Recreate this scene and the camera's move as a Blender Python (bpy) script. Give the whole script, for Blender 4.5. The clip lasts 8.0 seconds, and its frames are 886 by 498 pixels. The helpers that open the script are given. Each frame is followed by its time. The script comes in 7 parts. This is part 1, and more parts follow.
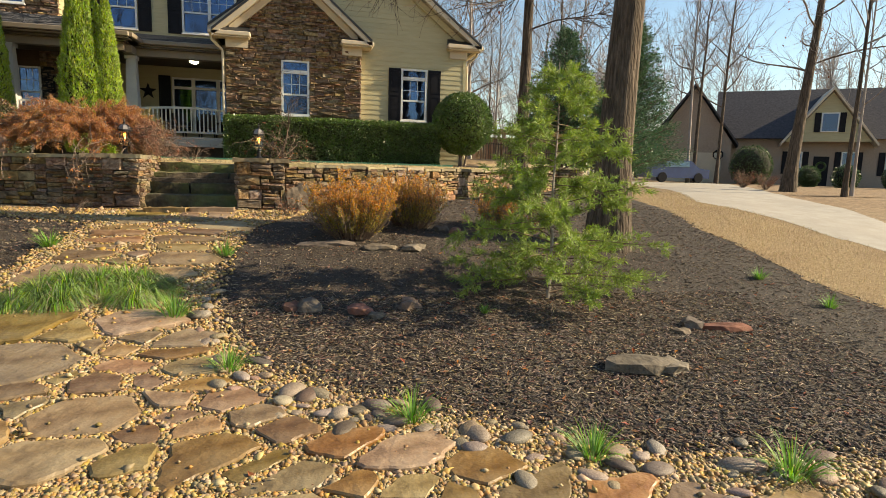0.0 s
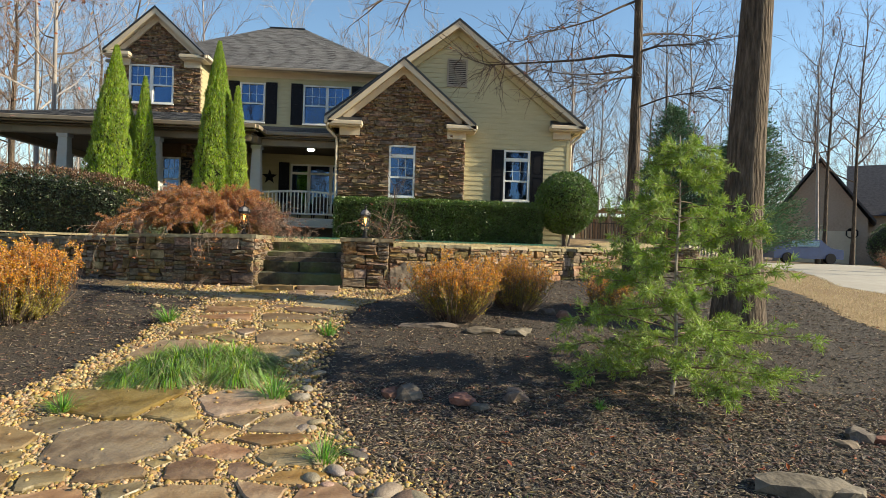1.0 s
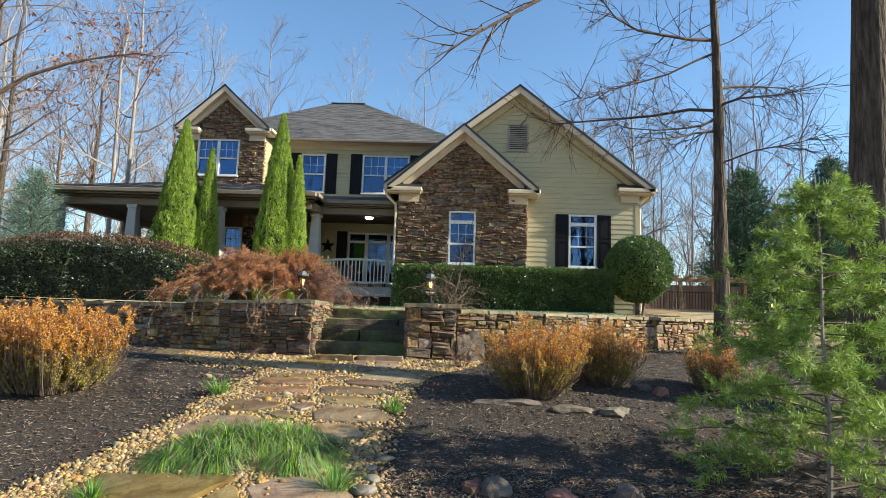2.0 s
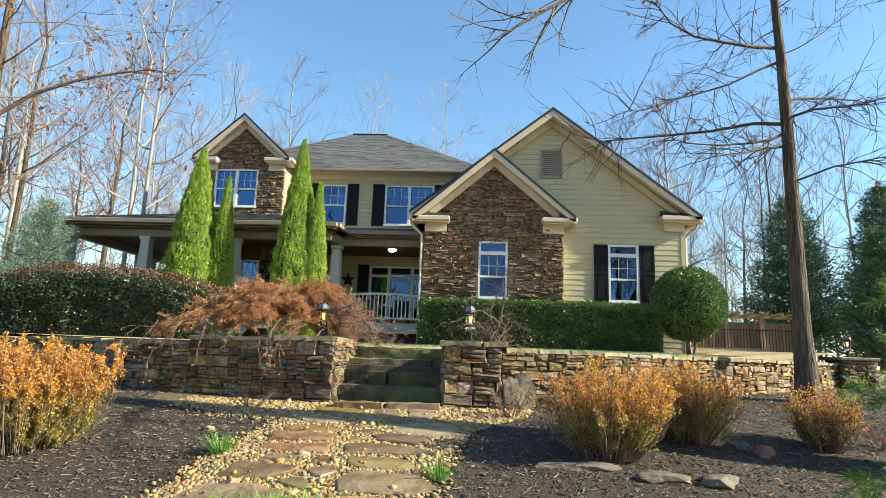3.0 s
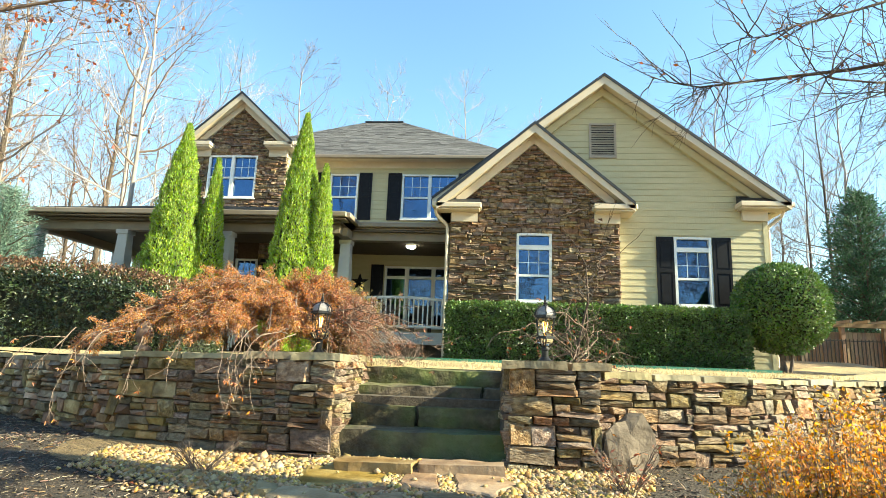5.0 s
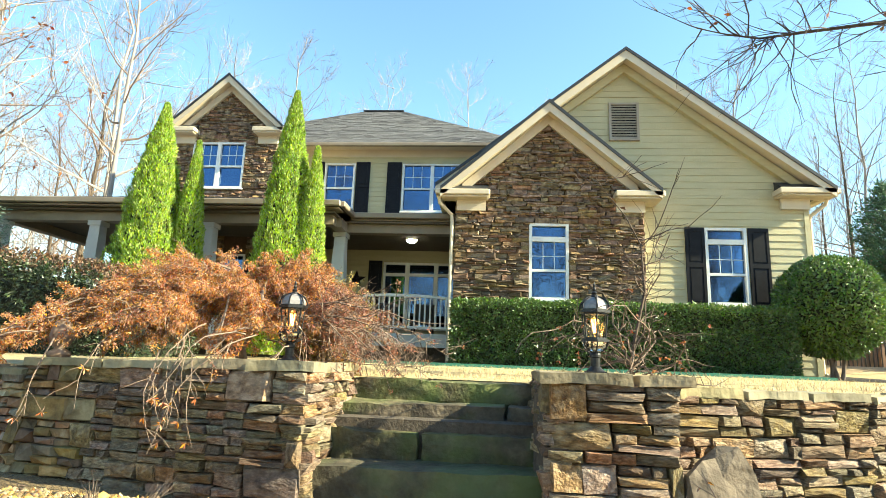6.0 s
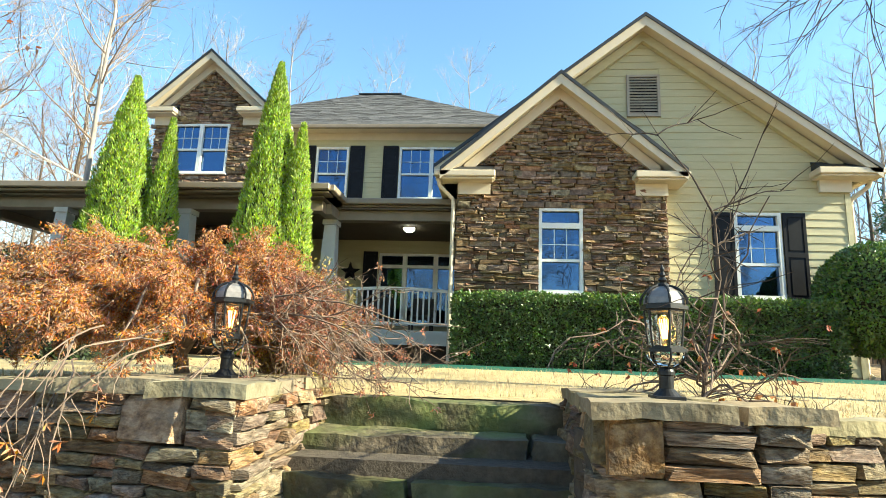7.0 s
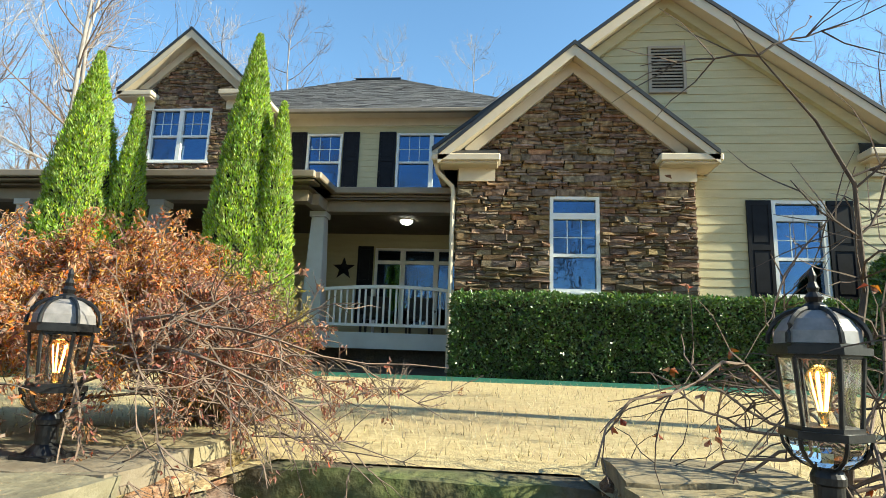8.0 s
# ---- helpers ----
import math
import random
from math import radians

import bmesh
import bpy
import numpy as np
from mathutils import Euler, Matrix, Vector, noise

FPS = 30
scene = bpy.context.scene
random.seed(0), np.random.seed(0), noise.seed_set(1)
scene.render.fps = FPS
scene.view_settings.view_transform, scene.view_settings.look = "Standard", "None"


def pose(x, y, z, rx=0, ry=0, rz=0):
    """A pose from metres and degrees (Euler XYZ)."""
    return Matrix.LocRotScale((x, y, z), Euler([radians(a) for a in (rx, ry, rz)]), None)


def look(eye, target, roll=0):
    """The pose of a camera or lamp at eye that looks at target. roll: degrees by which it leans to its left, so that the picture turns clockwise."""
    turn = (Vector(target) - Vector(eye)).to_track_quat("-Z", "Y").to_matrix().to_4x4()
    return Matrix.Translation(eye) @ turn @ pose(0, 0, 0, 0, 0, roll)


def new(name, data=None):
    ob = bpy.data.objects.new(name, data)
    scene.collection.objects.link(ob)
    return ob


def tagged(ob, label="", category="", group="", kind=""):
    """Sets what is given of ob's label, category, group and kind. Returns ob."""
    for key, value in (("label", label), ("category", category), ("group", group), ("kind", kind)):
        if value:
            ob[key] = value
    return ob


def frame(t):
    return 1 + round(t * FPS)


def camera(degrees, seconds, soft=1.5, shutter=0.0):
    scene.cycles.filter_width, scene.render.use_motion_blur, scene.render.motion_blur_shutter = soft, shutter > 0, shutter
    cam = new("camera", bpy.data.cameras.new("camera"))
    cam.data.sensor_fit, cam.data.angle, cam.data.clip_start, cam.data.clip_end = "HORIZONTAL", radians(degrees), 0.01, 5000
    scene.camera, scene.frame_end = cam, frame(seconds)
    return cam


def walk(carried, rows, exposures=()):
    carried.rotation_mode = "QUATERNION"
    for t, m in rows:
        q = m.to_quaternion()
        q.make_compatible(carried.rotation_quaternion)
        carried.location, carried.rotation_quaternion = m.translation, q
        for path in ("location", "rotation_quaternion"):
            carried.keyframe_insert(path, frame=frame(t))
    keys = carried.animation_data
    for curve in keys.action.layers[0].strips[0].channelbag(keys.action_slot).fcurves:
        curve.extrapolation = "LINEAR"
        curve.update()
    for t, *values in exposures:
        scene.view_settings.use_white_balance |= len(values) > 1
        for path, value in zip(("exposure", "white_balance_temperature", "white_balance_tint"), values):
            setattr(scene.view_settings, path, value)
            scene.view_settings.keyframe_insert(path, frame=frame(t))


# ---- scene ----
cam = camera(75.5, 8.0, soft=0.6)
PATH = [
    (0, (-0.429, -0.998, 2.052), (0.031, 0.929, 1.779), 1.7),
    (0.5, (-0.449, -0.891, 2.067), (-0.19, 1.087, 1.923), 1.8),
    (1, (-0.454, -0.612, 2.064), (-0.338, 1.385, 2.054), 1.8),
    (1.5, (-0.533, -0.265, 2.027), (-0.533, 1.732, 2.142), 1.7),
    (2, (-0.762, 0.293, 1.947), (-0.833, 2.278, 2.183), 1.9),
    (3.5, (-1.321, 2.382, 1.983), (-1.472, 4.34, 2.364), 2.0),
    (4, (-1.45, 3.159, 2.035), (-1.614, 5.115, 2.419), 2.0),
    (4.5, (-1.652, 3.917, 2.085), (-1.826, 5.871, 2.471), 2.1),
    (6, (-2.067, 6.248, 2.184), (-2.25, 8.2, 2.581), 2.2),
    (6.5, (-2.084, 6.909, 2.24), (-2.263, 8.862, 2.634), 2.1),
    (7, (-2.174, 7.592, 2.318), (-2.359, 9.547, 2.695), 2.1),
    (7.5, (-2.194, 8.264, 2.45), (-2.388, 10.219, 2.82), 2.0),
    (8, (-2.159, 8.944, 2.57), (-2.365, 10.901, 2.928), 2.0),
]
walk(cam, [(t, look(eye, target, roll)) for t, eye, target, roll in PATH],
     [(0, 1.1, 6750, 7), (1.0, 1.06, 6000, 4), (2.0, 1.17, 5450, 4), (3.5, 1.7, 5700, -5), (4.5, 2.0, 5900, -7), (6.0, 2.2, 5950, -7), (7.0, 2.0, 5750, -6), (8.0, 1.55, 5500, -4)])


# ---- light ----
SUN_AZ, SUN_EL = -8.0, 29.0          # degrees from +x towards +y; height
to_sun = Vector((math.cos(radians(SUN_EL)) * math.cos(radians(SUN_AZ)),
                 math.cos(radians(SUN_EL)) * math.sin(radians(SUN_AZ)), math.sin(radians(SUN_EL))))
world = bpy.data.worlds.new("sky")
scene.world = world
world.use_nodes = True
wn = world.node_tree.nodes
sky = wn.new("ShaderNodeTexSky")
sky.sky_type, sky.sun_disc = "NISHITA", False
sky.sun_elevation, sky.sun_rotation = radians(SUN_EL), radians(90 - SUN_AZ)
sky.air_density, sky.dust_density, sky.ozone_density = 1.2, 0.25, 1.6
world.node_tree.links.new(sky.outputs[0], wn["Background"].inputs[0])
wn["Background"].inputs[1].default_value = 0.082
sun = new("sun", bpy.data.lights.new("sun", "SUN"))
sun.data.energy, sun.data.angle, sun.data.color = 5.0, radians(0.55), (1.0, 0.81, 0.54)
sun.matrix_world = look(Vector((0, 0, 30)) + to_sun * 30, (0, 0, 30))


# ---- materials ----
def material(name, stops, scale=8.0, rough=0.8, detail=6.0, bump=0.0, bump_scale=0.0, metal=0.0, per="", spread=0.25,
             stretch=(1, 1, 1), big=None, big_scale=0.7, big_amount=0.5, coat=0.0, sheen=0.0, through_light=0.0):
    """Noise-coloured surface: stops are colours from dark to light; per: object or island, for a shift of value by piece;
    big: a second, coarse stain colour."""
    m = bpy.data.materials.new(name)
    m.use_nodes = True
    t = m.node_tree
    n, l = t.nodes, t.links
    b = n["Principled BSDF"]
    b.inputs["Roughness"].default_value, b.inputs["Metallic"].default_value = rough, metal
    b.inputs["Coat Weight"].default_value = coat
    co = n.new("ShaderNodeTexCoord")
    mp = n.new("ShaderNodeMapping")
    mp.inputs["Scale"].default_value = stretch
    l.new(co.outputs["Object"], mp.inputs[0])
    nz = n.new("ShaderNodeTexNoise")
    nz.inputs["Scale"].default_value, nz.inputs["Detail"].default_value, nz.inputs["Roughness"].default_value = scale, detail, 0.65
    l.new(mp.outputs[0], nz.inputs["Vector"])
    ramp = n.new("ShaderNodeValToRGB")
    e = ramp.color_ramp.elements
    lo, hi = 0.32, 0.68
    for i, c in enumerate(stops):
        p = lo + (hi - lo) * i / max(1, len(stops) - 1)
        el = e[i] if i < 2 else e.new(p)
        el.position, el.color = p, (*c, 1)
    if len(stops) == 1:
        e.remove(e[1])
    l.new(nz.outputs["Fac"], ramp.inputs[0])
    col = ramp.outputs[0]
    if big:
        nb = n.new("ShaderNodeTexNoise")
        nb.inputs["Scale"].default_value, nb.inputs["Detail"].default_value = big_scale, 4.0
        l.new(co.outputs["Object"], nb.inputs["Vector"])
        rb = n.new("ShaderNodeMapRange")
        rb.inputs[1].default_value, rb.inputs[2].default_value, rb.inputs[4].default_value = 0.42, 0.66, big_amount
        l.new(nb.outputs["Fac"], rb.inputs[0])
        mx = n.new("ShaderNodeMix")
        mx.data_type = "RGBA"
        l.new(rb.outputs[0], mx.inputs[0])
        l.new(col, mx.inputs[6])
        mx.inputs[7].default_value = (*big, 1)
        col = mx.outputs[2]
    if per:
        src = n.new("ShaderNodeObjectInfo" if per == "object" else "ShaderNodeNewGeometry")
        r = src.outputs["Random" if per == "object" else "Random Per Island"]
        mr = n.new("ShaderNodeMapRange")
        mr.inputs[3].default_value, mr.inputs[4].default_value = 1 - spread, 1 + spread
        l.new(r, mr.inputs[0])
        hs = n.new("ShaderNodeHueSaturation")
        l.new(mr.outputs[0], hs.inputs["Value"])
        mul = n.new("ShaderNodeMath")
        mul.operation = "MULTIPLY"
        mul.inputs[1].default_value = 7.31
        fr = n.new("ShaderNodeMath")
        fr.operation = "FRACT"
        l.new(r, mul.inputs[0])
        l.new(mul.outputs[0], fr.inputs[0])
        mh = n.new("ShaderNodeMapRange")
        mh.inputs[3].default_value, mh.inputs[4].default_value = 0.5 - spread * 0.06, 0.5 + spread * 0.06
        m3, f3, s3 = n.new("ShaderNodeMath"), n.new("ShaderNodeMath"), n.new("ShaderNodeMapRange")
        m3.operation, f3.operation = "MULTIPLY", "FRACT"
        m3.inputs[1].default_value = 23.7
        l.new(r, m3.inputs[0])
        l.new(m3.outputs[0], f3.inputs[0])
        s3.inputs[3].default_value, s3.inputs[4].default_value = 1 - spread * 0.8, 1 + spread * 0.35
        l.new(f3.outputs[0], s3.inputs[0])
        l.new(s3.outputs[0], hs.inputs["Saturation"])
        l.new(fr.outputs[0], mh.inputs[0])
        l.new(mh.outputs[0], hs.inputs["Hue"])
        l.new(col, hs.inputs["Color"])
        col = hs.outputs[0]
    l.new(col, b.inputs["Base Color"])
    if bump:
        bp = n.new("ShaderNodeBump")
        bp.inputs["Strength"].default_value, bp.inputs["Distance"].default_value = 1.0, bump
        if bump_scale:
            nn = n.new("ShaderNodeTexNoise")
            nn.inputs["Scale"].default_value, nn.inputs["Detail"].default_value = bump_scale, 5.0
            l.new(mp.outputs[0], nn.inputs["Vector"])
            l.new(nn.outputs["Fac"], bp.inputs["Height"])
        else:
            l.new(nz.outputs["Fac"], bp.inputs["Height"])
        l.new(bp.outputs[0], b.inputs["Normal"])
    if through_light:
        tr = n.new("ShaderNodeBsdfTranslucent")
        l.new(col, tr.inputs[0])
        ms = n.new("ShaderNodeMixShader")
        ms.inputs[0].default_value = through_light
        l.new(b.outputs[0], ms.inputs[1])
        l.new(tr.outputs[0], ms.inputs[2])
        l.new(ms.outputs[0], n["Material Output"].inputs[0])
    return m


def glass(name, tint=(1, 1, 1), rough=0.0):
    m = bpy.data.materials.new(name)
    m.use_nodes = True
    b = m.node_tree.nodes["Principled BSDF"]
    b.inputs["Base Color"].default_value = (*tint, 1)
    b.inputs["Transmission Weight"].default_value, b.inputs["Roughness"].default_value, b.inputs["IOR"].default_value = 1.0, rough, 1.45
    return m


def window_glass(name):
    """House glazing: a mirror-like sheet over a see-through one; the reflected sky's blue is put into the mirror's
    tint.
    """
    m = bpy.data.materials.new(name)
    m.use_nodes = True
    t = m.node_tree
    n, l = t.nodes, t.links
    gl, tr, mx = n.new("ShaderNodeBsdfGlossy"), n.new("ShaderNodeBsdfTransparent"), n.new("ShaderNodeMixShader")
    gl.inputs["Roughness"].default_value = 0.01
    gl.inputs["Color"].default_value = (0.35, 0.55, 1.0, 1)
    tr.inputs[0].default_value = (0.28, 0.34, 0.42, 1)
    nz, bp = n.new("ShaderNodeTexNoise"), n.new("ShaderNodeBump")
    nz.inputs["Scale"].default_value = 2.2
    bp.inputs["Distance"].default_value = 0.004
    l.new(nz.outputs["Fac"], bp.inputs["Height"])
    l.new(bp.outputs[0], gl.inputs["Normal"])
    mx.inputs[0].default_value = 0.21
    l.new(tr.outputs[0], mx.inputs[1])
    l.new(gl.outputs[0], mx.inputs[2])
    l.new(mx.outputs[0], n["Material Output"].inputs[0])
    return m


def glow(name, colour, strength):
    m = bpy.data.materials.new(name)
    m.use_nodes = True
    b = m.node_tree.nodes["Principled BSDF"]
    b.inputs["Emission Color"].default_value, b.inputs["Emission Strength"].default_value = (*colour, 1), strength
    return m


M_MULCH = material("mulch", [(0.008, 0.006, 0.004), (0.03, 0.021, 0.014), (0.085, 0.06, 0.04)], 55, 0.9, bump=0.03, bump_scale=40, big=(0.05, 0.04, 0.032), big_scale=0.9)
M_CHIP = material("mulch_chip", [(0.017, 0.011, 0.007), (0.16, 0.106, 0.066)], 30, 0.75, per="island", spread=0.75)
M_STRAW = material("pale_twig", [(0.16, 0.112, 0.068), (0.34, 0.26, 0.17)], 30, 0.8, per="island", spread=0.4)
M_GRAVELBED = material("gravel_bed", [(0.05, 0.034, 0.017), (0.15, 0.105, 0.05), (0.24, 0.175, 0.09)], 60, 0.85, bump=0.03, bump_scale=45)
M_PEBBLE = material("pebble", [(0.19, 0.115, 0.036), (0.40, 0.272, 0.10)], 14, 0.6, per="island", spread=0.45)
M_COBBLE = material("river_cobble", [(0.10, 0.074, 0.052), (0.25, 0.19, 0.138)], 9, 0.6, per="object", spread=0.6, bump=0.004)
M_FLAG = material("flagstone", [(0.105, 0.056, 0.016), (0.215, 0.132, 0.048), (0.33, 0.225, 0.10)], 3.4, 0.42, per="object", spread=0.34, bump=0.016, bump_scale=12, big=(0.18, 0.135, 0.085), big_scale=1.6)
M_LAWN = material("dormant_lawn", [(0.34, 0.255, 0.12), (0.44, 0.34, 0.165), (0.53, 0.425, 0.23)], 14, 0.9, bump=0.012, bump_scale=60, big=(0.34, 0.24, 0.12), big_scale=0.6)
M_STRIP = material("brown_lawn", [(0.15, 0.095, 0.04), (0.25, 0.172, 0.08), (0.36, 0.265, 0.14)], 22, 0.9, bump=0.03, bump_scale=45, big=(0.17, 0.105, 0.05), big_scale=0.9)
M_BLADE = material("dormant_grass", [(0.36, 0.275, 0.13), (0.60, 0.49, 0.28)], 8, 0.8, per="island", spread=0.35, through_light=0.2)
M_CONCRETE = material("concrete", [(0.29, 0.265, 0.23), (0.37, 0.345, 0.305)], 2.5, 0.85, bump=0.003, bump_scale=60, big=(0.30, 0.27, 0.23), big_scale=0.5)
M_LEAFLITTER = material("leaf_litter", [(0.09, 0.06, 0.035), (0.20, 0.13, 0.07), (0.30, 0.21, 0.12)], 5, 0.95, bump=0.04, bump_scale=14, big=(0.24, 0.18, 0.1), big_scale=0.15)
M_WALLCORE = material("wall_mortar", [(0.05, 0.038, 0.028), (0.10, 0.08, 0.06)], 20, 0.95, bump=0.02)
M_WALLSTONE = material("fieldstone", [(0.062, 0.035, 0.015), (0.2, 0.122, 0.053), (0.39, 0.275, 0.146)], 4.0, 0.85, per="object", spread=0.45, bump=0.022, bump_scale=11, big=(0.17, 0.14, 0.11), big_scale=3)
M_CAPSTONE = material("capstone", [(0.17, 0.132, 0.07), (0.31, 0.25, 0.15)], 6, 0.85, per="object", spread=0.25, bump=0.015, bump_scale=16, big=(0.22, 0.19, 0.12), big_scale=3)
M_STEP = material("mossy_step_stone", [(0.034, 0.026, 0.014), (0.075, 0.057, 0.031), (0.135, 0.104, 0.06)], 5, 0.85, per="object", spread=0.25, bump=0.03, bump_scale=11, big=(0.10, 0.135, 0.016), big_scale=2.0, big_amount=0.75)
M_HSTONE = material("ledgestone", [(0.07, 0.04, 0.019), (0.175, 0.11, 0.057), (0.33, 0.225, 0.13)], 9, 0.85, per="object", spread=0.42, bump=0.012, bump_scale=22)
M_HSTONE_FAR = material("ledgestone_joined", [(0.07, 0.04, 0.019), (0.175, 0.11, 0.057), (0.33, 0.225, 0.13)], 9, 0.85, per="island", spread=0.42, bump=0.012, bump_scale=22)
M_SIDING = material("cream_siding", [(0.39, 0.345, 0.20), (0.45, 0.40, 0.24)], 1.5, 0.6, bump=0.002, bump_scale=80, stretch=(1, 1, 6))
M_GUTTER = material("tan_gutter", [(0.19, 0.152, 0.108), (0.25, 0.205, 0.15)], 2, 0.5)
M_VENT = material("vent_paint", [(0.26, 0.22, 0.17), (0.33, 0.28, 0.22)], 4, 0.6)
M_TRIM = material("beige_trim", [(0.50, 0.425, 0.315), (0.57, 0.49, 0.37)], 2, 0.55)
M_WHITE = material("white_paint", [(0.66, 0.65, 0.625), (0.73, 0.72, 0.70)], 3, 0.5)
M_COLUMN = material("column_paint", [(0.44, 0.44, 0.43), (0.51, 0.51, 0.50)], 2, 0.55)
M_SHUTTER = material("black_shutter", [(0.005, 0.005, 0.008), (0.011, 0.011, 0.015)], 6, 0.5)
M_SHINGLE_J = material("roof_shingle_joined", [(0.075, 0.072, 0.075), (0.13, 0.125, 0.13)], 40, 0.9, per="island", spread=0.3, bump=0.006, bump_scale=120)
M_SHUTTER.node_tree.nodes["Principled BSDF"].inputs["Specular IOR Level"].default_value = 0.15
M_DRIPEDGE = material("roof_edge", [(0.012, 0.014, 0.018), (0.02, 0.022, 0.028)], 5, 0.5)
M_GLASS = window_glass("window_glass")
# dark surfaces behind the windows: the dimness of the rooms put into the colour
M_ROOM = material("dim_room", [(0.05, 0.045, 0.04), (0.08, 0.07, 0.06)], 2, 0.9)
M_PORCHFLOOR = material("porch_floor", [(0.20, 0.19, 0.18), (0.28, 0.27, 0.25)], 4, 0.7)
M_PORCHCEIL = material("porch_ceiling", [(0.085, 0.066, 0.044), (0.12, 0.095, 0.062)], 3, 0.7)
M_BARK = material("bark", [(0.028, 0.02, 0.014), (0.085, 0.062, 0.043), (0.17, 0.13, 0.098)], 20, 0.95, bump=0.09, bump_scale=24, stretch=(1, 1, 0.13))
M_BARK_PALE = material("pale_bark", [(0.20, 0.172, 0.155), (0.37, 0.33, 0.30)], 5, 0.9, bump=0.02, stretch=(1, 1, 0.25))
M_TWIG = material("twig_bark", [(0.10, 0.07, 0.052), (0.21, 0.15, 0.115)], 9, 0.9)
M_TWIG_DARK = material("dark_twig_bark", [(0.045, 0.03, 0.022), (0.11, 0.078, 0.058)], 12, 0.9)
M_HCORE = material("stone_backing", [(0.06, 0.038, 0.022), (0.11, 0.07, 0.042)], 20, 0.95)
M_METAL = material("lantern_iron", [(0.012, 0.012, 0.014), (0.035, 0.034, 0.036)], 18, 0.42, metal=0.6, bump=0.001)
M_RUST = material("rusty_leaf", [(0.20, 0.06, 0.02), (0.34, 0.13, 0.05)], 12, 0.7, per="island", spread=0.4, through_light=0.35)


# ---- helpers of this scene ----
def thing(name, at, label="", category="", group="", kind=""):
    ob = new(name)
    ob.location = at
    ob.empty_display_size = 0.2
    return tagged(ob, label, category, group, kind)


def base_of(ob):
    while ob.parent:
        ob = ob.parent
    return Vector(ob.location)


def mesh_of(name, bm, material_, smooth=False):
    me = bpy.data.meshes.new(name)
    bm.to_mesh(me)
    bm.free()
    for m in (material_ if isinstance(material_, (list, tuple)) else [material_]):
        me.materials.append(m)
    if smooth:
        me.shade_smooth()
    return me


def part(name, bm, material_, parent, label="", smooth=False, kind=""):
    """Links a bmesh, in world places, as one mesh object under a thing or a part."""
    bmesh.ops.translate(bm, verts=bm.verts, vec=-base_of(parent))
    ob = new(name, mesh_of(name, bm, material_, smooth))
    ob.parent = parent
    return tagged(ob, label, kind=kind)


def setting(name, bm, material_, label, category, smooth=False, kind="structure"):
    return tagged(new(name, mesh_of(name, bm, material_, smooth)), label, category, kind=kind)


def box(bm, x0, x1, y0, y1, z0, z1, bevel=0.0):
    v = [bm.verts.new((x, y, z)) for z in (z0, z1) for y in (y0, y1) for x in (x0, x1)]
    f = [bm.faces.new([v[i] for i in q]) for q in ((0, 2, 3, 1), (4, 5, 7, 6), (0, 1, 5, 4), (2, 6, 7, 3), (0, 4, 6, 2), (1, 3, 7, 5))]
    if bevel:
        es = list({e for q in f for e in q.edges})
        bmesh.ops.bevel(bm, geom=es, offset=bevel, segments=1, affect="EDGES")


def boxes(*rows, bevel=0.0):
    bm = bmesh.new()
    for r in rows:
        box(bm, *r, bevel=bevel)
    return bm


def prism(bm, pts, a0, a1, axis="y"):
    """Extrudes an outline along an axis: pts are (x, z) for y, (x, y) for z, (y, z) for x."""
    def at(p, a):
        return {"y": (p[0], a, p[1]), "z": (p[0], p[1], a), "x": (a, p[0], p[1])}[axis]
    lo, hi = [bm.verts.new(at(p, a0)) for p in pts], [bm.verts.new(at(p, a1)) for p in pts]
    faces = [bm.faces.new(lo), bm.faces.new(list(reversed(hi)))]
    for i in range(len(pts)):
        j = (i + 1) % len(pts)
        faces.append(bm.faces.new((lo[j], lo[i], hi[i], hi[j])))
    bmesh.ops.recalc_face_normals(bm, faces=faces)
    return faces


def tube(bm, pts, radii, sides=6, cap=True):
    """A tapering tube through points."""
    rings = []
    for i, p in enumerate(pts):
        p = Vector(p)
        d = (Vector(pts[min(i + 1, len(pts) - 1)]) - Vector(pts[max(i - 1, 0)])).normalized()
        u = d.cross(Vector((0.31, 0.2, 0.93)) if abs(d.z) < 0.95 else Vector((1, 0, 0))).normalized()
        w = d.cross(u)
        rings.append([bm.verts.new(p + (u * math.cos(a) + w * math.sin(a)) * radii[i]) for a in (2 * math.pi * k / sides for k in range(sides))])
    for a, b in zip(rings, rings[1:]):
        for k in range(sides):
            bm.faces.new((a[k], a[(k + 1) % sides], b[(k + 1) % sides], b[k]))
    if cap and sides > 2:
        bm.faces.new(list(reversed(rings[0])))
        bm.faces.new(rings[-1])


def lathe(bm, profile, centre, sides=16):
    """A turned body: profile is (radius, height) from bottom to top."""
    cx, cy, cz = centre
    rings = [[bm.verts.new((cx + r * math.cos(2 * math.pi * k / sides), cy + r * math.sin(2 * math.pi * k / sides), cz + h)) for k in range(sides)] for r, h in profile]
    for a, b in zip(rings, rings[1:]):
        for k in range(sides):
            bm.faces.new((a[k], a[(k + 1) % sides], b[(k + 1) % sides], b[k]))
    bm.faces.new(list(reversed(rings[0])))
    bm.faces.new(rings[-1])


def lerp_table(v, xs, ys):
    return float(np.interp(v, xs, ys))


# ---- ground ----
STEP_X0, STEP_X1 = -3.32, -1.72
WALL_LINE = [(-17.0, 17.2), (-10.2, 12.9), (-5.8, 10.68), (-3.4, 10.34), (-1.7, 10.35), (-0.9, 10.5), (0.74, 10.95), (2.17, 12.1), (4.2, 13.75), (7.6, 16.4)]


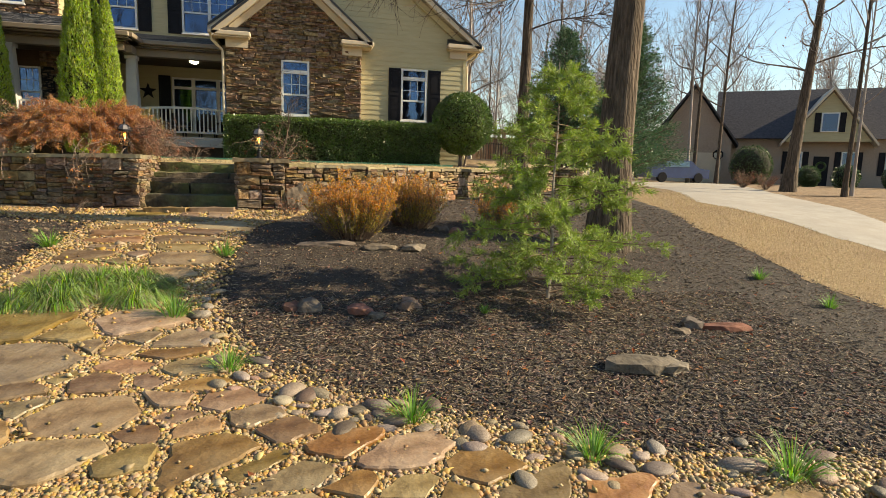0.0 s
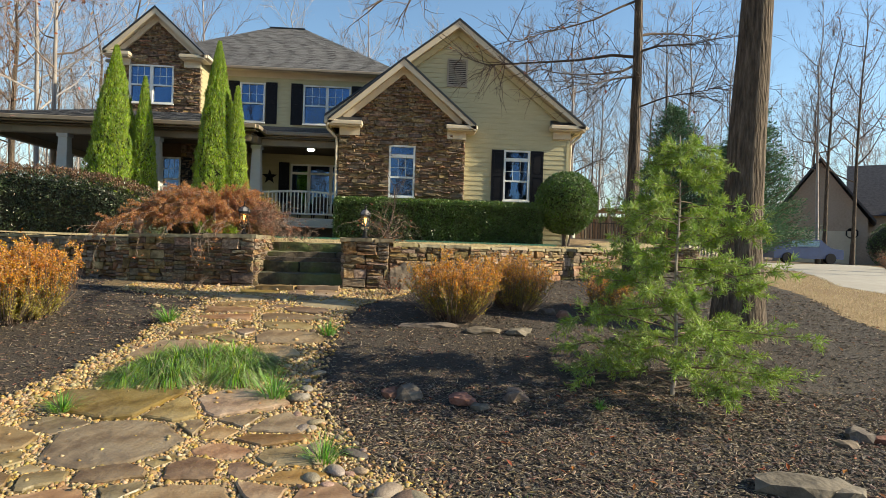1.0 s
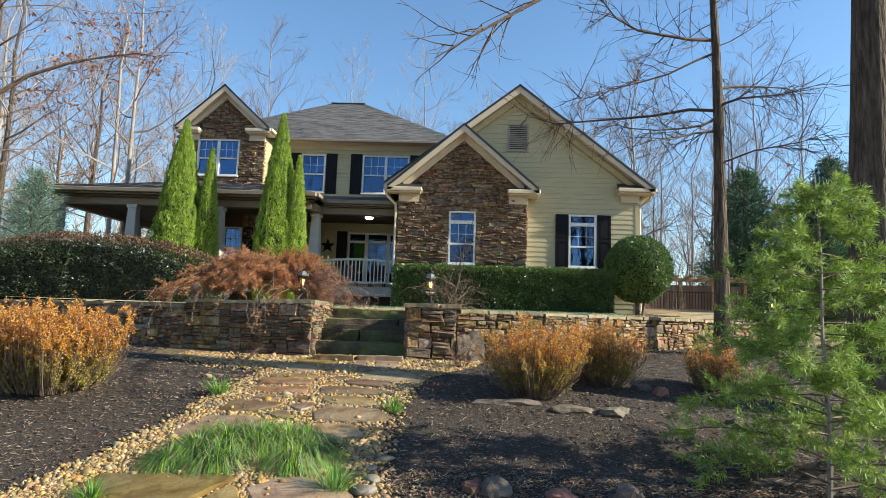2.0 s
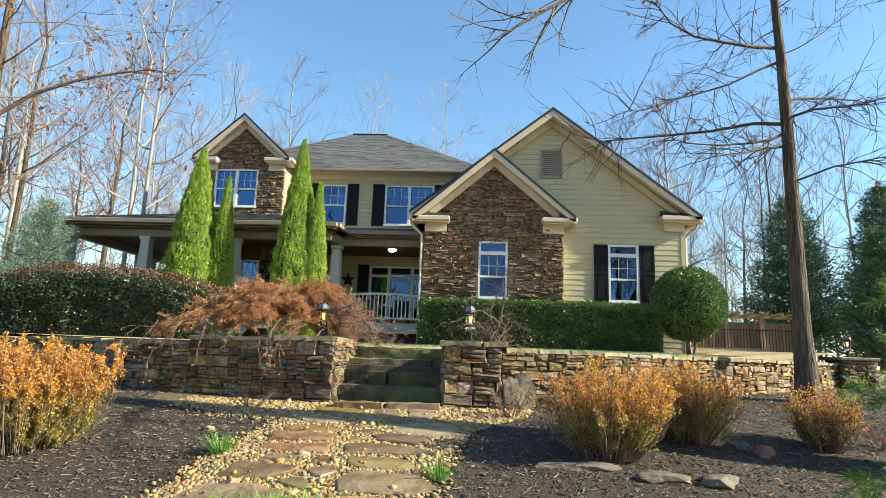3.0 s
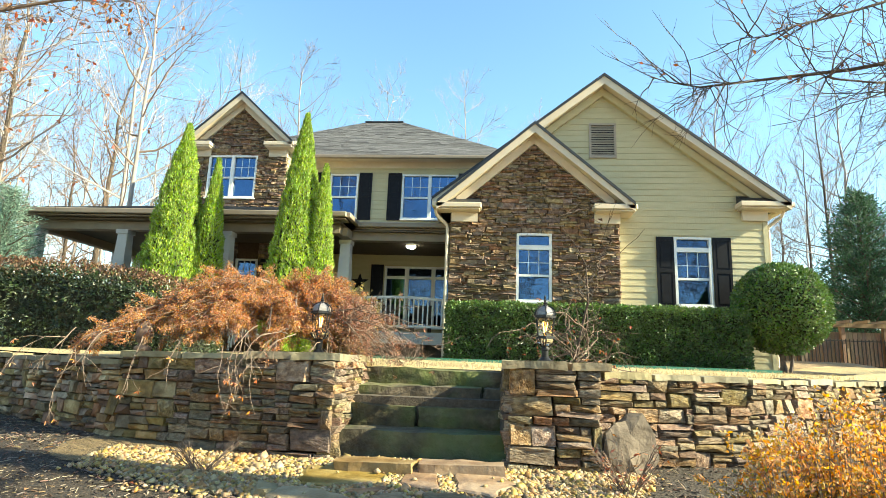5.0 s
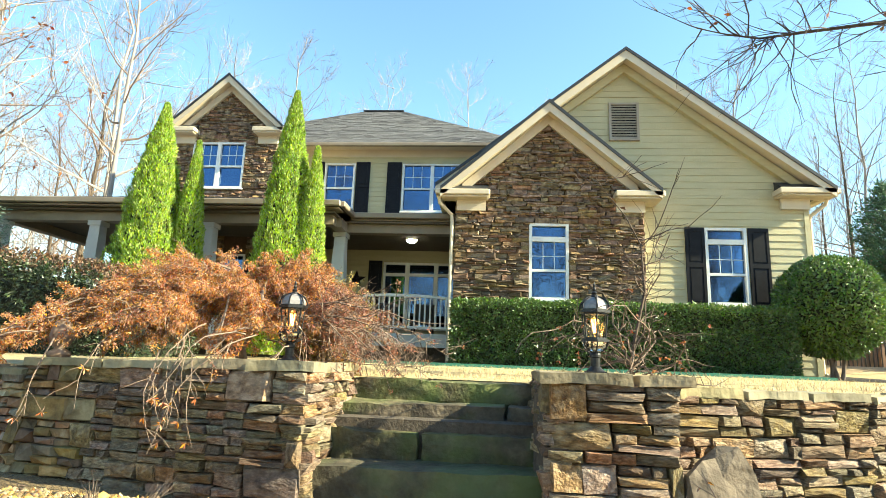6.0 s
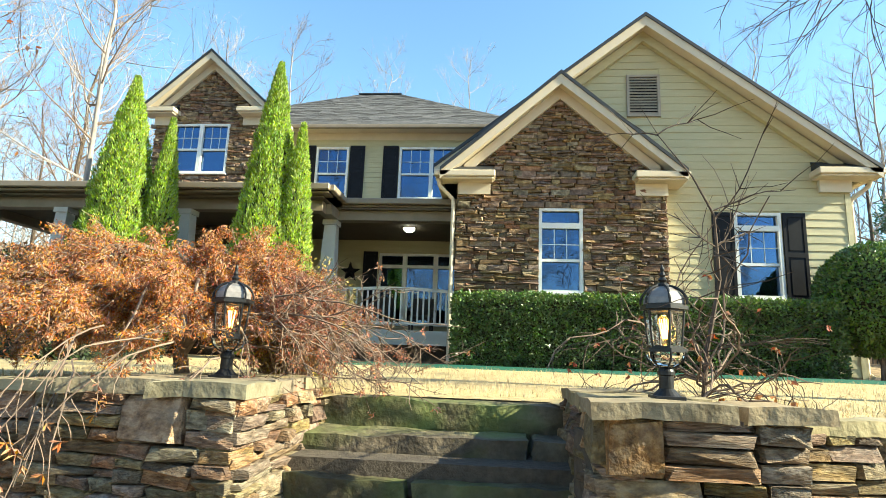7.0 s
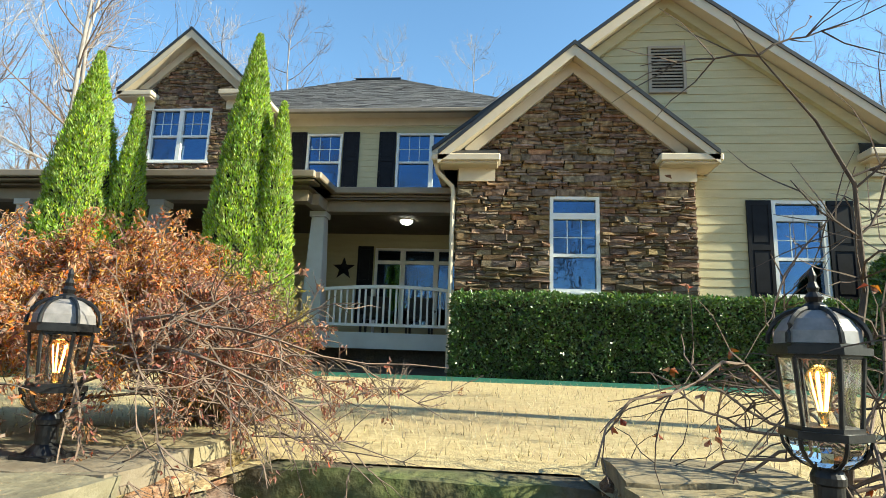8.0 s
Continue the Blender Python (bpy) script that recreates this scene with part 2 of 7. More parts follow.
def wall_y(x):
    """The front line of the garden wall."""
    return lerp_table(x, [p[0] for p in WALL_LINE], [p[1] for p in WALL_LINE])


def low_z(x, y):
    """The garden in front of the wall, and the land round the house."""
    z = lerp_table(y, [-30, -5, 1, 3, 4.76, 6.2, 7.7, 9.6, 10.3, 12, 16, 22, 40, 120], [-0.3, 0.0, 0.05, 0.12, 0.28, 0.50, 0.84, 1.12, 1.19, 1.28, 1.5, 1.62, 1.75, 2.0])
    z -= 0.12 * max(0.0, min(1.0, (x - 1) / 4)) * max(0.0, min(1.0, (y - 5) / 2.5)) * max(0.0, min(1.0, (12 - y) / 3))
    return z + 0.03 * noise.noise((x * 0.6, y * 0.6, 0.3))


def terrace_z(x, y):
    return 2.04 + 0.018 * max(0.0, y - 11) + max(0.0, min(0.5, (x - 5.5) * 0.09))


def ground_z(x, y):
    if y > wall_y(x) + 0.3 and -17 < x < 7.6:
        return terrace_z(x, y)
    return low_z(x, y)


def grid_sheet(xs, ys, height):
    bm = bmesh.new()
    rows = [[bm.verts.new((x, y, height(x, y))) for x in xs] for y in ys]
    for a, b in zip(rows, rows[1:]):
        for i in range(len(xs) - 1):
            bm.faces.new((a[i], a[i + 1], b[i + 1], b[i]))
    return bm


def steps_between(*spans):
    out = []
    for a, b, s in spans:
        out += list(np.arange(a, b, s))
    return out + [spans[-1][1]]


xs = steps_between((-400, -40, 30), (-40, -14, 2), (-14, 14, 0.25), (14, 40, 2), (40, 401, 30))
ys = steps_between((-200, -20, 20), (-20, -4, 2), (-4, 17, 0.25), (17, 40, 2), (40, 601, 40))
setting("ground", grid_sheet(xs, ys, lambda x, y: low_z(x, y) - (0.02 if y < 17 else 0.0)), M_LEAFLITTER, "brown woodland ground covered with fallen leaves", "ground", True)


def patch(name, outline, lift, step, material_, label, category, height=low_z, rough_edge=0.12):
    """A sheet of ground inside an outline, lying just above what is under it."""
    bm = bmesh.new()
    ox, oy = [p[0] for p in outline], [p[1] for p in outline]

    def inside(x, y):
        c = False
        for i in range(len(outline)):
            (x1, y1), (x2, y2) = outline[i], outline[i - 1]
            if (y1 > y) != (y2 > y) and x < (x2 - x1) * (y - y1) / (y2 - y1) + x1:
                c = not c
        return c
    vs = {}
    nx, ny = int((max(ox) - min(ox)) / step) + 1, int((max(oy) - min(oy)) / step) + 1
    for i in range(nx):
        for j in range(ny):
            x, y = min(ox) + i * step, min(oy) + j * step
            w = rough_edge * noise.noise((x * 2.1, y * 2.1, 5.0))
            if inside(x + step / 2 + w, y + step / 2 + w):
                q = []
                for a, b in ((i, j), (i + 1, j), (i + 1, j + 1), (i, j + 1)):
                    if (a, b) not in vs:
                        px, py = min(ox) + a * step, min(oy) + b * step
                        vs[a, b] = bm.verts.new((px, py, height(px, py) + lift))
                    q.append(vs[a, b])
                bm.faces.new(q)
    return setting(name, bm, material_, label, category, True), inside


mulch, in_mulch = patch("mulch_bed", [(-9.5, -4), (7.3, -4), (7.4, 4.9), (7.5, 7.2), (7.65, 9.4), (8.3, 11.6), (8.9, 16), (7.6, 16.6), (4.2, 13.9), (2.17, 12.3), (0.74, 11.2), (-0.9, 10.7), (-6.0, 10.7), (-10.2, 13.1), (-14, 15.5), (-14, 8)],
                        0.004, 0.08, M_MULCH, "dark shredded bark mulch bed in front of the stone wall", "mulch")
GRAVEL = [(-9, -3.5), (5.0, -3.5), (4.6, 1.3), (3.44, 1.95), (2.0, 2.3), (0.9, 2.95), (-0.1, 3.5), (-0.95, 4.2), (-1.5, 5.7), (-1.6, 7.3), (-1.3, 8.9), (-0.6, 9.7), (-0.4, 10.3), (-3.4, 10.4), (-6.0, 10.7), (-5.9, 9.9), (-3.7, 9.2), (-4.0, 7.0), (-4.45, 5.6), (-4.85, 4.6), (-6, 3.0)]
gravel, in_gravel = patch("gravel_path", GRAVEL, 0.012, 0.05, M_GRAVELBED, "tan pea gravel between the flagstones of the path", "gravel")
_, in_side = patch("lawn_strip", [(7.2, -4), (7.3, 4.9), (7.4, 7.2), (7.55, 9.4), (8.2, 11.6), (8.9, 16), (10.5, 21), (13.9, 21), (12.9, 18), (10.6, 13.4), (10.5, 11.5), (10.5, 9), (10.8, 6.5), (11.4, 2), (12.4, -4)], 0.008, 0.12, M_STRIP, "tan dormant lawn strip beside the driveway", "lawn")
drive, in_drive = patch("driveway", [(12.5, -6), (11.3, 2), (10.7, 6.5), (10.4, 9), (10.4, 11.5), (10.5, 13.4), (12.8, 18), (15, 24), (17.5, 31), (26, 31), (18.6, 19.9), (15.7, 15.5), (14.2, 12), (13.2, 10), (13.4, 7), (15, 2), (16.5, -6)], 0.015, 0.1, M_CONCRETE, "pale concrete driveway curving up to the house", "driveway", rough_edge=0.0)

bm = grid_sheet(steps_between((-17, 7.6, 0.2)), [0, 1, 2, 3, 4, 6, 8, 10, 13, 16, 20, 24], lambda x, y: 0)
for v in bm.verts:
    y0 = wall_y(v.co.x) + (1.35 if STEP_X0 < v.co.x < STEP_X1 else 0.22)
    v.co.y = y0 + v.co.y * (34 - y0) / 24
    v.co.z = terrace_z(v.co.x, v.co.y)
setting("terrace_lawn", bm, M_LAWN, "bleached dormant lawn on the terrace behind the wall", "lawn", True)
bm = grid_sheet(steps_between((5.0, 26, 1)), steps_between((16.5, 40, 1)), lambda x, y: low_z(x, y) + max(0.0, min(1.0, (17 - abs(x - 8)) / 6)) * max(0, min(1, (y - 17) / 6)) * max(0, min(1, (13 - x) / 4)) * 0.95)
setting("back_yard", bm, M_LEAFLITTER, "sloping back yard under the cedars", "ground", True)

# ---- garden wall core, piers, steps ----
wall = thing("garden_wall", (0, 11, 1.2), "dry-stacked tan and brown fieldstone retaining wall with flat caps", "wall")
bm = bmesh.new()
for (x0, y0), (x1, y1) in zip(WALL_LINE, WALL_LINE[1:]):
    if x0 == -3.4:
        continue
    d = Vector((x1 - x0, y1 - y0)).normalized()
    nn = Vector((-d.y, d.x)) * 0.34
    prism(bm, [(x0, y0 + 0.05), (x1, y1 + 0.05), (x1 + nn.x, y1 + nn.y), (x0 + nn.x, y0 + nn.y)], 0.8, 2.0, "z")
part("core", bm, M_WALLCORE, wall)

# ---- house ----
house = thing("house", (-3, 24, 2.2), "two-storey cream clapboard house with brown ledgestone gables and grey shingle roof", "house")
Y_ST, Y_SD, Y_MAIN, Y_BAY = 19.61, 19.93, 24.75, 23.0


def wall_boxes(x0, x1, z0, z1, y0, y1, openings):
    """A straight wall, cut round its openings (x0, x1, z0, z1)."""
    bm = bmesh.new()
    cuts = sorted({x0, x1, *[o[0] for o in openings], *[o[1] for o in openings]})
    for a, b in zip(cuts, cuts[1:]):
        hole = sorted([(o[2], o[3]) for o in openings if o[0] <= a + 1e-6 and o[1] >= b - 1e-6])
        lo = z0
        for h0, h1 in hole:
            if h0 > lo:
                box(bm, a, b, y0, y1, lo, h0)
            lo = h1
        if lo < z1:
            box(bm, a, b, y0, y1, lo, z1)
    return bm


SWIN = (-1.27, -0.37, 3.75, 5.56)
RWIN = (2.85, 3.78, 3.78, 5.60)
UWIN = (-11.85, -10.12, 7.42, 8.95)
MWIN = [(-8.0, -6.95, 7.2, 8.9), (-5.28, -3.25, 7.2, 8.9)]
PWIN = (-5.75, -3.2, 3.25, 5.45)
LWIN = (-10.5, -9.75, 3.6, 5.3)

R_APEX, R_SLOPE = (1.06, 10.02), 0.775      # ridge of the clapboard wing
S_APEX, S_SLOPE = (-0.84, 8.47), 0.865      # ridge of the ledgestone gable
L_APEX, L_SLOPE = (-10.75, 11.1), 0.92      # ridge of the upper bay

# walls
bm = wall_boxes(-3.05, 1.36, 1.9, 6.1, Y_ST + 0.04, Y_ST + 0.3, [SWIN])
prism(bm, [(-3.05, 6.1), (1.36, 6.1), (1.36, 6.35), (S_APEX[0], S_APEX[1] - 0.12), (-3.05, 6.35)], Y_ST + 0.04, Y_ST + 0.3)
box(bm, -3.05, -2.8, Y_ST + 0.3, Y_MAIN, 1.9, 6.4)
part("stone_gable_wall", bm, M_HCORE, house, "brown ledgestone gable wall")
bm = wall_boxes(1.36, 5.22, 1.9, 6.4, Y_SD + 0.012, Y_SD + 0.25, [RWIN])
prism(bm, [(-2.8, 6.4), (5.22, 6.4), (5.22, 6.6), (R_APEX[0], R_APEX[1] - 0.15), (-2.8, 6.9)], Y_SD + 0.012, Y_SD + 0.25)
box(bm, 4.97, 5.22, Y_SD + 0.25, 34, 1.9, 6.6)
part("wing_wall", bm, M_SIDING, house)
bm = wall_boxes(-13.0, -1.0, 1.9, 9.45, Y_MAIN + 0.012, Y_MAIN + 0.25, MWIN + [PWIN])
box(bm, -13.0, -12.75, Y_MAIN + 0.25, 34, 1.9, 9.45)
box(bm, -1.25, -1.0, Y_MAIN + 0.25, 34, 1.9, 9.45)
box(bm, -13.0, 5.22, 34, 34.25, 1.9, 9.45)
part("main_wall", bm, M_SIDING, house)
bm = wall_boxes(-12.45, -9.08, 1.9, 9.2, Y_BAY + 0.04, Y_BAY + 0.25, [UWIN, LWIN])
prism(bm, [(-12.45, 9.2), (-9.08, 9.2), (-9.08, 9.4), (L_APEX[0], L_APEX[1] - 0.12), (-12.45, 9.4)], Y_BAY + 0.04, Y_BAY + 0.25)
part("bay_wall", bm, M_HCORE, house, "ledgestone bay wall with twin upper window")
bm = boxes((-9.32, -9.08, Y_BAY + 0.25, Y_MAIN, 1.9, 9.4), (-12.45, -12.2, Y_BAY + 0.25, Y_MAIN, 1.9, 9.4))
part("bay_side_wall", bm, M_SIDING, house)
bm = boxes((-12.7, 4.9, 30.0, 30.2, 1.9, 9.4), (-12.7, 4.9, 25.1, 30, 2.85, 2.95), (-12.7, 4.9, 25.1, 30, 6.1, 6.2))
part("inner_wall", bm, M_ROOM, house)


def gable_roof(name, apex, slope, half, y0, y1, label=""):
    """Two slabs with fascia boards, soffit and a dark edge."""
    bm = bmesh.new()
    for s in (-1, 1):
        a, e = (apex[0], apex[1]), (apex[0] + s * half, apex[1] - half * slope)
        prism(bm, [a, e, (e[0], e[1] + 0.085), (a[0], a[1] + 0.085)], y0 - 0.03, y1)
    r = part(name, bm, M_DRIPEDGE, house, label)
    for s in (-1, 1):
        bm = bmesh.new()
        e = (apex[0] + s * half, apex[1] - half * slope)
        prism(bm, [(apex[0], apex[1]), e, (e[0], e[1] - 0.17), (apex[0], apex[1] - 0.23)], y0, y0 + 0.035)
        part("rake_board", bm, M_TRIM, r, "beige rake board")
        bm = bmesh.new()
        prism(bm, [(apex[0], apex[1] - 0.16), (e[0], e[1] - 0.12), (e[0], e[1] - 0.14), (apex[0], apex[1] - 0.19)], y0 + 0.036, y0 + 0.47)
        part("soffit", bm, M_TRIM, r)
    return r


def rake_frieze(roof, apex, slope, x0, x1, y, drop=0.2, wide=0.26, mat=None):
    """Beige boards on the wall face under the soffit of a gable."""
    for s, xe in ((-1, x0), (1, x1)):
        d = abs(xe - apex[0])
        bm = bmesh.new()
        prism(bm, [(apex[0], apex[1] - drop), (xe, apex[1] - drop - d * slope), (xe, apex[1] - drop - wide - d * slope), (apex[0], apex[1] - drop - wide)], y - 0.13, y + 0.03)
        part("rake_frieze", bm, mat or M_TRIM, roof)


r1 = gable_roof("wing_roof", (R_APEX[0], R_APEX[1]), R_SLOPE, 4.62, Y_SD - 0.42, 34)
r2 = gable_roof("stone_gable_roof", S_APEX, S_SLOPE, 2.56, Y_ST - 0.42, 24.5)
r3 = gable_roof("bay_roof", L_APEX, L_SLOPE, 1.95, Y_BAY - 0.42, 28)

rake_frieze(r1, R_APEX, R_SLOPE, -2.6, 5.1, Y_SD, 0.2, 0.24, M_SIDING)
rake_frieze(r2, S_APEX, S_SLOPE, -2.9, 1.25, Y_ST, 0.18, 0.26)
rake_frieze(r3, L_APEX, L_SLOPE, -12.35, -9.15, Y_BAY, 0.18, 0.26)

# hip roof over the main block
E0, ZR = 9.45, 13.05
hip = dict(x0=-13.4, x1=-0.85, y0=24.25, y1=34.75, rx0=-8.0, rx1=-6.2, ry=29.5)
bm = bmesh.new()
c = [bm.verts.new(p) for p in ((hip["x0"], hip["y0"], E0), (hip["x1"], hip["y0"], E0), (hip["x1"], hip["y1"], E0), (hip["x0"], hip["y1"], E0), (hip["rx0"], hip["ry"], ZR), (hip["rx1"], hip["ry"], ZR))]
for q in ((0, 1, 5, 4), (1, 2, 5), (2, 3, 4, 5), (3, 0, 4), (0, 3, 2, 1)):
    bm.faces.new([c[i] for i in q])
main_roof = part("main_roof", bm, M_SHINGLE_J, house, "grey asphalt shingle hip roof")
part("eave_gutter", boxes((hip["x0"], hip["x1"], 24.13, 24.26, E0 - 0.12, E0 + 0.0), bevel=0.02), M_GUTTER, main_roof)
part("soffit", boxes((hip["x0"], hip["x1"], 24.26, Y_MAIN, E0 - 0.06, E0 - 0.02)), M_TRIM, main_roof)
part("frieze_board", boxes((-9.08, -1.0, Y_MAIN - 0.03, Y_MAIN, E0 - 0.3, E0 - 0.06)), M_TRIM, main_roof)


def eave_return(x0, x1, y0, y1, z, roof):
    """The boxed cornice at a gable's foot, with its little dark roof."""
    bm = boxes((x0, x1, y0, y1, z - 0.05, z + 0.09), (x0 + 0.04, x1 - 0.04, y0 + 0.04, y1, z - 0.10, z - 0.05), bevel=0.02)
    cr = part("eave_return", bm, M_TRIM, roof, "beige boxed eave return")
    return cr


def cap_roof(x0, x1, y0, y1, z, rise, roof):
    bm = bmesh.new()
    prism(bm, [(y0 + 0.03, z), (y1, z), (y1, z + rise)], x0 + 0.05, x1 - 0.05, "x")
    part("return_roof", bm, M_DRIPEDGE, roof)


for x0, x1, y0, y1, z, roof, fx0, fx1, fy in (
        (-3.42, -2.22, Y_ST - 0.42, Y_ST + 0.05, 6.2, r2, -3.02, -2.32, Y_ST),
        (0.68, 1.78, Y_ST - 0.42, Y_ST + 0.33, 6.2, r2, 0.74, 1.40, Y_ST),
        (4.45, 5.72, Y_SD - 0.42, Y_SD + 0.05, 6.42, r1, 4.6, 5.24, Y_SD),
        (-12.75, -11.7, Y_BAY - 0.42, Y_BAY + 0.05, 9.25, r3, -12.45, -11.8, Y_BAY),
        (-9.8, -8.72, Y_BAY - 0.42, Y_BAY + 0.3, 9.25, r3, -9.7, -9.05, Y_BAY)):
    eave_return(x0, x1, y0, y1, z, roof)
    cap_roof(x0, x1, y0, y1, z + 0.09, 0.27, roof)
    part("frieze_board", boxes((fx0, fx1, fy - 0.1, fy + 0.02, z - 0.36, z - 0.10)), M_TRIM, roof)

# gutters along the side eaves and the downpipes
for x, y0, y1, z in ((5.72, Y_SD - 0.4, 34, 6.42), (-3.45, Y_ST - 0.4, 22.0, 6.22), (-8.72, Y_BAY - 0.4, 24.3, 9.27)):
    part("gutter", boxes((x - 0.07, x + 0.07, y0, y1, z - 0.05, z + 0.08), bevel=0.02), M_TRIM, house)
for x, y, zt, s in ((5.30, Y_SD + 0.1, 6.3, 1), (-3.12, Y_ST - 0.02, 6.1, -1)):
    bm = bmesh.new()
    tube(bm, [(x + s * 0.33, y - 0.2, zt + 0.05), (x + s * 0.3, y - 0.15, zt - 0.1), (x + s * 0.02, y, zt - 0.35), (x, y, zt - 0.5), (x, y, 2.35), (x, y - 0.15, 2.25)], [0.045] * 6, 8)
    part("downpipe", bm, M_TRIM, house)


def window(x0, x1, y, z0, z1, twin=False, transom=0.0, depth=0.1, proud=0.04):
    """A white sash window with its casing, bars and panes."""
    w = 0.058
    bm = boxes((x0 - 0.01, x0 + w, y - proud, y + depth, z0, z1), (x1 - w, x1 + 0.01, y - proud, y + depth, z0, z1),
               (x0 + w, x1 - w, y - proud, y + depth, z1 - w, z1), (x0 + w, x1 - w, y - proud, y + depth, z0, z0 + w))
    win = part("window", bm, M_WHITE, house, "white-framed sash window with grid bars")
    part("sill", boxes((x0 - 0.04, x1 + 0.04, y - proud - 0.05, y + 0.02, z0 - 0.05, z0), bevel=0.008), M_WHITE, win)
    spans = [(x0 + w, x1 - w)]
    if twin:
        mid = (x0 + x1) / 2
        part("mullion", boxes((mid - 0.06, mid + 0.06, y - proud + 0.004, y + depth, z0 + w, z1 - w)), M_WHITE, win)
        spans = [(x0 + w, mid - 0.06), (mid + 0.06, x1 - w)]
    top = z1 - w
    if transom:
        part("transom_bar", boxes((x0 + w, x1 - w, y - proud + 0.004, y + depth, top - transom - 0.12, top - transom)), M_WHITE, win)
        part("pane", boxes((x0 + w, x1 - w, y + 0.05, y + 0.056, top - transom, top)), M_GLASS, win).visible_shadow = False
        top -= transom + 0.12
    for a, b in spans:
        zm = z0 + w + (top - z0 - w) * 0.48
        part("meeting_rail", boxes((a, b, y + 0.0, y + 0.06, zm - 0.03, zm + 0.03)), M_WHITE, win)
        part("pane", boxes((a, b, y + 0.04, y + 0.046, zm + 0.03, top)), M_GLASS, win).visible_shadow = False
        part("pane", boxes((a, b, y + 0.07, y + 0.076, z0 + w, zm - 0.03)), M_GLASS, win).visible_shadow = False
        bm = bmesh.new()
        for k in (1, 2):
            xx = a + (b - a) * k / 3
            box(bm, xx - 0.008, xx + 0.008, y + 0.03, y + 0.05, zm + 0.03, top)
        zz = (zm + top) / 2
        box(bm, a, b, y + 0.028, y + 0.052, zz - 0.008, zz + 0.008)
        part("glazing_bar", bm, M_WHITE, win)
    return win


window(*SWIN[:2], Y_ST, *SWIN[2:], transom=0.26)
window(*RWIN[:2], Y_SD, *RWIN[2:], transom=0.22)
window(*UWIN[:2], Y_BAY, *UWIN[2:], twin=True)
window(*MWIN[0][:2], Y_MAIN, *MWIN[0][2:])
window(*MWIN[1][:2], Y_MAIN, *MWIN[1][2:], twin=True)
window(*LWIN[:2], Y_BAY, *LWIN[2:])


def shutter(x0, x1, y, z0, z1):
    bm = boxes((x0, x0 + 0.06, y - 0.05, y - 0.012, z0, z1), (x1 - 0.06, x1, y - 0.05, y - 0.012, z0, z1))
    zm = z0 + (z1 - z0) * 0.52
    for a, b in ((z0, z0 + 0.09), (zm - 0.05, zm + 0.05), (z1 - 0.09, z1)):
        box(bm, x0 + 0.06, x1 - 0.06, y - 0.05, y - 0.012, a, b)
    sh = part("shutter", bm, M_SHUTTER, house, "black raised-panel shutter")
    for a, b in ((z0 + 0.09, zm - 0.05), (zm + 0.05, z1 - 0.09)):
        part("panel", boxes((x0 + 0.06, x1 - 0.06, y - 0.036, y - 0.012, a, b), (x0 + 0.1, x1 - 0.1, y - 0.046, y - 0.036, a + 0.05, b - 0.05)), M_SHUTTER, sh)


for x0, x1, y, z0, z1 in ((2.39, 2.83, Y_SD, 3.72, 5.6), (3.82, 4.28, Y_SD, 3.72, 5.6), (-8.5, -8.03, Y_MAIN, 7.15, 8.95), (-6.9, -6.42, Y_MAIN, 7.15, 8.95),
                          (-5.82, -5.32, Y_MAIN, 7.15, 8.95), (-3.2, -2.7, Y_MAIN, 7.15, 8.95), (-6.25, -5.8, Y_MAIN, 3.3, 5.5), (-9.72, -9.3, Y_BAY, 3.6, 5.3)):
    shutter(x0, x1, y, z0, z1)

# louvred vent in the wing's gable
vent = part("gable_vent", boxes((0.69, 0.75, Y_SD - 0.05, Y_SD + 0.02, 7.79, 8.79), (1.36, 1.42, Y_SD - 0.05, Y_SD + 0.02, 7.79, 8.79), (0.75, 1.36, Y_SD - 0.05, Y_SD + 0.02, 8.74, 8.79), (0.75, 1.36, Y_SD - 0.05, Y_SD + 0.02, 7.79, 7.84)), M_VENT, house, "square louvred attic vent")
part("backing", boxes((0.75, 1.36, Y_SD - 0.007, Y_SD + 0.01, 7.84, 8.74)), M_SHUTTER, vent)
for k in range(13):
    z = 7.85 + k * 0.069
    bm = bmesh.new()
    prism(bm, [(Y_SD - 0.045, z), (Y_SD - 0.012, z + 0.05), (Y_SD - 0.008, z + 0.044), (Y_SD - 0.041, z - 0.006)], 0.75, 1.36, "x")
    part("slat", bm, M_VENT, vent)

# ---- porch ----
PZ = 2.95
porch = thing("porch", (-9, 21, 2.2), "deep covered front porch with tapered columns and white railing", "porch")
part("floor", boxes((-16.0, -6.2, 20.15, Y_BAY, PZ - 0.12, PZ), (-6.2, -3.06, 21.1, Y_MAIN, PZ - 0.12, PZ), (-9.08, -6.2, Y_BAY, Y_MAIN, PZ - 0.12, PZ), (-16.0, -13.0, Y_BAY, 31, PZ - 0.12, PZ)), M_PORCHFLOOR, porch)
part("skirt_board", boxes((-6.2, -3.06, 21.06, 21.1, PZ - 0.34, PZ - 0.0), (-16.0, -6.2, 20.11, 20.15, PZ - 0.34, PZ)), M_COLUMN, porch)
part("foundation", boxes((-15.8, -6.3, 20.5, Y_BAY, 1.9, PZ - 0.12), (-6.3, -3.1, 21.4, Y_MAIN, 1.9, PZ - 0.12)), M_WALLCORE, porch)
bm = bmesh.new()
CZ = 5.86
box(bm, -16.1, -6.15, 20.0, Y_BAY, CZ, CZ + 0.04)
box(bm, -6.15, -3.06, 21.0, Y_MAIN, CZ, CZ + 0.04)
box(bm, -9.08, -6.15, Y_BAY, Y_MAIN, CZ, CZ + 0.04)
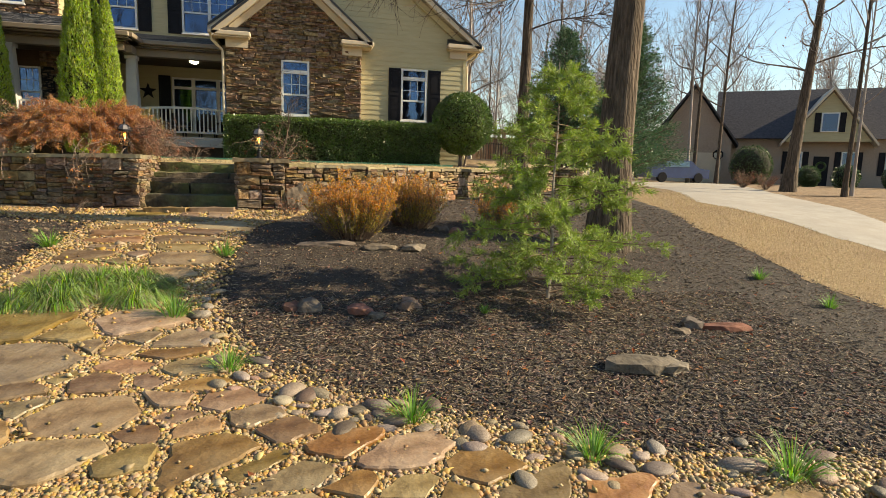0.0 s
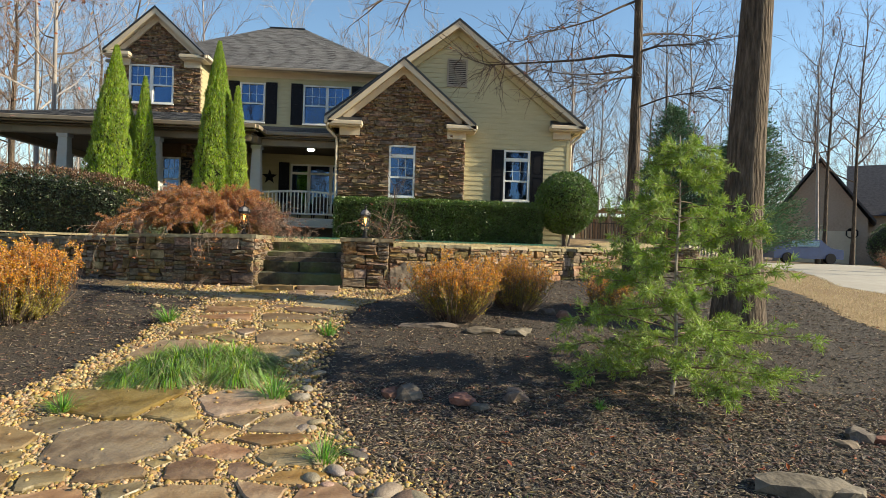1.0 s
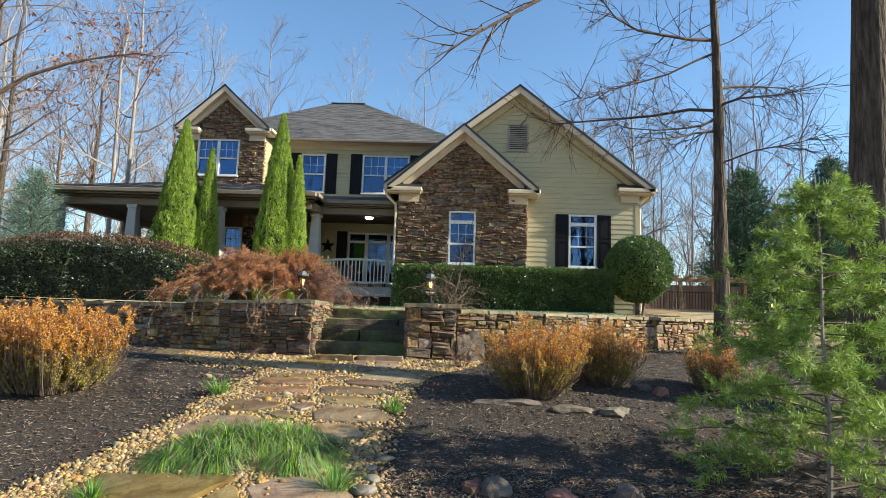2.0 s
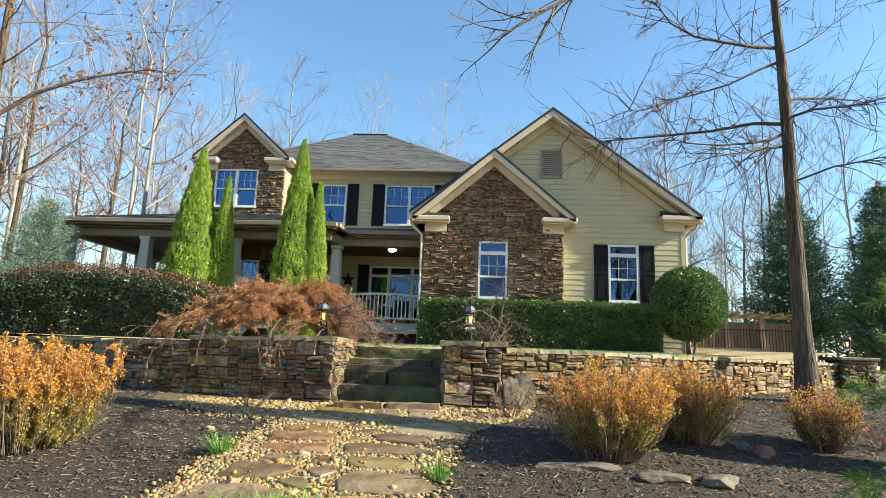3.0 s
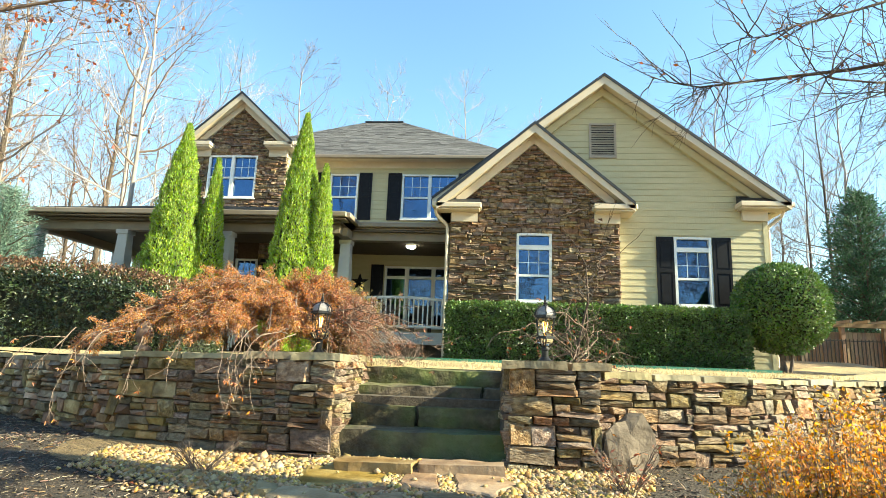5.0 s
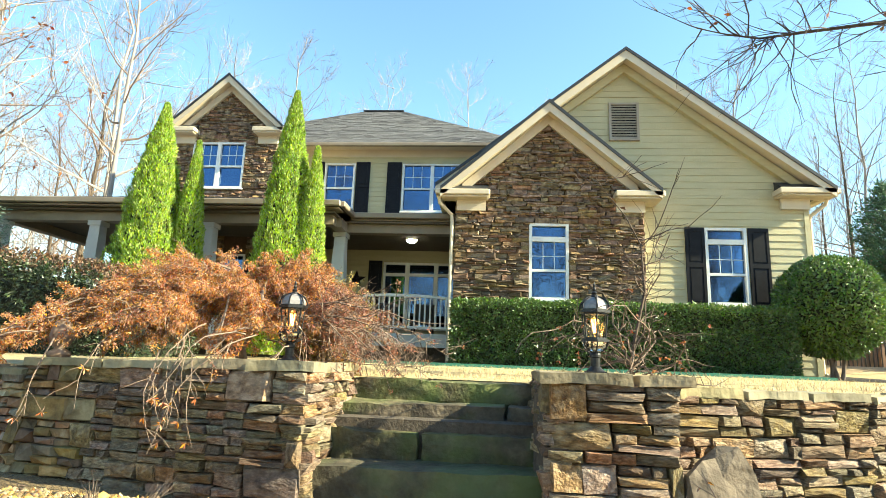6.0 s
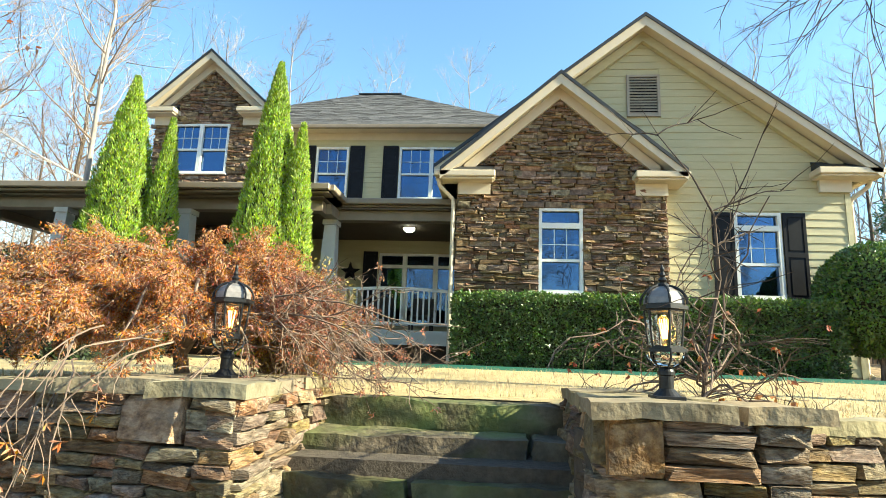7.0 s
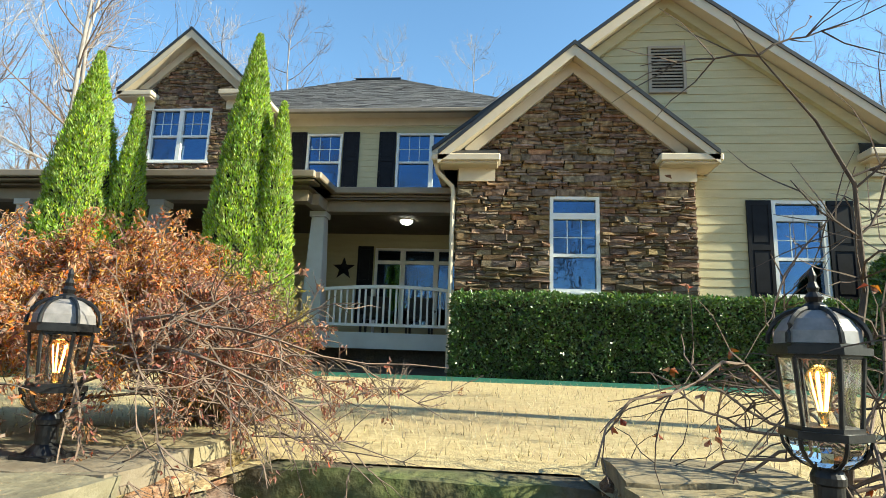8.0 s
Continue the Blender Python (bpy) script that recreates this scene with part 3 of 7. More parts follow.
box(bm, -16.1, -13.0, Y_BAY, 31, CZ, CZ + 0.04)
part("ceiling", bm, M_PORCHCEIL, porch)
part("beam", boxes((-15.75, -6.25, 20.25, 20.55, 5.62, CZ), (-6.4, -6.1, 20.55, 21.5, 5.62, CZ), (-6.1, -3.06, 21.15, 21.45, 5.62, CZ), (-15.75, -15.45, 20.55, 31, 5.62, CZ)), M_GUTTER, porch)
bm = bmesh.new()
pr = [bm.verts.new(p) for p in ((-16.4, 19.8, 6.12), (-6.0, 19.8, 6.12), (-6.0, 21.0, 6.12), (-3.06, 21.0, 6.12), (-3.06, 24.8, 7.05), (-9.0, 24.8, 7.05), (-9.0, 23.0, 7.1), (-12.7, 23.0, 7.1), (-12.9, 24.8, 7.05), (-12.9, 31.2, 7.0), (-16.4, 31.2, 6.12))]
for q in ((0, 1, 6, 7), (1, 2, 5, 6), (2, 3, 4, 5), (0, 7, 8, 9, 10)):
    bm.faces.new([pr[i] for i in q])
proof = part("roof", bm, M_SHINGLE_J, porch, "low-pitched grey shingle porch roof")
for r in ((-16.45, -5.95, 19.7, 19.83, 5.98, 6.13), (-5.98, -5.85, 19.83, 20.9, 5.98, 6.13), (-5.98, -3.06, 20.9, 21.03, 5.98, 6.13), (-16.5, -16.38, 19.83, 31.2, 5.98, 6.13)):
    part("gutter", boxes(r, bevel=0.02), M_GUTTER, proof)
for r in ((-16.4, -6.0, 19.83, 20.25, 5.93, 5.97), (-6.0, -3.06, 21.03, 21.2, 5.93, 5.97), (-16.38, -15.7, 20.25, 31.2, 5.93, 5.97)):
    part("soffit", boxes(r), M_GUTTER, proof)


def column(x, y):
    bm = bmesh.new()
    for a, b, z0, z1 in ((0.24, 0.24, PZ, PZ + 0.12), (0.22, 0.145, PZ + 0.12, 5.5), (0.185, 0.185, 5.5, 5.62)):
        v = [bm.verts.new((x + sx * r, y + sy * r, z)) for r, z in ((a, z0), (b, z1)) for sx, sy in ((-1, -1), (1, -1), (1, 1), (-1, 1))]
        for q in ((3, 2, 1, 0), (4, 5, 6, 7), (0, 1, 5, 4), (1, 2, 6, 5), (2, 3, 7, 6), (3, 0, 4, 7)):
            bm.faces.new([v[i] for i in q])
    part("column", bm, M_COLUMN, porch, "square tapered off-white column")


for x, y in ((-15.55, 20.4), (-12.75, 20.4), (-9.6, 20.4), (-6.4, 20.7), (-6.3, 21.3), (-15.6, 25.5), (-15.6, 30.5)):
    if (x, y) != (-6.4, 20.7):
        column(x, y)


def railing(x0, x1, y, arch=0.08):
    rl = part("railing", boxes((x0, x1, y - 0.04, y + 0.04, PZ + 0.14, PZ + 0.2)), M_WHITE, porch, "white porch railing with square balusters")
    bm = bmesh.new()
    k = 14
    pts = [(x0 + (x1 - x0) * i / k, PZ + 0.90 + arch * math.sin(math.pi * i / k)) for i in range(k + 1)]
    prism(bm, pts + [(x, z + 0.07) for x, z in reversed(pts)], y - 0.05, y + 0.05)
    part("top_rail", bm, M_WHITE, rl)
    m = int((x1 - x0) / 0.135)
    for i in range(1, m):
        x = x0 + (x1 - x0) * i / m
        part("baluster", boxes((x - 0.02, x + 0.02, y - 0.02, y + 0.02, PZ + 0.2, PZ + 0.905 + arch * math.sin(math.pi * i / m))), M_WHITE, rl)


railing(-6.1, -3.07, 21.3)
railing(-9.35, -6.55, 20.4, 0.0)
railing(-12.5, -9.85, 20.4, 0.0)
railing(-15.3, -13.0, 20.4, 0.0)

# ---- plants: builders ----
M_CONIFER = material("pine_needle", [(0.15, 0.245, 0.022), (0.31, 0.425, 0.055)], 6, 0.6, per="island", spread=0.35, through_light=0.3)
M_THUJA = material("arborvitae_spray", [(0.17, 0.28, 0.012), (0.39, 0.53, 0.026)], 5, 0.65, per="island", spread=0.45, through_light=0.25)
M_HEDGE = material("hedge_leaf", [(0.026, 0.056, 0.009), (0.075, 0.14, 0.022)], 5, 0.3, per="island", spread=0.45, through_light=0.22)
# hedge green made lighter: sunlight put into the colour
M_SUNLIT_LEAF = material("sunlit_evergreen_leaf", [(0.06, 0.12, 0.018), (0.14, 0.23, 0.035)], 5, 0.35, per="island", spread=0.45, through_light=0.25)
M_HEDGE_DARK = material("bronze_hedge_leaf", [(0.018, 0.034, 0.011), (0.05, 0.068, 0.022)], 5, 0.35, per="island", spread=0.5, through_light=0.15)
M_HEDGE_TOP = material("bronze_top_leaf", [(0.11, 0.055, 0.028), (0.18, 0.10, 0.045)], 5, 0.5, per="island", spread=0.4, through_light=0.2)
# near-black filling behind the leaves: the shade inside the foliage put into colour
M_INNER = material("shaded_shrub_inside", [(0.012, 0.014, 0.008), (0.03, 0.03, 0.016)], 9, 0.95)
M_MAPLE = material("maple_leaf", [(0.30, 0.105, 0.018), (0.58, 0.28, 0.075)], 3, 0.75, per="island", spread=0.5, through_light=0.4)
M_MAPLE_RED = material("maple_red_leaf", [(0.22, 0.085, 0.045), (0.38, 0.175, 0.09)], 3, 0.75, per="island", spread=0.5, through_light=0.35)
M_SPIREA = material("spirea_leaf", [(0.48, 0.185, 0.008), (0.74, 0.40, 0.022)], 3, 0.7, per="island", spread=0.4, through_light=0.5)
M_SPIREA_LOW = material("spirea_low_leaf", [(0.22, 0.21, 0.03), (0.40, 0.33, 0.05)], 3, 0.7, per="island", spread=0.4, through_light=0.4)
M_MOUND = material("mop_grass", [(0.06, 0.15, 0.008), (0.24, 0.38, 0.024)], 3, 0.6, per="island", spread=0.6, through_light=0.25)
M_OLIVE = material("olive_leaf", [(0.24, 0.19, 0.03), (0.40, 0.32, 0.06)], 3, 0.7, per="island", spread=0.4, through_light=0.4)
M_GRASS = material("green_grass", [(0.10, 0.24, 0.025), (0.22, 0.42, 0.05)], 4, 0.55, per="island", spread=0.4, through_light=0.35)
M_CEDAR = material("cedar_spray", [(0.035, 0.09, 0.045), (0.10, 0.19, 0.075)], 4, 0.7, per="island", spread=0.45, through_light=0.15)
M_SPRUCE = material("blue_spruce", [(0.10, 0.17, 0.13), (0.2, 0.3, 0.23)], 4, 0.7, per="island", spread=0.35, through_light=0.15)


class Build:
    """Gathers vertices and faces for one mesh."""

    def __init__(self):
        self.v, self.f, self.m = [], [], []

    def tube(self, pts, radii, sides=5, mat=0):
        start = len(self.v)
        n = len(pts)
        for i, p in enumerate(pts):
            d = pts[min(i + 1, n - 1)] - pts[max(i - 1, 0)]
            d = d / (d.length + 1e-9)
            u = d.cross(Vector((0.31, 0.2, 0.93)) if abs(d.z) < 0.9 else Vector((1, 0.1, 0)))
            u.normalize()
            w = d.cross(u)
            for k in range(sides):
                a = 2 * math.pi * k / sides
                self.v.append(p + (u * math.cos(a) + w * math.sin(a)) * radii[i])
        for i in range(n - 1):
            for k in range(sides):
                a, b = start + i * sides, start + (i + 1) * sides
                self.f.append((a + k, a + (k + 1) % sides, b + (k + 1) % sides, b + k))
                self.m.append(mat)

    def leaf(self, p, d, n, length, width, mat=0, bend=0.0):
        """A pointed leaf from p along d, its face towards n."""
        s = d.cross(n)
        s.normalize()
        k = len(self.v)
        self.v += [p, p + d * (length * 0.5) + s * width * 0.5 + n * bend, p + d * length, p + d * (length * 0.5) - s * width * 0.5 + n * bend]
        self.f.append((k, k + 1, k + 2, k + 3))
        self.m.append(mat)

    def blade(self, p, d, length, width, droop, mat=0):
        """A grass blade that bows over."""
        s = d.cross(Vector((0, 0, 1)))
        if s.length < 1e-3:
            s = Vector((1, 0, 0))
        s.normalize()
        k = len(self.v)
        q, step = Vector(p), d.copy()
        for i in range(4):
            w = width * (1 - i / 3.2)
            self.v += [q - s * w / 2, q + s * w / 2]
            q = q + step * (length / 3)
            step = (step + Vector((0, 0, -droop))).normalized()
        for i in range(3):
            a = k + 2 * i
            self.f.append((a, a + 1, a + 3, a + 2))
            self.m.append(mat)

    def mesh(self, name, mats, smooth=False):
        me = bpy.data.meshes.new(name)
        me.from_pydata([tuple(v) for v in self.v], [], self.f)
        for m in (mats if isinstance(mats, (list, tuple)) else [mats]):
            me.materials.append(m)
        me.polygons.foreach_set("material_index", self.m)
        if smooth:
            me.shade_smooth()
        return me

    def part(self, name, mats, parent, label="", smooth=False, kind=""):
        ob = new(name, self.mesh(name, mats, smooth))
        ob.parent = parent
        return tagged(ob, label, kind=kind)


R = random.Random(7)


def rnd_dir():
    while True:
        v = Vector((R.uniform(-1, 1), R.uniform(-1, 1), R.uniform(-1, 1)))
        if 0.05 < v.length < 1:
            return v.normalized()


def limb(p, d, length, n, wander, lift):
    """A wandering line of points from p."""
    pts = [p.copy()]
    d = d.normalized()
    for _ in range(n):
        d = (d + rnd_dir() * wander + Vector((0, 0, lift))).normalized()
        pts.append(pts[-1] + d * (length / n))
    return pts


def bare_tree(height, radius, first=0.35, limbs=14, spread=0.42, lean=(0, 0), leaves=0, twig_n=4, up=0.10, sides=8, sub_n=5, reach=1.0, limb_k=0.42, bend=0.0):
    """Trunk and crown meshes of a leafless tree with its foot at the origin."""
    tr, cr = Build(), Build()
    n = 10
    pts = [Vector((lean[0] * height * t + 0.25 * radius * math.sin(5 * t + lean[0]) * 4 * t, lean[1] * height * t + 0.5 * radius * math.sin(4 * t + 1), height * t - 0.15)) for t in (i / n for i in range(n + 1))]
    rad = [radius * (1 + 0.35 * math.exp(-t * 40)) * (1 - 0.95 * t) for t in (i / n for i in range(n + 1))]
    for k in range(6, n + 1):
        pts[k] += Vector((R.gauss(0, 1), R.gauss(0, 1), 0)) * (0.018 * height * (k - 5) / 5) * bend
    tr.tube(pts, rad, sides)
    for i in range(limbs):
        t = first + (0.97 - first) * (i + R.random() * 0.7) / limbs
        k = min(n - 1, int(t * n))
        p = pts[k].lerp(pts[k + 1], t * n - k)
        az = i * 2.4 + R.uniform(-0.5, 0.5)
        ln = height * spread * (1.15 - t) * R.uniform(0.7, 1.25) * reach + 0.5
        d = Vector((math.cos(az), math.sin(az), R.uniform(0.15, 0.8)))
        lp = limb(p, d, ln, 6, 0.22, up)
        r0 = max(0.015, radius * (1 - 0.82 * t) * limb_k)
        cr.tube(lp, [max(0.006, r0 * (1 - 0.85 * j / 6)) for j in range(7)], 5)
        for _ in range(sub_n):
            j = R.randint(1, 5)
            q = lp[j].lerp(lp[j + 1], R.random())
            sd = ((lp[j + 1] - lp[j]).normalized() + rnd_dir() * 0.9).normalized()
            sp = limb(q, sd, ln * R.uniform(0.25, 0.55), 4, 0.25, up)
            cr.tube(sp, [max(0.004, r0 * 0.38 * (1 - 0.8 * a / 4)) for a in range(5)], 3)
            for _ in range(twig_n):
                a = R.randint(1, 3)
                tw = limb(sp[a].lerp(sp[a + 1], R.random()), (sp[a + 1] - sp[a]).normalized() + rnd_dir() * 0.9, ln * R.uniform(0.1, 0.28), 2, 0.3, up * 0.6)
                cr.tube(tw, [0.006, 0.004, 0.002], 3)
                for _ in range(leaves):
                    if R.random() < 0.5:
                        cr.leaf(tw[R.randint(1, 2)], (rnd_dir() + Vector((0, 0, -0.8))).normalized(), rnd_dir(), R.uniform(0.08, 0.13), 0.06, 1, 0.01)
    return tr, cr


def plant_tree(name, at, tr, cr, bark, twigs, label, category="tree", group=""):
    root = thing(name, at, label, category, group)
    tr.part("trunk", bark, root, smooth=True)
    cr.part("crown", [twigs, M_RUST], root)
    return root


def leaf_shell(build, inside_pt, count, size, ratio, mats=1, shade=None):
    """Leaves at points given by inside_pt() -> (point, outward)."""
    for _ in range(count):
        p, o = inside_pt()
        d = (o * 0.6 + rnd_dir()).normalized()
        build.leaf(p, d, (o + rnd_dir() * 0.7).normalized(), size * R.uniform(0.7, 1.3), size * ratio, shade(p) if shade else 0, size * 0.12)


# ---- hedges and clipped shrubs ----
def clipped_hedge(name, x0, x1, y0, y1, z0, z1, count, size, mats, label, round_=0.25, bumps=0.06, top_mat=False, dome=0.0):
    root = thing(name, ((x0 + x1) / 2, (y0 + y1) / 2, z0), label, "hedge")
    c = Vector(((x0 + x1) / 2, (y0 + y1) / 2, z0))
    hx, hy, hz = (x1 - x0) / 2, (y1 - y0) / 2, z1 - z0

    def pt():
        while True:
            f = R.choices((0, 1, 2, 3, 4), (hx * hz * 2, hx * hy * 2.2, hy * hz, hy * hz, hx * hz * 0.4))[0]
            u, v = R.uniform(-1, 1), R.uniform(-1, 1)
            if f == 0:
                p, o = Vector((u * hx, -hy, (v + 1) / 2 * hz)), Vector((0, -1, 0.15))
            elif f == 1:
                p, o = Vector((u * hx, v * hy, hz)), Vector((0, 0, 1))
            elif f == 4:
                p, o = Vector((u * hx, hy, (v + 1) / 2 * hz)), Vector((0, 1, 0))
            else:
                s = -1 if f == 2 else 1
                p, o = Vector((s * hx, v * hy, (u + 1) / 2 * hz)), Vector((s, 0, 0.1))
            # round the upper edges
            ex, ey, ez = max(0, abs(p.x) - hx + round_), max(0, abs(p.y) - hy + round_), max(0, p.z - hz + round_)
            e = math.sqrt(ex * ex + ey * ey + ez * ez)
            if e > round_:
                k = round_ / e
                p = Vector((math.copysign(abs(p.x) - ex * (1 - k), p.x), math.copysign(abs(p.y) - ey * (1 - k), p.y), p.z - ez * (1 - k)))
                o = (o + Vector((math.copysign(ex, p.x), math.copysign(ey, p.y), ez)) / round_ * 0.5).normalized()
            p.z -= dome * (p.x / hx) ** 2 * max(0, p.z / hz)
            w = c + p
            p = p + o * (noise.noise(w * 1.7) * bumps + noise.noise(w * 5) * bumps * 0.5 - abs(R.gauss(0, 0.05)))
            if p.z > 0.03 * R.random():
                return p, o
    b = Build()
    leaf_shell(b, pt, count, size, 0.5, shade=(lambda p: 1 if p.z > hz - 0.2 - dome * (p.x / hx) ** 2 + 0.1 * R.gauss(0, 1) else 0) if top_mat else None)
    b.part("leaves", mats, root, kind="stuff")
    k = 0.1 + 0.32 * round_
    bm = bmesh.new()
    nx = 10
    prof = []
    for i in range(nx + 1):
        u = -1 + 2 * i / nx
        prof.append((c.x + u * (hx - k), c.z + hz - k - round_ * 0.3 * (abs(u) > 0.95) - dome * u * u))
    prism(bm, [(c.x - hx + k, c.z - 0.05)] + prof + [(c.x + hx - k, c.z - 0.05)], c.y - hy + k, c.y + hy - k)
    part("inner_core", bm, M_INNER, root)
    return root


# the holly's top leaves take the lighter green, standing for sun on them
clipped_hedge("holly_hedge", -2.98, 3.95, 18.15, 19.35, 2.16, 3.58, 36000, 0.068, [M_HEDGE, M_SUNLIT_LEAF], "clipped dark green holly hedge below the ledgestone gable", 0.14, 0.06, True)
clipped_hedge("bronze_hedge", -14.5, -7.7, 14.9, 17.4, 1.95, 3.92, 26000, 0.075, [M_HEDGE_DARK, M_HEDGE_TOP], "large dark green hedge with bronzed winter tips", 0.85, 0.2, True, 0.5)


def round_shrub(name, at, rx, rz, count, size, mat, label, stem=0.5):
    root = thing(name, at, label, "shrub")
    cz = stem + rz

    def pt():
        o = rnd_dir()
        k = 1 + 0.07 * noise.noise(o * 2.5 + Vector(at)) - abs(R.gauss(0, 0.06))
        return Vector((o.x * rx * k, o.y * rx * k, cz + o.z * rz * k)), o
    b = Build()
    leaf_shell(b, pt, count, size, 0.5)
    b.part("leaves", mat, root, kind="stuff")
    bm = bmesh.new()
    bmesh.ops.create_icosphere(bm, subdivisions=3, radius=1)
    for v in bm.verts:
        v.co = Vector(at) + Vector((v.co.x * (rx - 0.14), v.co.y * (rx - 0.14), cz + v.co.z * (rz - 0.14)))
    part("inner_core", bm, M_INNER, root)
    s = Build()
    for k in range(4):
        s.tube(limb(Vector((R.uniform(-0.1, 0.1), R.uniform(-0.1, 0.1), -0.05)), Vector((R.uniform(-0.3, 0.3), R.uniform(-0.3, 0.3), 1)), stem + 0.5, 3, 0.1, 0), [0.04, 0.035, 0.03, 0.025], 6)
    s.part("stem", M_TWIG, root)
    return root


round_shrub("ball_shrub", (4.85, 18.75, 2.2), 1.03, 1.05, 17000, 0.08, M_SUNLIT_LEAF, "round clipped evergreen shrub at the house corner", 0.42)


def arborvitae(at, height, radius, label):
    root = thing("arborvitae", at, label, "tree", "arborvitae by the porch")
    b = Build()
    n = int(52000 * radius * height / 5)
    ph = R.random() * 9
    for _ in range(n):
        t = R.random() ** 1.35
        az = R.uniform(0, 2 * math.pi)
        r = radius * min(1.0, 0.75 + t * 2.2) * (1 - t ** 1.75) ** 0.95
        q_ = Vector((math.cos(az), math.sin(az), 0))
        r *= 1 + 0.13 * noise.noise(q_ * 2.4 + Vector((0, 0, t * height * 1.6 + ph))) + 0.24 * noise.noise(q_ * 5 + Vector((ph, 0, t * height * 3.6))) - abs(R.gauss(0, 0.06))
        o = Vector((math.cos(az), math.sin(az), 0.2))
        d = (o * 0.55 + Vector((0, 0, 0.8)) + rnd_dir() * 0.45).normalized()
        b.leaf(Vector((o.x * r, o.y * r, t * height + 0.05)), d, (o + rnd_dir() * 0.45).normalized(), R.uniform(0.045, 0.11), 0.03, 0, 0.008)
    b.part("foliage", M_THUJA, root, kind="stuff")
    bm = bmesh.new()
    lathe(bm, [(radius * 0.6, 0), (radius * 0.8, 0.6), (radius * 0.72, height * 0.35), (radius * 0.42, height * 0.7), (0.03, height * 0.96)], at, 14)
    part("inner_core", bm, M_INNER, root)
    tube_ = Build()
    tube_.tube([Vector((0, 0, -0.1)), Vector((0, 0, 0.5)), Vector((0, 0, height * 0.95))], [0.07, 0.06, 0.01], 6)
    tube_.part("trunk", M_BARK, root)


for x, y, z, h, r, lb in ((-10.3, 18.9, 2.2, 6.05, 0.86, "tall narrow bright green arborvitae beside the porch"), (-9.42, 19.05, 2.2, 5.1, 0.45, "slim shaded arborvitae next to a taller one"),
                          (-6.98, 18.9, 2.2, 6.35, 0.74, "tall pointed arborvitae beside the porch steps"), (-6.3, 18.75, 2.2, 4.85, 0.42, "slim sunlit arborvitae next to a taller one")):
    arborvitae((x, y, z), h, r, lb)


# ---- foreground pine ----
def soft_pine(at, height, spread):
    root = thing("young_pine", at, "young soft-needled green pine standing in the mulch", "tree")
    st, br, nd = Build(), Build(), Build()
    st.tube([Vector((0.02 * math.sin(i * 1.3), 0.02 * math.cos(i), height * i / 8 - 0.08 * (i == 0))) for i in range(9)], [0.024 * (1 - 0.9 * i / 8) + 0.003 for i in range(9)], 7)
    for i in range(84):
        t = 0.03 + 0.93 * (i / 84) ** 0.9
        az = i * 2.4 + R.uniform(-0.4, 0.4)
        ln = spread * (1 - t) ** 0.75 * R.uniform(0.65, 1.2) + 0.10
        if t < 0.12:
            ln *= 0.75
        bp = limb(Vector((0, 0, height * t)), Vector((math.cos(az), math.sin(az), R.uniform(0.0, 0.5))), ln, 6, 0.10, -0.05)
        br.tube(bp, [0.009 * (1 - 0.8 * j / 6) * (1.2 - t) + 0.002 for j in range(7)], 4)
        for _ in range(int(6 + 14 * (1 - t))):
            j = R.randint(1, 5)
            tw = limb(bp[j].lerp(bp[j + 1], R.random()), (bp[j + 1] - bp[j]).normalized() + rnd_dir() * 0.75, R.uniform(0.12, 0.32) * (1.1 - 0.5 * t), 3, 0.15, 0.02)
            br.tube(tw, [0.003, 0.0025, 0.002, 0.0015], 3)
            for k in range(58):
                a = R.uniform(0.2, 2.99)
                q = tw[int(a)].lerp(tw[int(a) + 1], a % 1)
                d = ((tw[3] - tw[0]).normalized() * 0.8 + rnd_dir() + Vector((0, 0, -0.1))).normalized()
                nd.leaf(q, d, rnd_dir(), R.uniform(0.05, 0.10), 0.0088)
    st.part("trunk", M_BARK_PALE, root)
    br.part("branchwork", M_TWIG, root)
    nd.part("needles", M_CONIFER, root, kind="stuff")


soft_pine((2.62, 5.8, low_z(2.62, 5.8)), 3.0, 1.5)


# ---- trunks near the camera ----
def close_trunk(at, height, radius, lean, limbs, first, label, name="oak_tree", spread=0.3, leaves=0, droop=0.02, sub_n=5, limb_k=0.3):
    """A tall tree of which mostly the trunk is in view; its bark is ridged."""
    tr, cr = bare_tree(height, radius, first, limbs, spread, lean, leaves, 5, droop, 40, sub_n, 1.0, limb_k)
    for i, v in enumerate(tr.v):
        k = i % 40
        a = noise.noise(Vector((math.cos(k * 0.157) * 4.2, math.sin(k * 0.157) * 4.2, v.z * 0.9 + at[0])))
        axis = Vector((lean[0] * v.z, lean[1] * v.z, v.z))
        o = v - axis
        v += Vector((o.x, o.y, 0)) * (0.10 * a)
    return plant_tree(name, at, tr, cr, M_BARK, M_TWIG, label)


big_oak = close_trunk((4.78, 8.05, low_z(4.78, 8.05) - 0.02), 17, 0.33, (0.012, 0.01), 12, 0.36, "tall oak with a thick ridged grey-brown trunk", spread=0.34, droop=-0.015, sub_n=7, limb_k=0.22)
level_tree = close_trunk((4.85, 12.75, low_z(4.85, 12.75) - 0.02), 14, 0.17, (-0.008, 0.015), 16, 0.5, "slender dark-barked tree with level bare limbs", "bare_tree", 0.23, 0, 0.0, 8, 0.15)
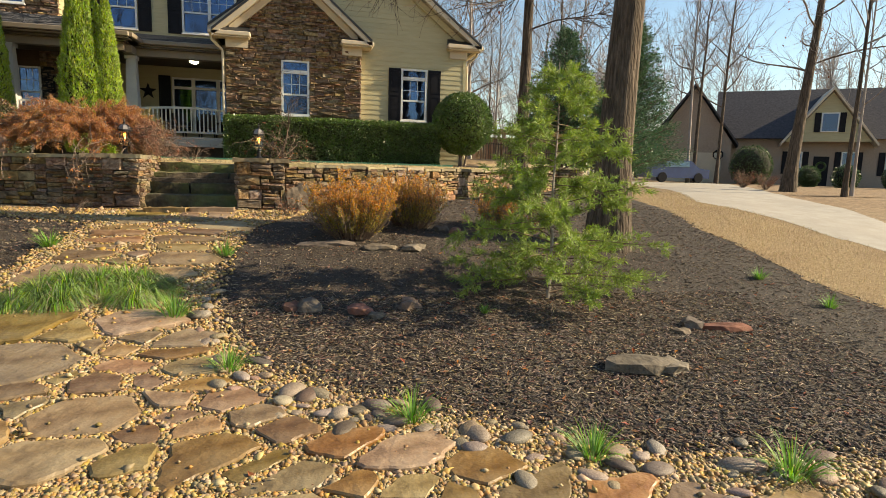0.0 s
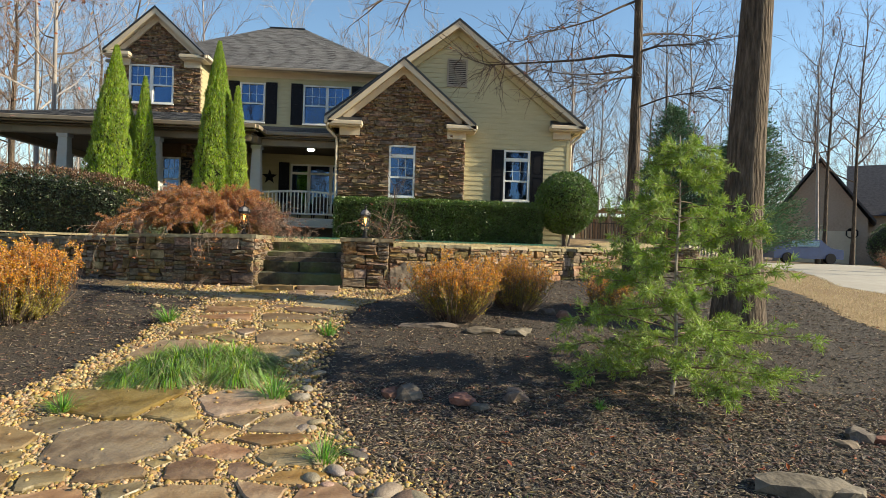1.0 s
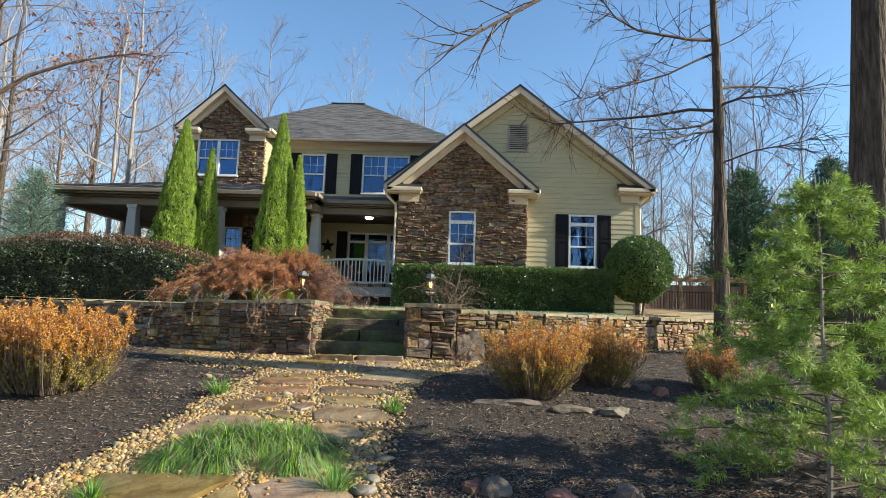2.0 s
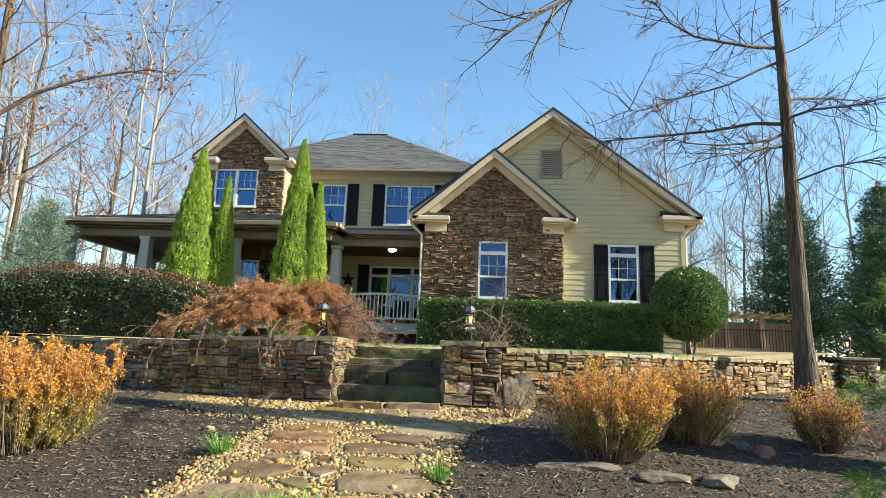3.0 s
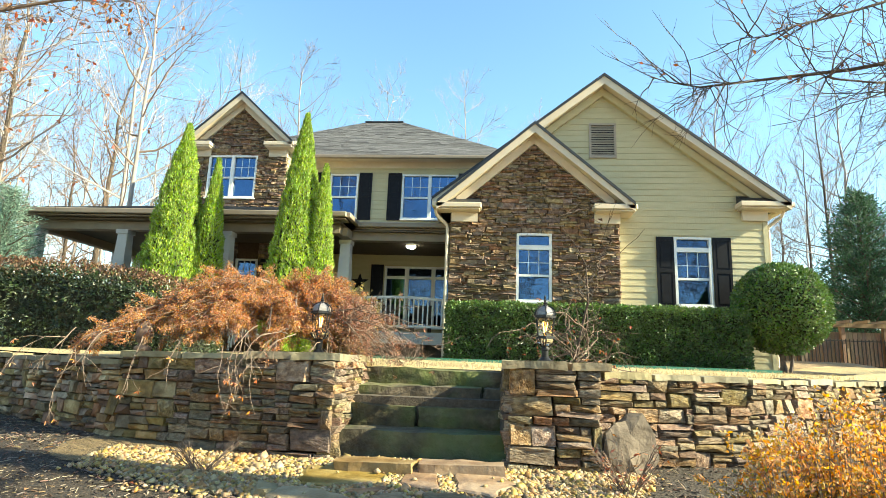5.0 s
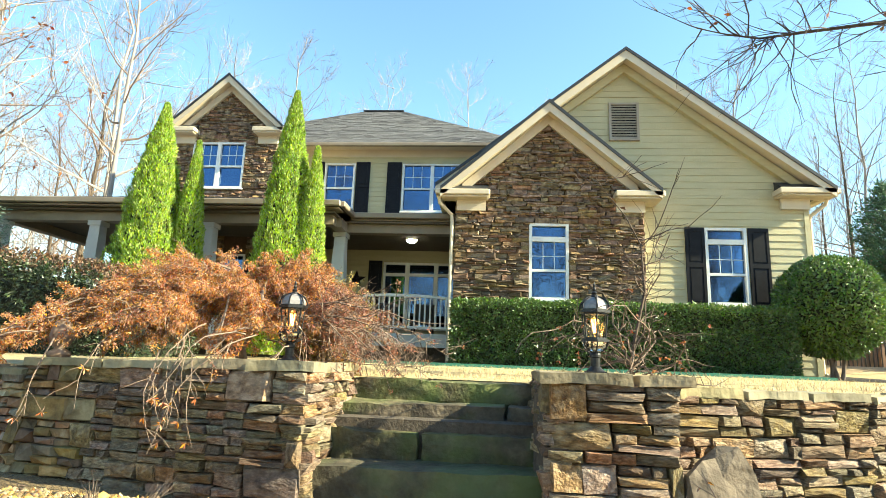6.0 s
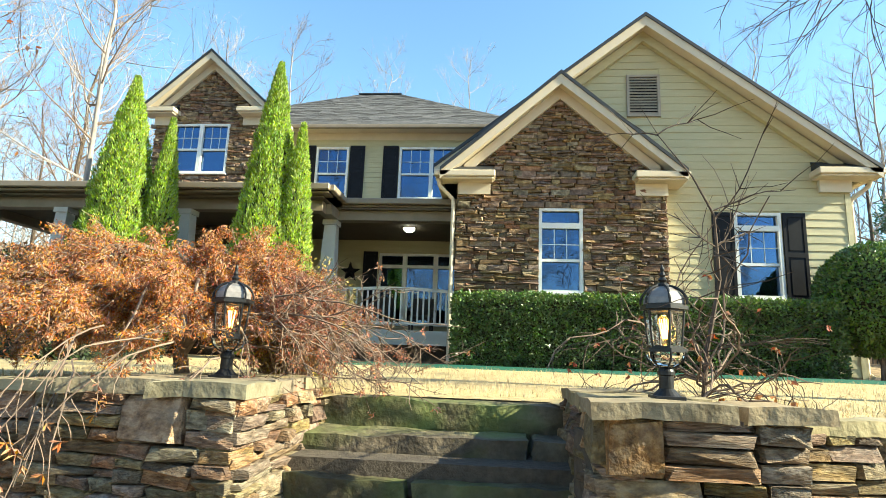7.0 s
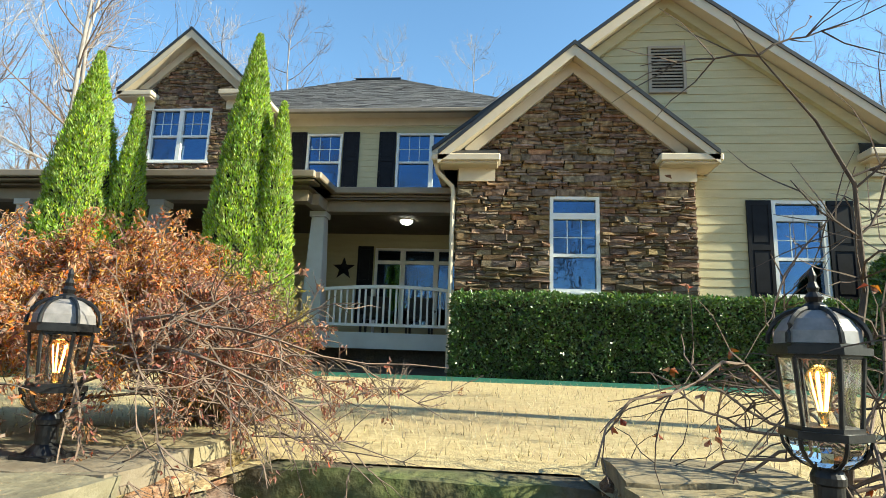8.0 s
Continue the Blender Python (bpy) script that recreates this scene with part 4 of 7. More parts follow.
# its long level boughs: (along x, height) from the trunk outwards, and the drift towards the path
LEVEL_BOUGHS = (
    (-0.25, 0.042, ((4.79, 8.43), (4.18, 8.31), (3.46, 8.28), (2.87, 8.24), (2.34, 8.37), (2.01, 8.6), (1.6, 8.75))),
    (-0.1, 0.03, ((4.78, 8.1), (4.38, 7.89), (3.73, 7.52), (3.05, 7.26), (2.42, 7.05), (1.93, 6.81), (1.44, 6.73))),
    (0.1, 0.04, ((4.8, 6.76), (4.28, 6.81), (3.48, 6.68), (2.73, 6.63), (1.92, 6.58), (1.34, 6.55), (0.96, 6.68), (0.62, 6.84))),
    (-0.15, 0.034, ((4.8, 6.56), (4.47, 6.36), (4.0, 6.23), (3.35, 6.12), (2.69, 6.1), (2.37, 6.12))),
    (-0.35, 0.03, ((4.8, 6.28), (4.17, 6.1), (3.6, 5.85), (2.95, 5.69))),
    (0.3, 0.04, ((4.8, 7.25), (5.29, 7.45), (5.97, 7.6), (6.9, 7.7), (7.6, 7.6))),
    (-0.3, 0.035, ((4.8, 6.85), (5.24, 6.94), (5.98, 6.92), (6.8, 7.1))),
    (-0.5, 0.025, ((4.8, 5.5), (5.4, 5.7), (6.1, 5.75), (6.6, 5.9))),
)
o_ = Vector(level_tree.location)
for drift, r0, pts_ in LEVEL_BOUGHS:
    bough = Build()
    m_ = len(pts_) - 1
    line = [Vector((x, 12.9 + drift * k, z)) - o_ for k, (x, z) in enumerate(pts_)]
    bough.tube(line, [r0 * (1 - 0.88 * k / m_) for k in range(m_ + 1)], 7)
    for i in range(6 * m_):
        k = min(m_ - 1, int((0.1 + 0.9 * R.random()) * m_))
        s_ = limb(line[k].lerp(line[k + 1], R.random()), (line[k + 1] - line[k]).normalized() + rnd_dir() * 1.1 + Vector((0, 0, -0.15)), R.uniform(0.4, 1.7), 5, 0.26, -0.02)
        bough.tube(s_, [0.011, 0.009, 0.007, 0.006, 0.004, 0.002], 4)
        for _ in range(5):
            j = R.randint(1, 4)
            bough.tube(limb(s_[j], (s_[j + 1] - s_[j]).normalized() + rnd_dir() * 0.7, R.uniform(0.15, 0.5), 3, 0.25, 0.02), [0.005, 0.004, 0.003, 0.002], 3)
            if R.random() < 0.06:
                bough.leaf(s_[j], (rnd_dir() + Vector((0, 0, -0.8))).normalized(), rnd_dir(), R.uniform(0.07, 0.11), 0.05, 1, 0.01)
    bough.part("bough", [M_TWIG_DARK, M_RUST], level_tree)

bough = Build()
o_ = Vector(big_oak.location)
line = [Vector(q) - o_ for q in ((4.7, 8.0, 8.6), (3.4, 7.9, 7.9), (2.0, 7.8, 7.2), (0.6, 7.6, 6.5), (-0.5, 7.4, 5.75), (-1.2, 7.3, 5.25))]
bough.tube(line, [0.07, 0.055, 0.042, 0.03, 0.018, 0.006], 7)
for _ in range(26):
    k = R.randint(1, 4)
    s_ = limb(line[k].lerp(line[k + 1], R.random()), (line[k + 1] - line[k]).normalized() + rnd_dir() * 0.9, R.uniform(0.5, 1.3), 5, 0.3, -0.02)
    bough.tube(s_, [0.012, 0.01, 0.008, 0.006, 0.004, 0.002], 4)
    for _ in range(5):
        j = R.randint(1, 4)
        bough.tube(limb(s_[j], (s_[j + 1] - s_[j]).normalized() + rnd_dir(), R.uniform(0.15, 0.45), 3, 0.3, 0.03), [0.005, 0.004, 0.003, 0.002], 3)
bough.part("bough", M_TWIG, big_oak)

# ---- woods round the house ----
kinds = []
for i in range(6):
    h = R.uniform(17, 22)
    tr, cr = bare_tree(h, R.uniform(0.16, 0.26), R.uniform(0.22, 0.4), 20, R.uniform(0.3, 0.4), (R.uniform(-0.04, 0.04), R.uniform(-0.03, 0.03)), 1 if i == 2 else 0, 7, 0.14, 7, 8, bend=1.0)
    kinds.append((tr.mesh("trunk", [M_BARK_PALE if i % 2 else M_BARK], True), cr.mesh("crown", [M_TWIG if i % 3 else M_BARK_PALE, M_RUST])))


def wood_tree(x, y, k, turn, scale, label, slim=1.0):
    root = thing("bare_tree", (x, y, ground_z(x, y) - 0.05), label, "tree", "bare trees of the surrounding wood")
    root.rotation_euler, root.scale = (0, 0, turn), (scale * slim, scale * slim, scale)
    for nm, me in zip(("trunk", "crown"), kinds[k]):
        ob = new(nm, me)
        ob.parent = root
    return root


spots = []
for zone, n in (((-46, -19, 22, 52), 34), ((-26, 22, 39, 62), 26), ((17, 48, 34, 62), 16), ((-48, -22, 2, 22), 8), ((-34, 34, -46, -16), 26), ((-16, 16, -15, -6), 11)):
    for _ in range(n):
        for _ in range(40):
            x, y = R.uniform(zone[0], zone[1]), R.uniform(zone[2], zone[3])
            if all((x - a) ** 2 + (y - b) ** 2 > 9 for a, b in spots) and not (24 < x < 50 and 20 < y < 52):
                break
        spots.append((x, y))
        wood_tree(x, y, R.randrange(6), R.uniform(0, 6.3), R.uniform(0.75, 1.15), "leafless tall woodland tree with fine winter twigs", 0.8)
for x, y, k, s in ((23.9, 32.2, 1, 0.85), (24.9, 33.0, 2, 0.8), (26.2, 32.4, 4, 0.85), (19.1, 16.5, 0, 0.72), (19.9, 16.9, 3, 0.6), (8.3, 30.5, 5, 0.75), (-15.5, 24.5, 1, 0.95)):
    wood_tree(x, y, k, R.uniform(0, 6.3), s, "leafless tree standing beside the yard", 0.68)

far = Build()
for i in range(260):
    az = radians(R.uniform(-75, 75))
    d = R.uniform(70, 125)
    p = Vector((math.sin(az) * d, math.cos(az) * d, 1.6))
    h = R.uniform(12, 19)
    far.tube([p, p + Vector((R.uniform(-1, 1), 0, h * 0.5)), p + Vector((R.uniform(-1.5, 1.5), 0, h))], [0.16, 0.11, 0.02], 4)
    for _ in range(18):
        q = p + Vector((0, 0, h * R.uniform(0.3, 0.95)))
        l = limb(q, Vector((R.uniform(-1, 1), R.uniform(-0.3, 0.3), R.uniform(0.4, 1.2))), h * R.uniform(0.12, 0.3), 3, 0.25, 0.1)
        far.tube(l, [0.05, 0.035, 0.025, 0.012], 3)
        for _ in range(4):
            l2 = limb(l[R.randint(1, 2)], rnd_dir() + Vector((0, 0, 0.6)), h * 0.1, 2, 0.25, 0.1)
            far.tube(l2, [0.022, 0.018, 0.01], 3)
tagged(new("far_woods", far.mesh("far_woods", [M_BARK_PALE])), "distant leafless winter woods behind the house", "woods", kind="stuff")

# one bough with rusty leaves near the path, and its tree
tr, cr = bare_tree(13, 0.15, 0.26, 26, 0.40, (0.03, 0.0), 3, 5, 0.03, 8, 7, 1.0, 0.22)
left_oak = plant_tree("oak_tree", (-11.4, 11.9, low_z(-11.4, 11.9)), tr, cr, M_BARK, M_TWIG, "thin oak still holding a few rusty brown leaves")
bough = Build()
o_ = Vector(left_oak.location)
line = [Vector(q) - o_ for q in ((-11.15, 11.9, 6.3), (-10.4, 12.0, 6.9), (-9.6, 12.1, 7.25), (-8.9, 12.2, 7.45), (-8.2, 12.3, 7.6), (-7.6, 12.3, 7.5))]
bough.tube(line, [0.05, 0.042, 0.033, 0.024, 0.014, 0.005], 7)
for _ in range(34):
    k = R.randint(0, 4)
    s_ = limb(line[k].lerp(line[k + 1], R.random()), (line[k + 1] - line[k]).normalized() + rnd_dir() * 0.9, R.uniform(0.5, 1.4), 5, 0.3, 0.0)
    bough.tube(s_, [0.01, 0.008, 0.006, 0.005, 0.004, 0.002], 4)
    for _ in range(5):
        j = R.randint(1, 4)
        t_ = limb(s_[j], (s_[j + 1] - s_[j]).normalized() + rnd_dir(), R.uniform(0.15, 0.45), 3, 0.3, 0.0)
        bough.tube(t_, [0.004, 0.003, 0.003, 0.002], 3)
        if R.random() < 0.5:
            for _ in range(R.randint(1, 4)):
                bough.leaf(t_[R.randint(1, 3)], (rnd_dir() + Vector((0, 0, -0.8))).normalized(), rnd_dir(), R.uniform(0.08, 0.13), 0.055, 1, 0.012)
bough.part("bough", [M_TWIG, M_RUST], left_oak)
tr, cr = bare_tree(14, 0.27, 0.3, 16, 0.36, (0.06, 0.0), 1, 6, 0.03, 10, 7, 1.0, 0.25)
plant_tree("oak_tree", (19.5, 19.4, low_z(19.5, 19.4)), tr, cr, M_BARK, M_TWIG, "young oak by the driveway holding rusty leaves")


def cedar(at, height, radius, mat, label, name="cedar_tree", count=9000, tiers=34, leaf=(0.11, 0.24, 0.05)):
    root = thing(name, at, label, "tree")
    t_, br, b = Build(), Build(), Build()
    t_.tube([Vector((0, 0, -0.1)), Vector((0, 0, height * 0.5)), Vector((0, 0, height * 0.98))], [radius * 0.07, radius * 0.05, 0.01], 8)
    for i in range(tiers * 4):
        t = 0.02 + 0.96 * i / (tiers * 4)
        az = i * 2.4 + R.uniform(-0.3, 0.3)
        ln = radius * (1 - t) ** 0.8 * R.uniform(0.7, 1.2) + 0.15
        lp = limb(Vector((0, 0, height * t)), Vector((math.cos(az), math.sin(az), R.uniform(0.1, 0.5))), ln, 5, 0.08, 0.03)
        br.tube(lp, [0.03 * (1 - t) + 0.008] * 5 + [0.004], 4)
        for _ in range(int(count / (tiers * 4) * (1.5 * (1 - t) + 0.3))):
            a = R.uniform(0.6, 4.99)
            q = lp[int(a)].lerp(lp[int(a) + 1], a % 1) + rnd_dir() * 0.22 * (ln ** 0.5)
            d = ((lp[-1] - lp[0]).normalized() + rnd_dir() * 0.8 + Vector((0, 0, 0.1))).normalized()
            b.leaf(q, d, rnd_dir(), R.uniform(leaf[0], leaf[1]), leaf[2], 0, 0.012)
    t_.part("trunk", M_BARK, root)
    br.part("branchwork", M_TWIG, root)
    b.part("foliage", mat, root, kind="stuff")


cedar((14.0, 30.5, 2.3), 8.0, 3.1, M_CEDAR, "dark green cedar behind the wooden fence", count=32000)
cedar((17.3, 28.6, 1.9), 8.6, 2.9, M_CEDAR, "broad dark green cedar beside the driveway", count=32000)
cedar((12.9, 22.5, 1.9), 5.0, 1.7, M_CEDAR, "bushy dark cedar near the far stone pier", count=14000)
cedar((-15.3, 18.9, 2.1), 4.4, 1.7, M_SPRUCE, "pale blue-green spruce beyond the hedge", "spruce_tree", 36000, 34, (0.06, 0.13, 0.022))


# ---- laceleaf maple over the wall ----
def laceleaf(at, rx, ry, top):
    root = thing("laceleaf_maple", at, "weeping laceleaf maple with withered orange-brown leaves over the wall", "tree")
    br, lf = Build(), Build()
    o = Vector((0.2, 0.35, 0))
    stem = [o + Vector((0, 0, -0.1)), o + Vector((-0.08, 0.0, 0.22)), o + Vector((0.06, -0.03, 0.45)), o + Vector((0, 0, 0.62))]
    br.tube(stem, [0.07, 0.06, 0.055, 0.05], 8)
    for i in range(84):
        az = i * 2.4 + R.uniform(-0.3, 0.3)
        k = R.uniform(0.45, 1.0)
        end = Vector((math.cos(az) * rx * k, math.sin(az) * ry * k, 0))
        rise = top * (1.06 - 0.45 * k ** 2) * R.uniform(0.85, 1.05)
        pts = []
        for j in range(8):
            s = j / 7
            w = Vector((R.gauss(0, 0.035), R.gauss(0, 0.035), R.gauss(0, 0.025))) * (1 if j else 0)
            z = 0.55 + (rise - 0.55) * math.sin(min(1.0, s * 1.35) * math.pi / 2) - max(0, s - 0.6) * (0.55 + 0.5 * k)
            pts.append(stem[-1].lerp(end + Vector((0, 0, 0)), s) * 1.0 + w)
            pts[-1].z = z + w.z
        br.tube(pts, [0.022 * (1 - 0.8 * j / 7) for j in range(8)], 5)
        for _ in range(16):
            j = R.randint(2, 6)
            tw = limb(pts[j].lerp(pts[j + 1], R.random()), (pts[j + 1] - pts[j]).normalized() + rnd_dir() * 0.8, R.uniform(0.18, 0.45), 4, 0.28, -0.1)
            br.tube(tw, [0.006, 0.005, 0.004, 0.003, 0.002], 3)
            bare = R.random() < (0.45 if tw[2].x > 1.35 else 0.06)
            if bare:
                continue
            for _ in range(R.randint(15, 25)):
                a = R.uniform(0.3, 3.99)
                q = tw[int(a)].lerp(tw[int(a) + 1], a % 1) + rnd_dir() * 0.03
                stalk = (rnd_dir() + Vector((0, 0, -0.9))).normalized()
                red = 1 if (tw[2].x > 1.15 or R.random() < 0.12) else 0
                for _ in range(10):
                    d = (stalk + rnd_dir() * 0.75).normalized()
                    lf.leaf(q + rnd_dir() * 0.026, d, rnd_dir(), R.uniform(0.017, 0.04), 0.0095, red, 0.004)
    # bare pale whips that hang over the face of the wall
    for i in range(16):
        x0 = R.uniform(-1.7, 1.3)
        w_ = limb(Vector((x0, -1.1, R.uniform(0.15, 0.4))), Vector((R.uniform(-0.6, 0.6), -0.9, 0.1)), R.uniform(0.5, 1.15), 7, 0.3, -0.33)
        br.tube(w_, [0.007, 0.006, 0.005, 0.004, 0.0035, 0.003, 0.0025, 0.0015], 4)
        for _ in range(6):
            j = R.randint(2, 6)
            t2 = limb(w_[j], (w_[j + 1] - w_[j]).normalized() + rnd_dir() * 0.8, R.uniform(0.1, 0.3), 3, 0.3, -0.1)
            br.tube(t2, [0.003, 0.0025, 0.002, 0.001], 3)
            if R.random() < 0.4:
                for _ in range(5):
                    lf.leaf(t2[-1], (rnd_dir() + Vector((0, 0, -0.8))).normalized(), rnd_dir(), 0.05, 0.014, 0, 0.006)
    # bare twiggy boughs that sprawl over the pier and the top of the steps
    dead = Build()
    for i in range(16):
        w_ = limb(Vector((R.uniform(0.7, 1.3), R.uniform(-0.7, 0.1), R.uniform(0.25, 0.6))), Vector((1, R.uniform(-0.75, 0.1), R.uniform(-0.15, 0.3))), R.uniform(0.7, 1.5), 8, 0.3, -0.05)
        for p in w_:
            p.z = max(p.z, 0.1)
        dead.tube(w_, [0.008, 0.007, 0.006, 0.005, 0.0045, 0.004, 0.003, 0.0025, 0.0015], 4)
        for _ in range(11):
            j = R.randint(1, 7)
            t2 = limb(w_[j], (w_[j + 1] - w_[j]).normalized() + rnd_dir() * 0.9, R.uniform(0.12, 0.4), 4, 0.32, 0.0)
            dead.tube(t2, [0.0035, 0.003, 0.0025, 0.002, 0.0012], 3)
            for _ in range(4):
                dead.tube(limb(t2[R.randint(1, 3)], rnd_dir() + (t2[4] - t2[0]).normalized(), R.uniform(0.03, 0.1), 2, 0.4, 0), [0.0022, 0.0018, 0.001], 3)
            if R.random() < 0.35:
                for _ in range(9):
                    lf.leaf(t2[-1] + rnd_dir() * 0.02, (rnd_dir() + Vector((0, 0, -0.8))).normalized(), rnd_dir(), R.uniform(0.02, 0.045), 0.011, 1, 0.006)
    dead.part("bare_brushwood", M_TWIG, root, kind="stuff")
    br.part("branchwork", M_TWIG, root)
    lf.part("leaves", [M_MAPLE, M_MAPLE_RED], root, kind="stuff")
    return root


laceleaf((-4.8, 11.7, 2.06), 2.05, 1.35, 1.08)


# ---- small shrubs ----
def spirea(at, r, h, count, label, name="spirea_bush", mats=None):
    root = thing(name, at, label, "shrub", "" if mats else "orange spirea bushes")
    br, lf = Build(), Build()
    ph = R.uniform(0, 50)
    bottom = 0.04 if count > 20000 or mats else 0.14
    for i in range(420 if count > 20000 else 190):
        az, k = R.uniform(0, 6.28), R.random() ** 0.55
        lump = 1 + (0.2 if count > 20000 else 0.38) * noise.noise((math.cos(az) * 1.6 + ph, math.sin(az) * 1.6, k))
        end = Vector((math.cos(az) * r * k * lump, math.sin(az) * r * k * 0.9 * lump, h * R.uniform(0.6, 1.08) * (1 - (0.06 if count > 20000 else 0.25) * k * k) * (0.8 + 0.2 * lump)))
        b0 = Vector((end.x * (0.6 if count > 20000 else 0.42), end.y * (0.6 if count > 20000 else 0.42), -0.03))
        mid = b0.lerp(end, 0.5) + Vector((end.x * 0.14, end.y * 0.14, 0.0)) + rnd_dir() * 0.04
        br.tube([b0, mid, end], [0.006, 0.0045, 0.002], 3)
        for _ in range(5):
            tw = limb(b0.lerp(end, R.uniform(bottom, 1.0)), (end - mid).normalized() + rnd_dir() * 0.8, R.uniform(0.12, 0.26), 3, 0.22, 0.05)
            br.tube(tw, [0.003, 0.0025, 0.002, 0.001], 3)
            for _ in range(int(count / (1150 if count > 20000 else 600) * R.uniform(0.5, 1.5))):
                a = R.uniform(0.0, 2.99)
                q = tw[int(a)].lerp(tw[int(a) + 1], a % 1) + rnd_dir() * 0.018
                lf.leaf(q, (rnd_dir() + Vector((0, 0, 0.3))).normalized(), rnd_dir(), R.uniform(0.02, 0.042), 0.017, 0 if q.z > h * (0.45 + 0.16 * R.gauss(0, 1)) else 1, 0.003)
    br.part("branchwork", M_TWIG, root)
    lf.part("leaves", mats or [M_SPIREA, M_SPIREA_LOW], root, kind="stuff")
    return root


for x, y, r, h, n, lb in ((-6.1, 7.75, 0.9, 1.0, 46000, "dense rounded spirea bush in bright orange leaf"), (-7.3, 8.1, 0.75, 0.9, 22000, "dense rounded spirea bush in bright orange leaf"),
                          (0.28, 8.35, 0.74, 0.95, 15000, "loose orange and yellow spirea bush in the mulch"), (1.4, 9.1, 0.62, 0.84, 12000, "loose orange and yellow spirea bush in the mulch"),
                          (3.0, 9.1, 0.4, 0.62, 4500, "small sparse russet spirea near the wall")):
    spirea((x, y, low_z(x, y)), r, h, n, lb)


spirea((-3.95, 12.7, 2.07), 0.55, 1.02, 7000, "olive-yellow twiggy shrub behind the lantern", "olive_shrub", [M_OLIVE, M_OLIVE])


def bare_shrub(at, h, r, n, label, leaves=0, name="bare_shrub"):
    root = thing(name, at, label, "shrub")
    b = Build()
    for i in range(n):
        az = R.uniform(0, 6.28)
        lp = limb(Vector((R.uniform(-0.05, 0.05), R.uniform(-0.05, 0.05), -0.04)), Vector((math.cos(az) * r, math.sin(az) * r, h)), h * R.uniform(0.7, 1.1), 4, 0.18, 0.03)
        b.tube(lp, [0.006, 0.005, 0.004, 0.003, 0.002], 3)
        for _ in range(5):
            tw = limb(lp[R.randint(1, 3)], Vector((math.cos(az), math.sin(az), 1)) + rnd_dir() * 0.8, h * 0.35, 2, 0.25, 0.03)
            b.tube(tw, [0.003, 0.002, 0.001], 3)
            for _ in range(leaves):
                b.leaf(tw[1], rnd_dir(), rnd_dir(), 0.05, 0.02, 1, 0.004)
    b.part("branchwork", [M_TWIG, M_RUST], root)


bare_shrub((-4.35, 9.75, low_z(-4.35, 9.75)), 0.45, 0.45, 16, "small leafless twiggy shrub before the wall")
bare_shrub((-0.72, 9.72, low_z(-0.72, 9.72)), 0.55, 0.4, 18, "small leafless shrub with a few brown leaves", 1)
bare_shrub((3.75, 9.3, low_z(3.75, 9.3)), 0.55, 0.4, 14, "small russet twiggy shrub near the tree", 2)
bare_shrub((-3.35, 15.2, 2.1), 0.5, 0.8, 16, "low pale dry perennial clump on the lawn edge")


def twisted_tree(at):
    """A small bare maple with sinuous low limbs and one upright leader."""
    root = thing("bare_maple", at, "small leafless maple with sinuous spreading twigs by the lantern", "tree")
    b, fine = Build(), Build()
    lead = [Vector(p) for p in ((0, 0, -0.05), (0.05, 0.02, 0.35), (0.16, 0.05, 0.8), (0.13, 0.0, 1.2), (0.0, -0.02, 1.45), (-0.2, -0.05, 1.7), (-0.32, -0.05, 1.92))]
    b.tube(lead, [0.017, 0.015, 0.012, 0.008, 0.005, 0.003, 0.0015], 8)
    b.part("trunk", M_TWIG_DARK, root)
    for i in range(15):
        b = Build()
        t = R.uniform(0.15, 0.92)
        k = int(t * 6)
        p = lead[k].lerp(lead[k + 1], t * 6 - k)
        az = i * 2.4
        lp = limb(p, Vector((math.cos(az), math.sin(az) * 0.7, 0.45 if t > 0.4 else 0.05)), R.uniform(0.4, 0.95) * (1.1 - 0.6 * t), 6, 0.28, 0.02 if t > 0.4 else -0.06)
        b.tube(lp, [0.004 * (1 - 0.8 * j / 6) + 0.0012 for j in range(7)], 5)
        for _ in range(6):
            j = R.randint(1, 5)
            tw = limb(lp[j], (lp[j + 1] - lp[j]).normalized() + rnd_dir() * 0.8, R.uniform(0.15, 0.4), 3, 0.25, 0.03)
            fine.tube(tw, [0.004, 0.003, 0.0025, 0.0015], 3)
            if R.random() < 0.12:
                fine.leaf(tw[-1], (rnd_dir() + Vector((0, 0, -1))).normalized(), rnd_dir(), 0.035, 0.02, 1, 0.008)
        b.part("limb", M_TWIG_DARK, root)
    for i in range(18):
        b = Build()
        az = i * 2.4
        lp = limb(Vector((0.02, 0, R.uniform(0.05, 0.3))), Vector((math.cos(az), math.sin(az) * 0.6, R.uniform(0.2, 0.9))), R.uniform(0.7, 1.6), 10, 0.5, -0.07)
        for p in lp:
            p.z = max(p.z, 0.04)
        b.tube(lp, [0.006 * (1 - 0.85 * j / 10) + 0.0018 for j in range(11)], 5)
        for _ in range(9):
            j = R.randint(2, 9)
            tw = limb(lp[j], rnd_dir() + Vector((0, 0, 0.2)), R.uniform(0.15, 0.45), 4, 0.45, 0)
            fine.tube(tw, [0.004, 0.003, 0.0025, 0.002, 0.0015], 3)
            if R.random() < 0.3 and lp[j].length < 0.8:
                for _ in range(3):
                    fine.leaf(tw[-1], (rnd_dir() + Vector((0, 0, -1))).normalized(), rnd_dir(), 0.04, 0.022, 1, 0.012)
        b.part("low_limb", M_TWIG, root)
    fine.part("brushwood", [M_TWIG_DARK, M_RUST], root, kind="stuff")


twisted_tree((-0.95, 11.2, 2.06))


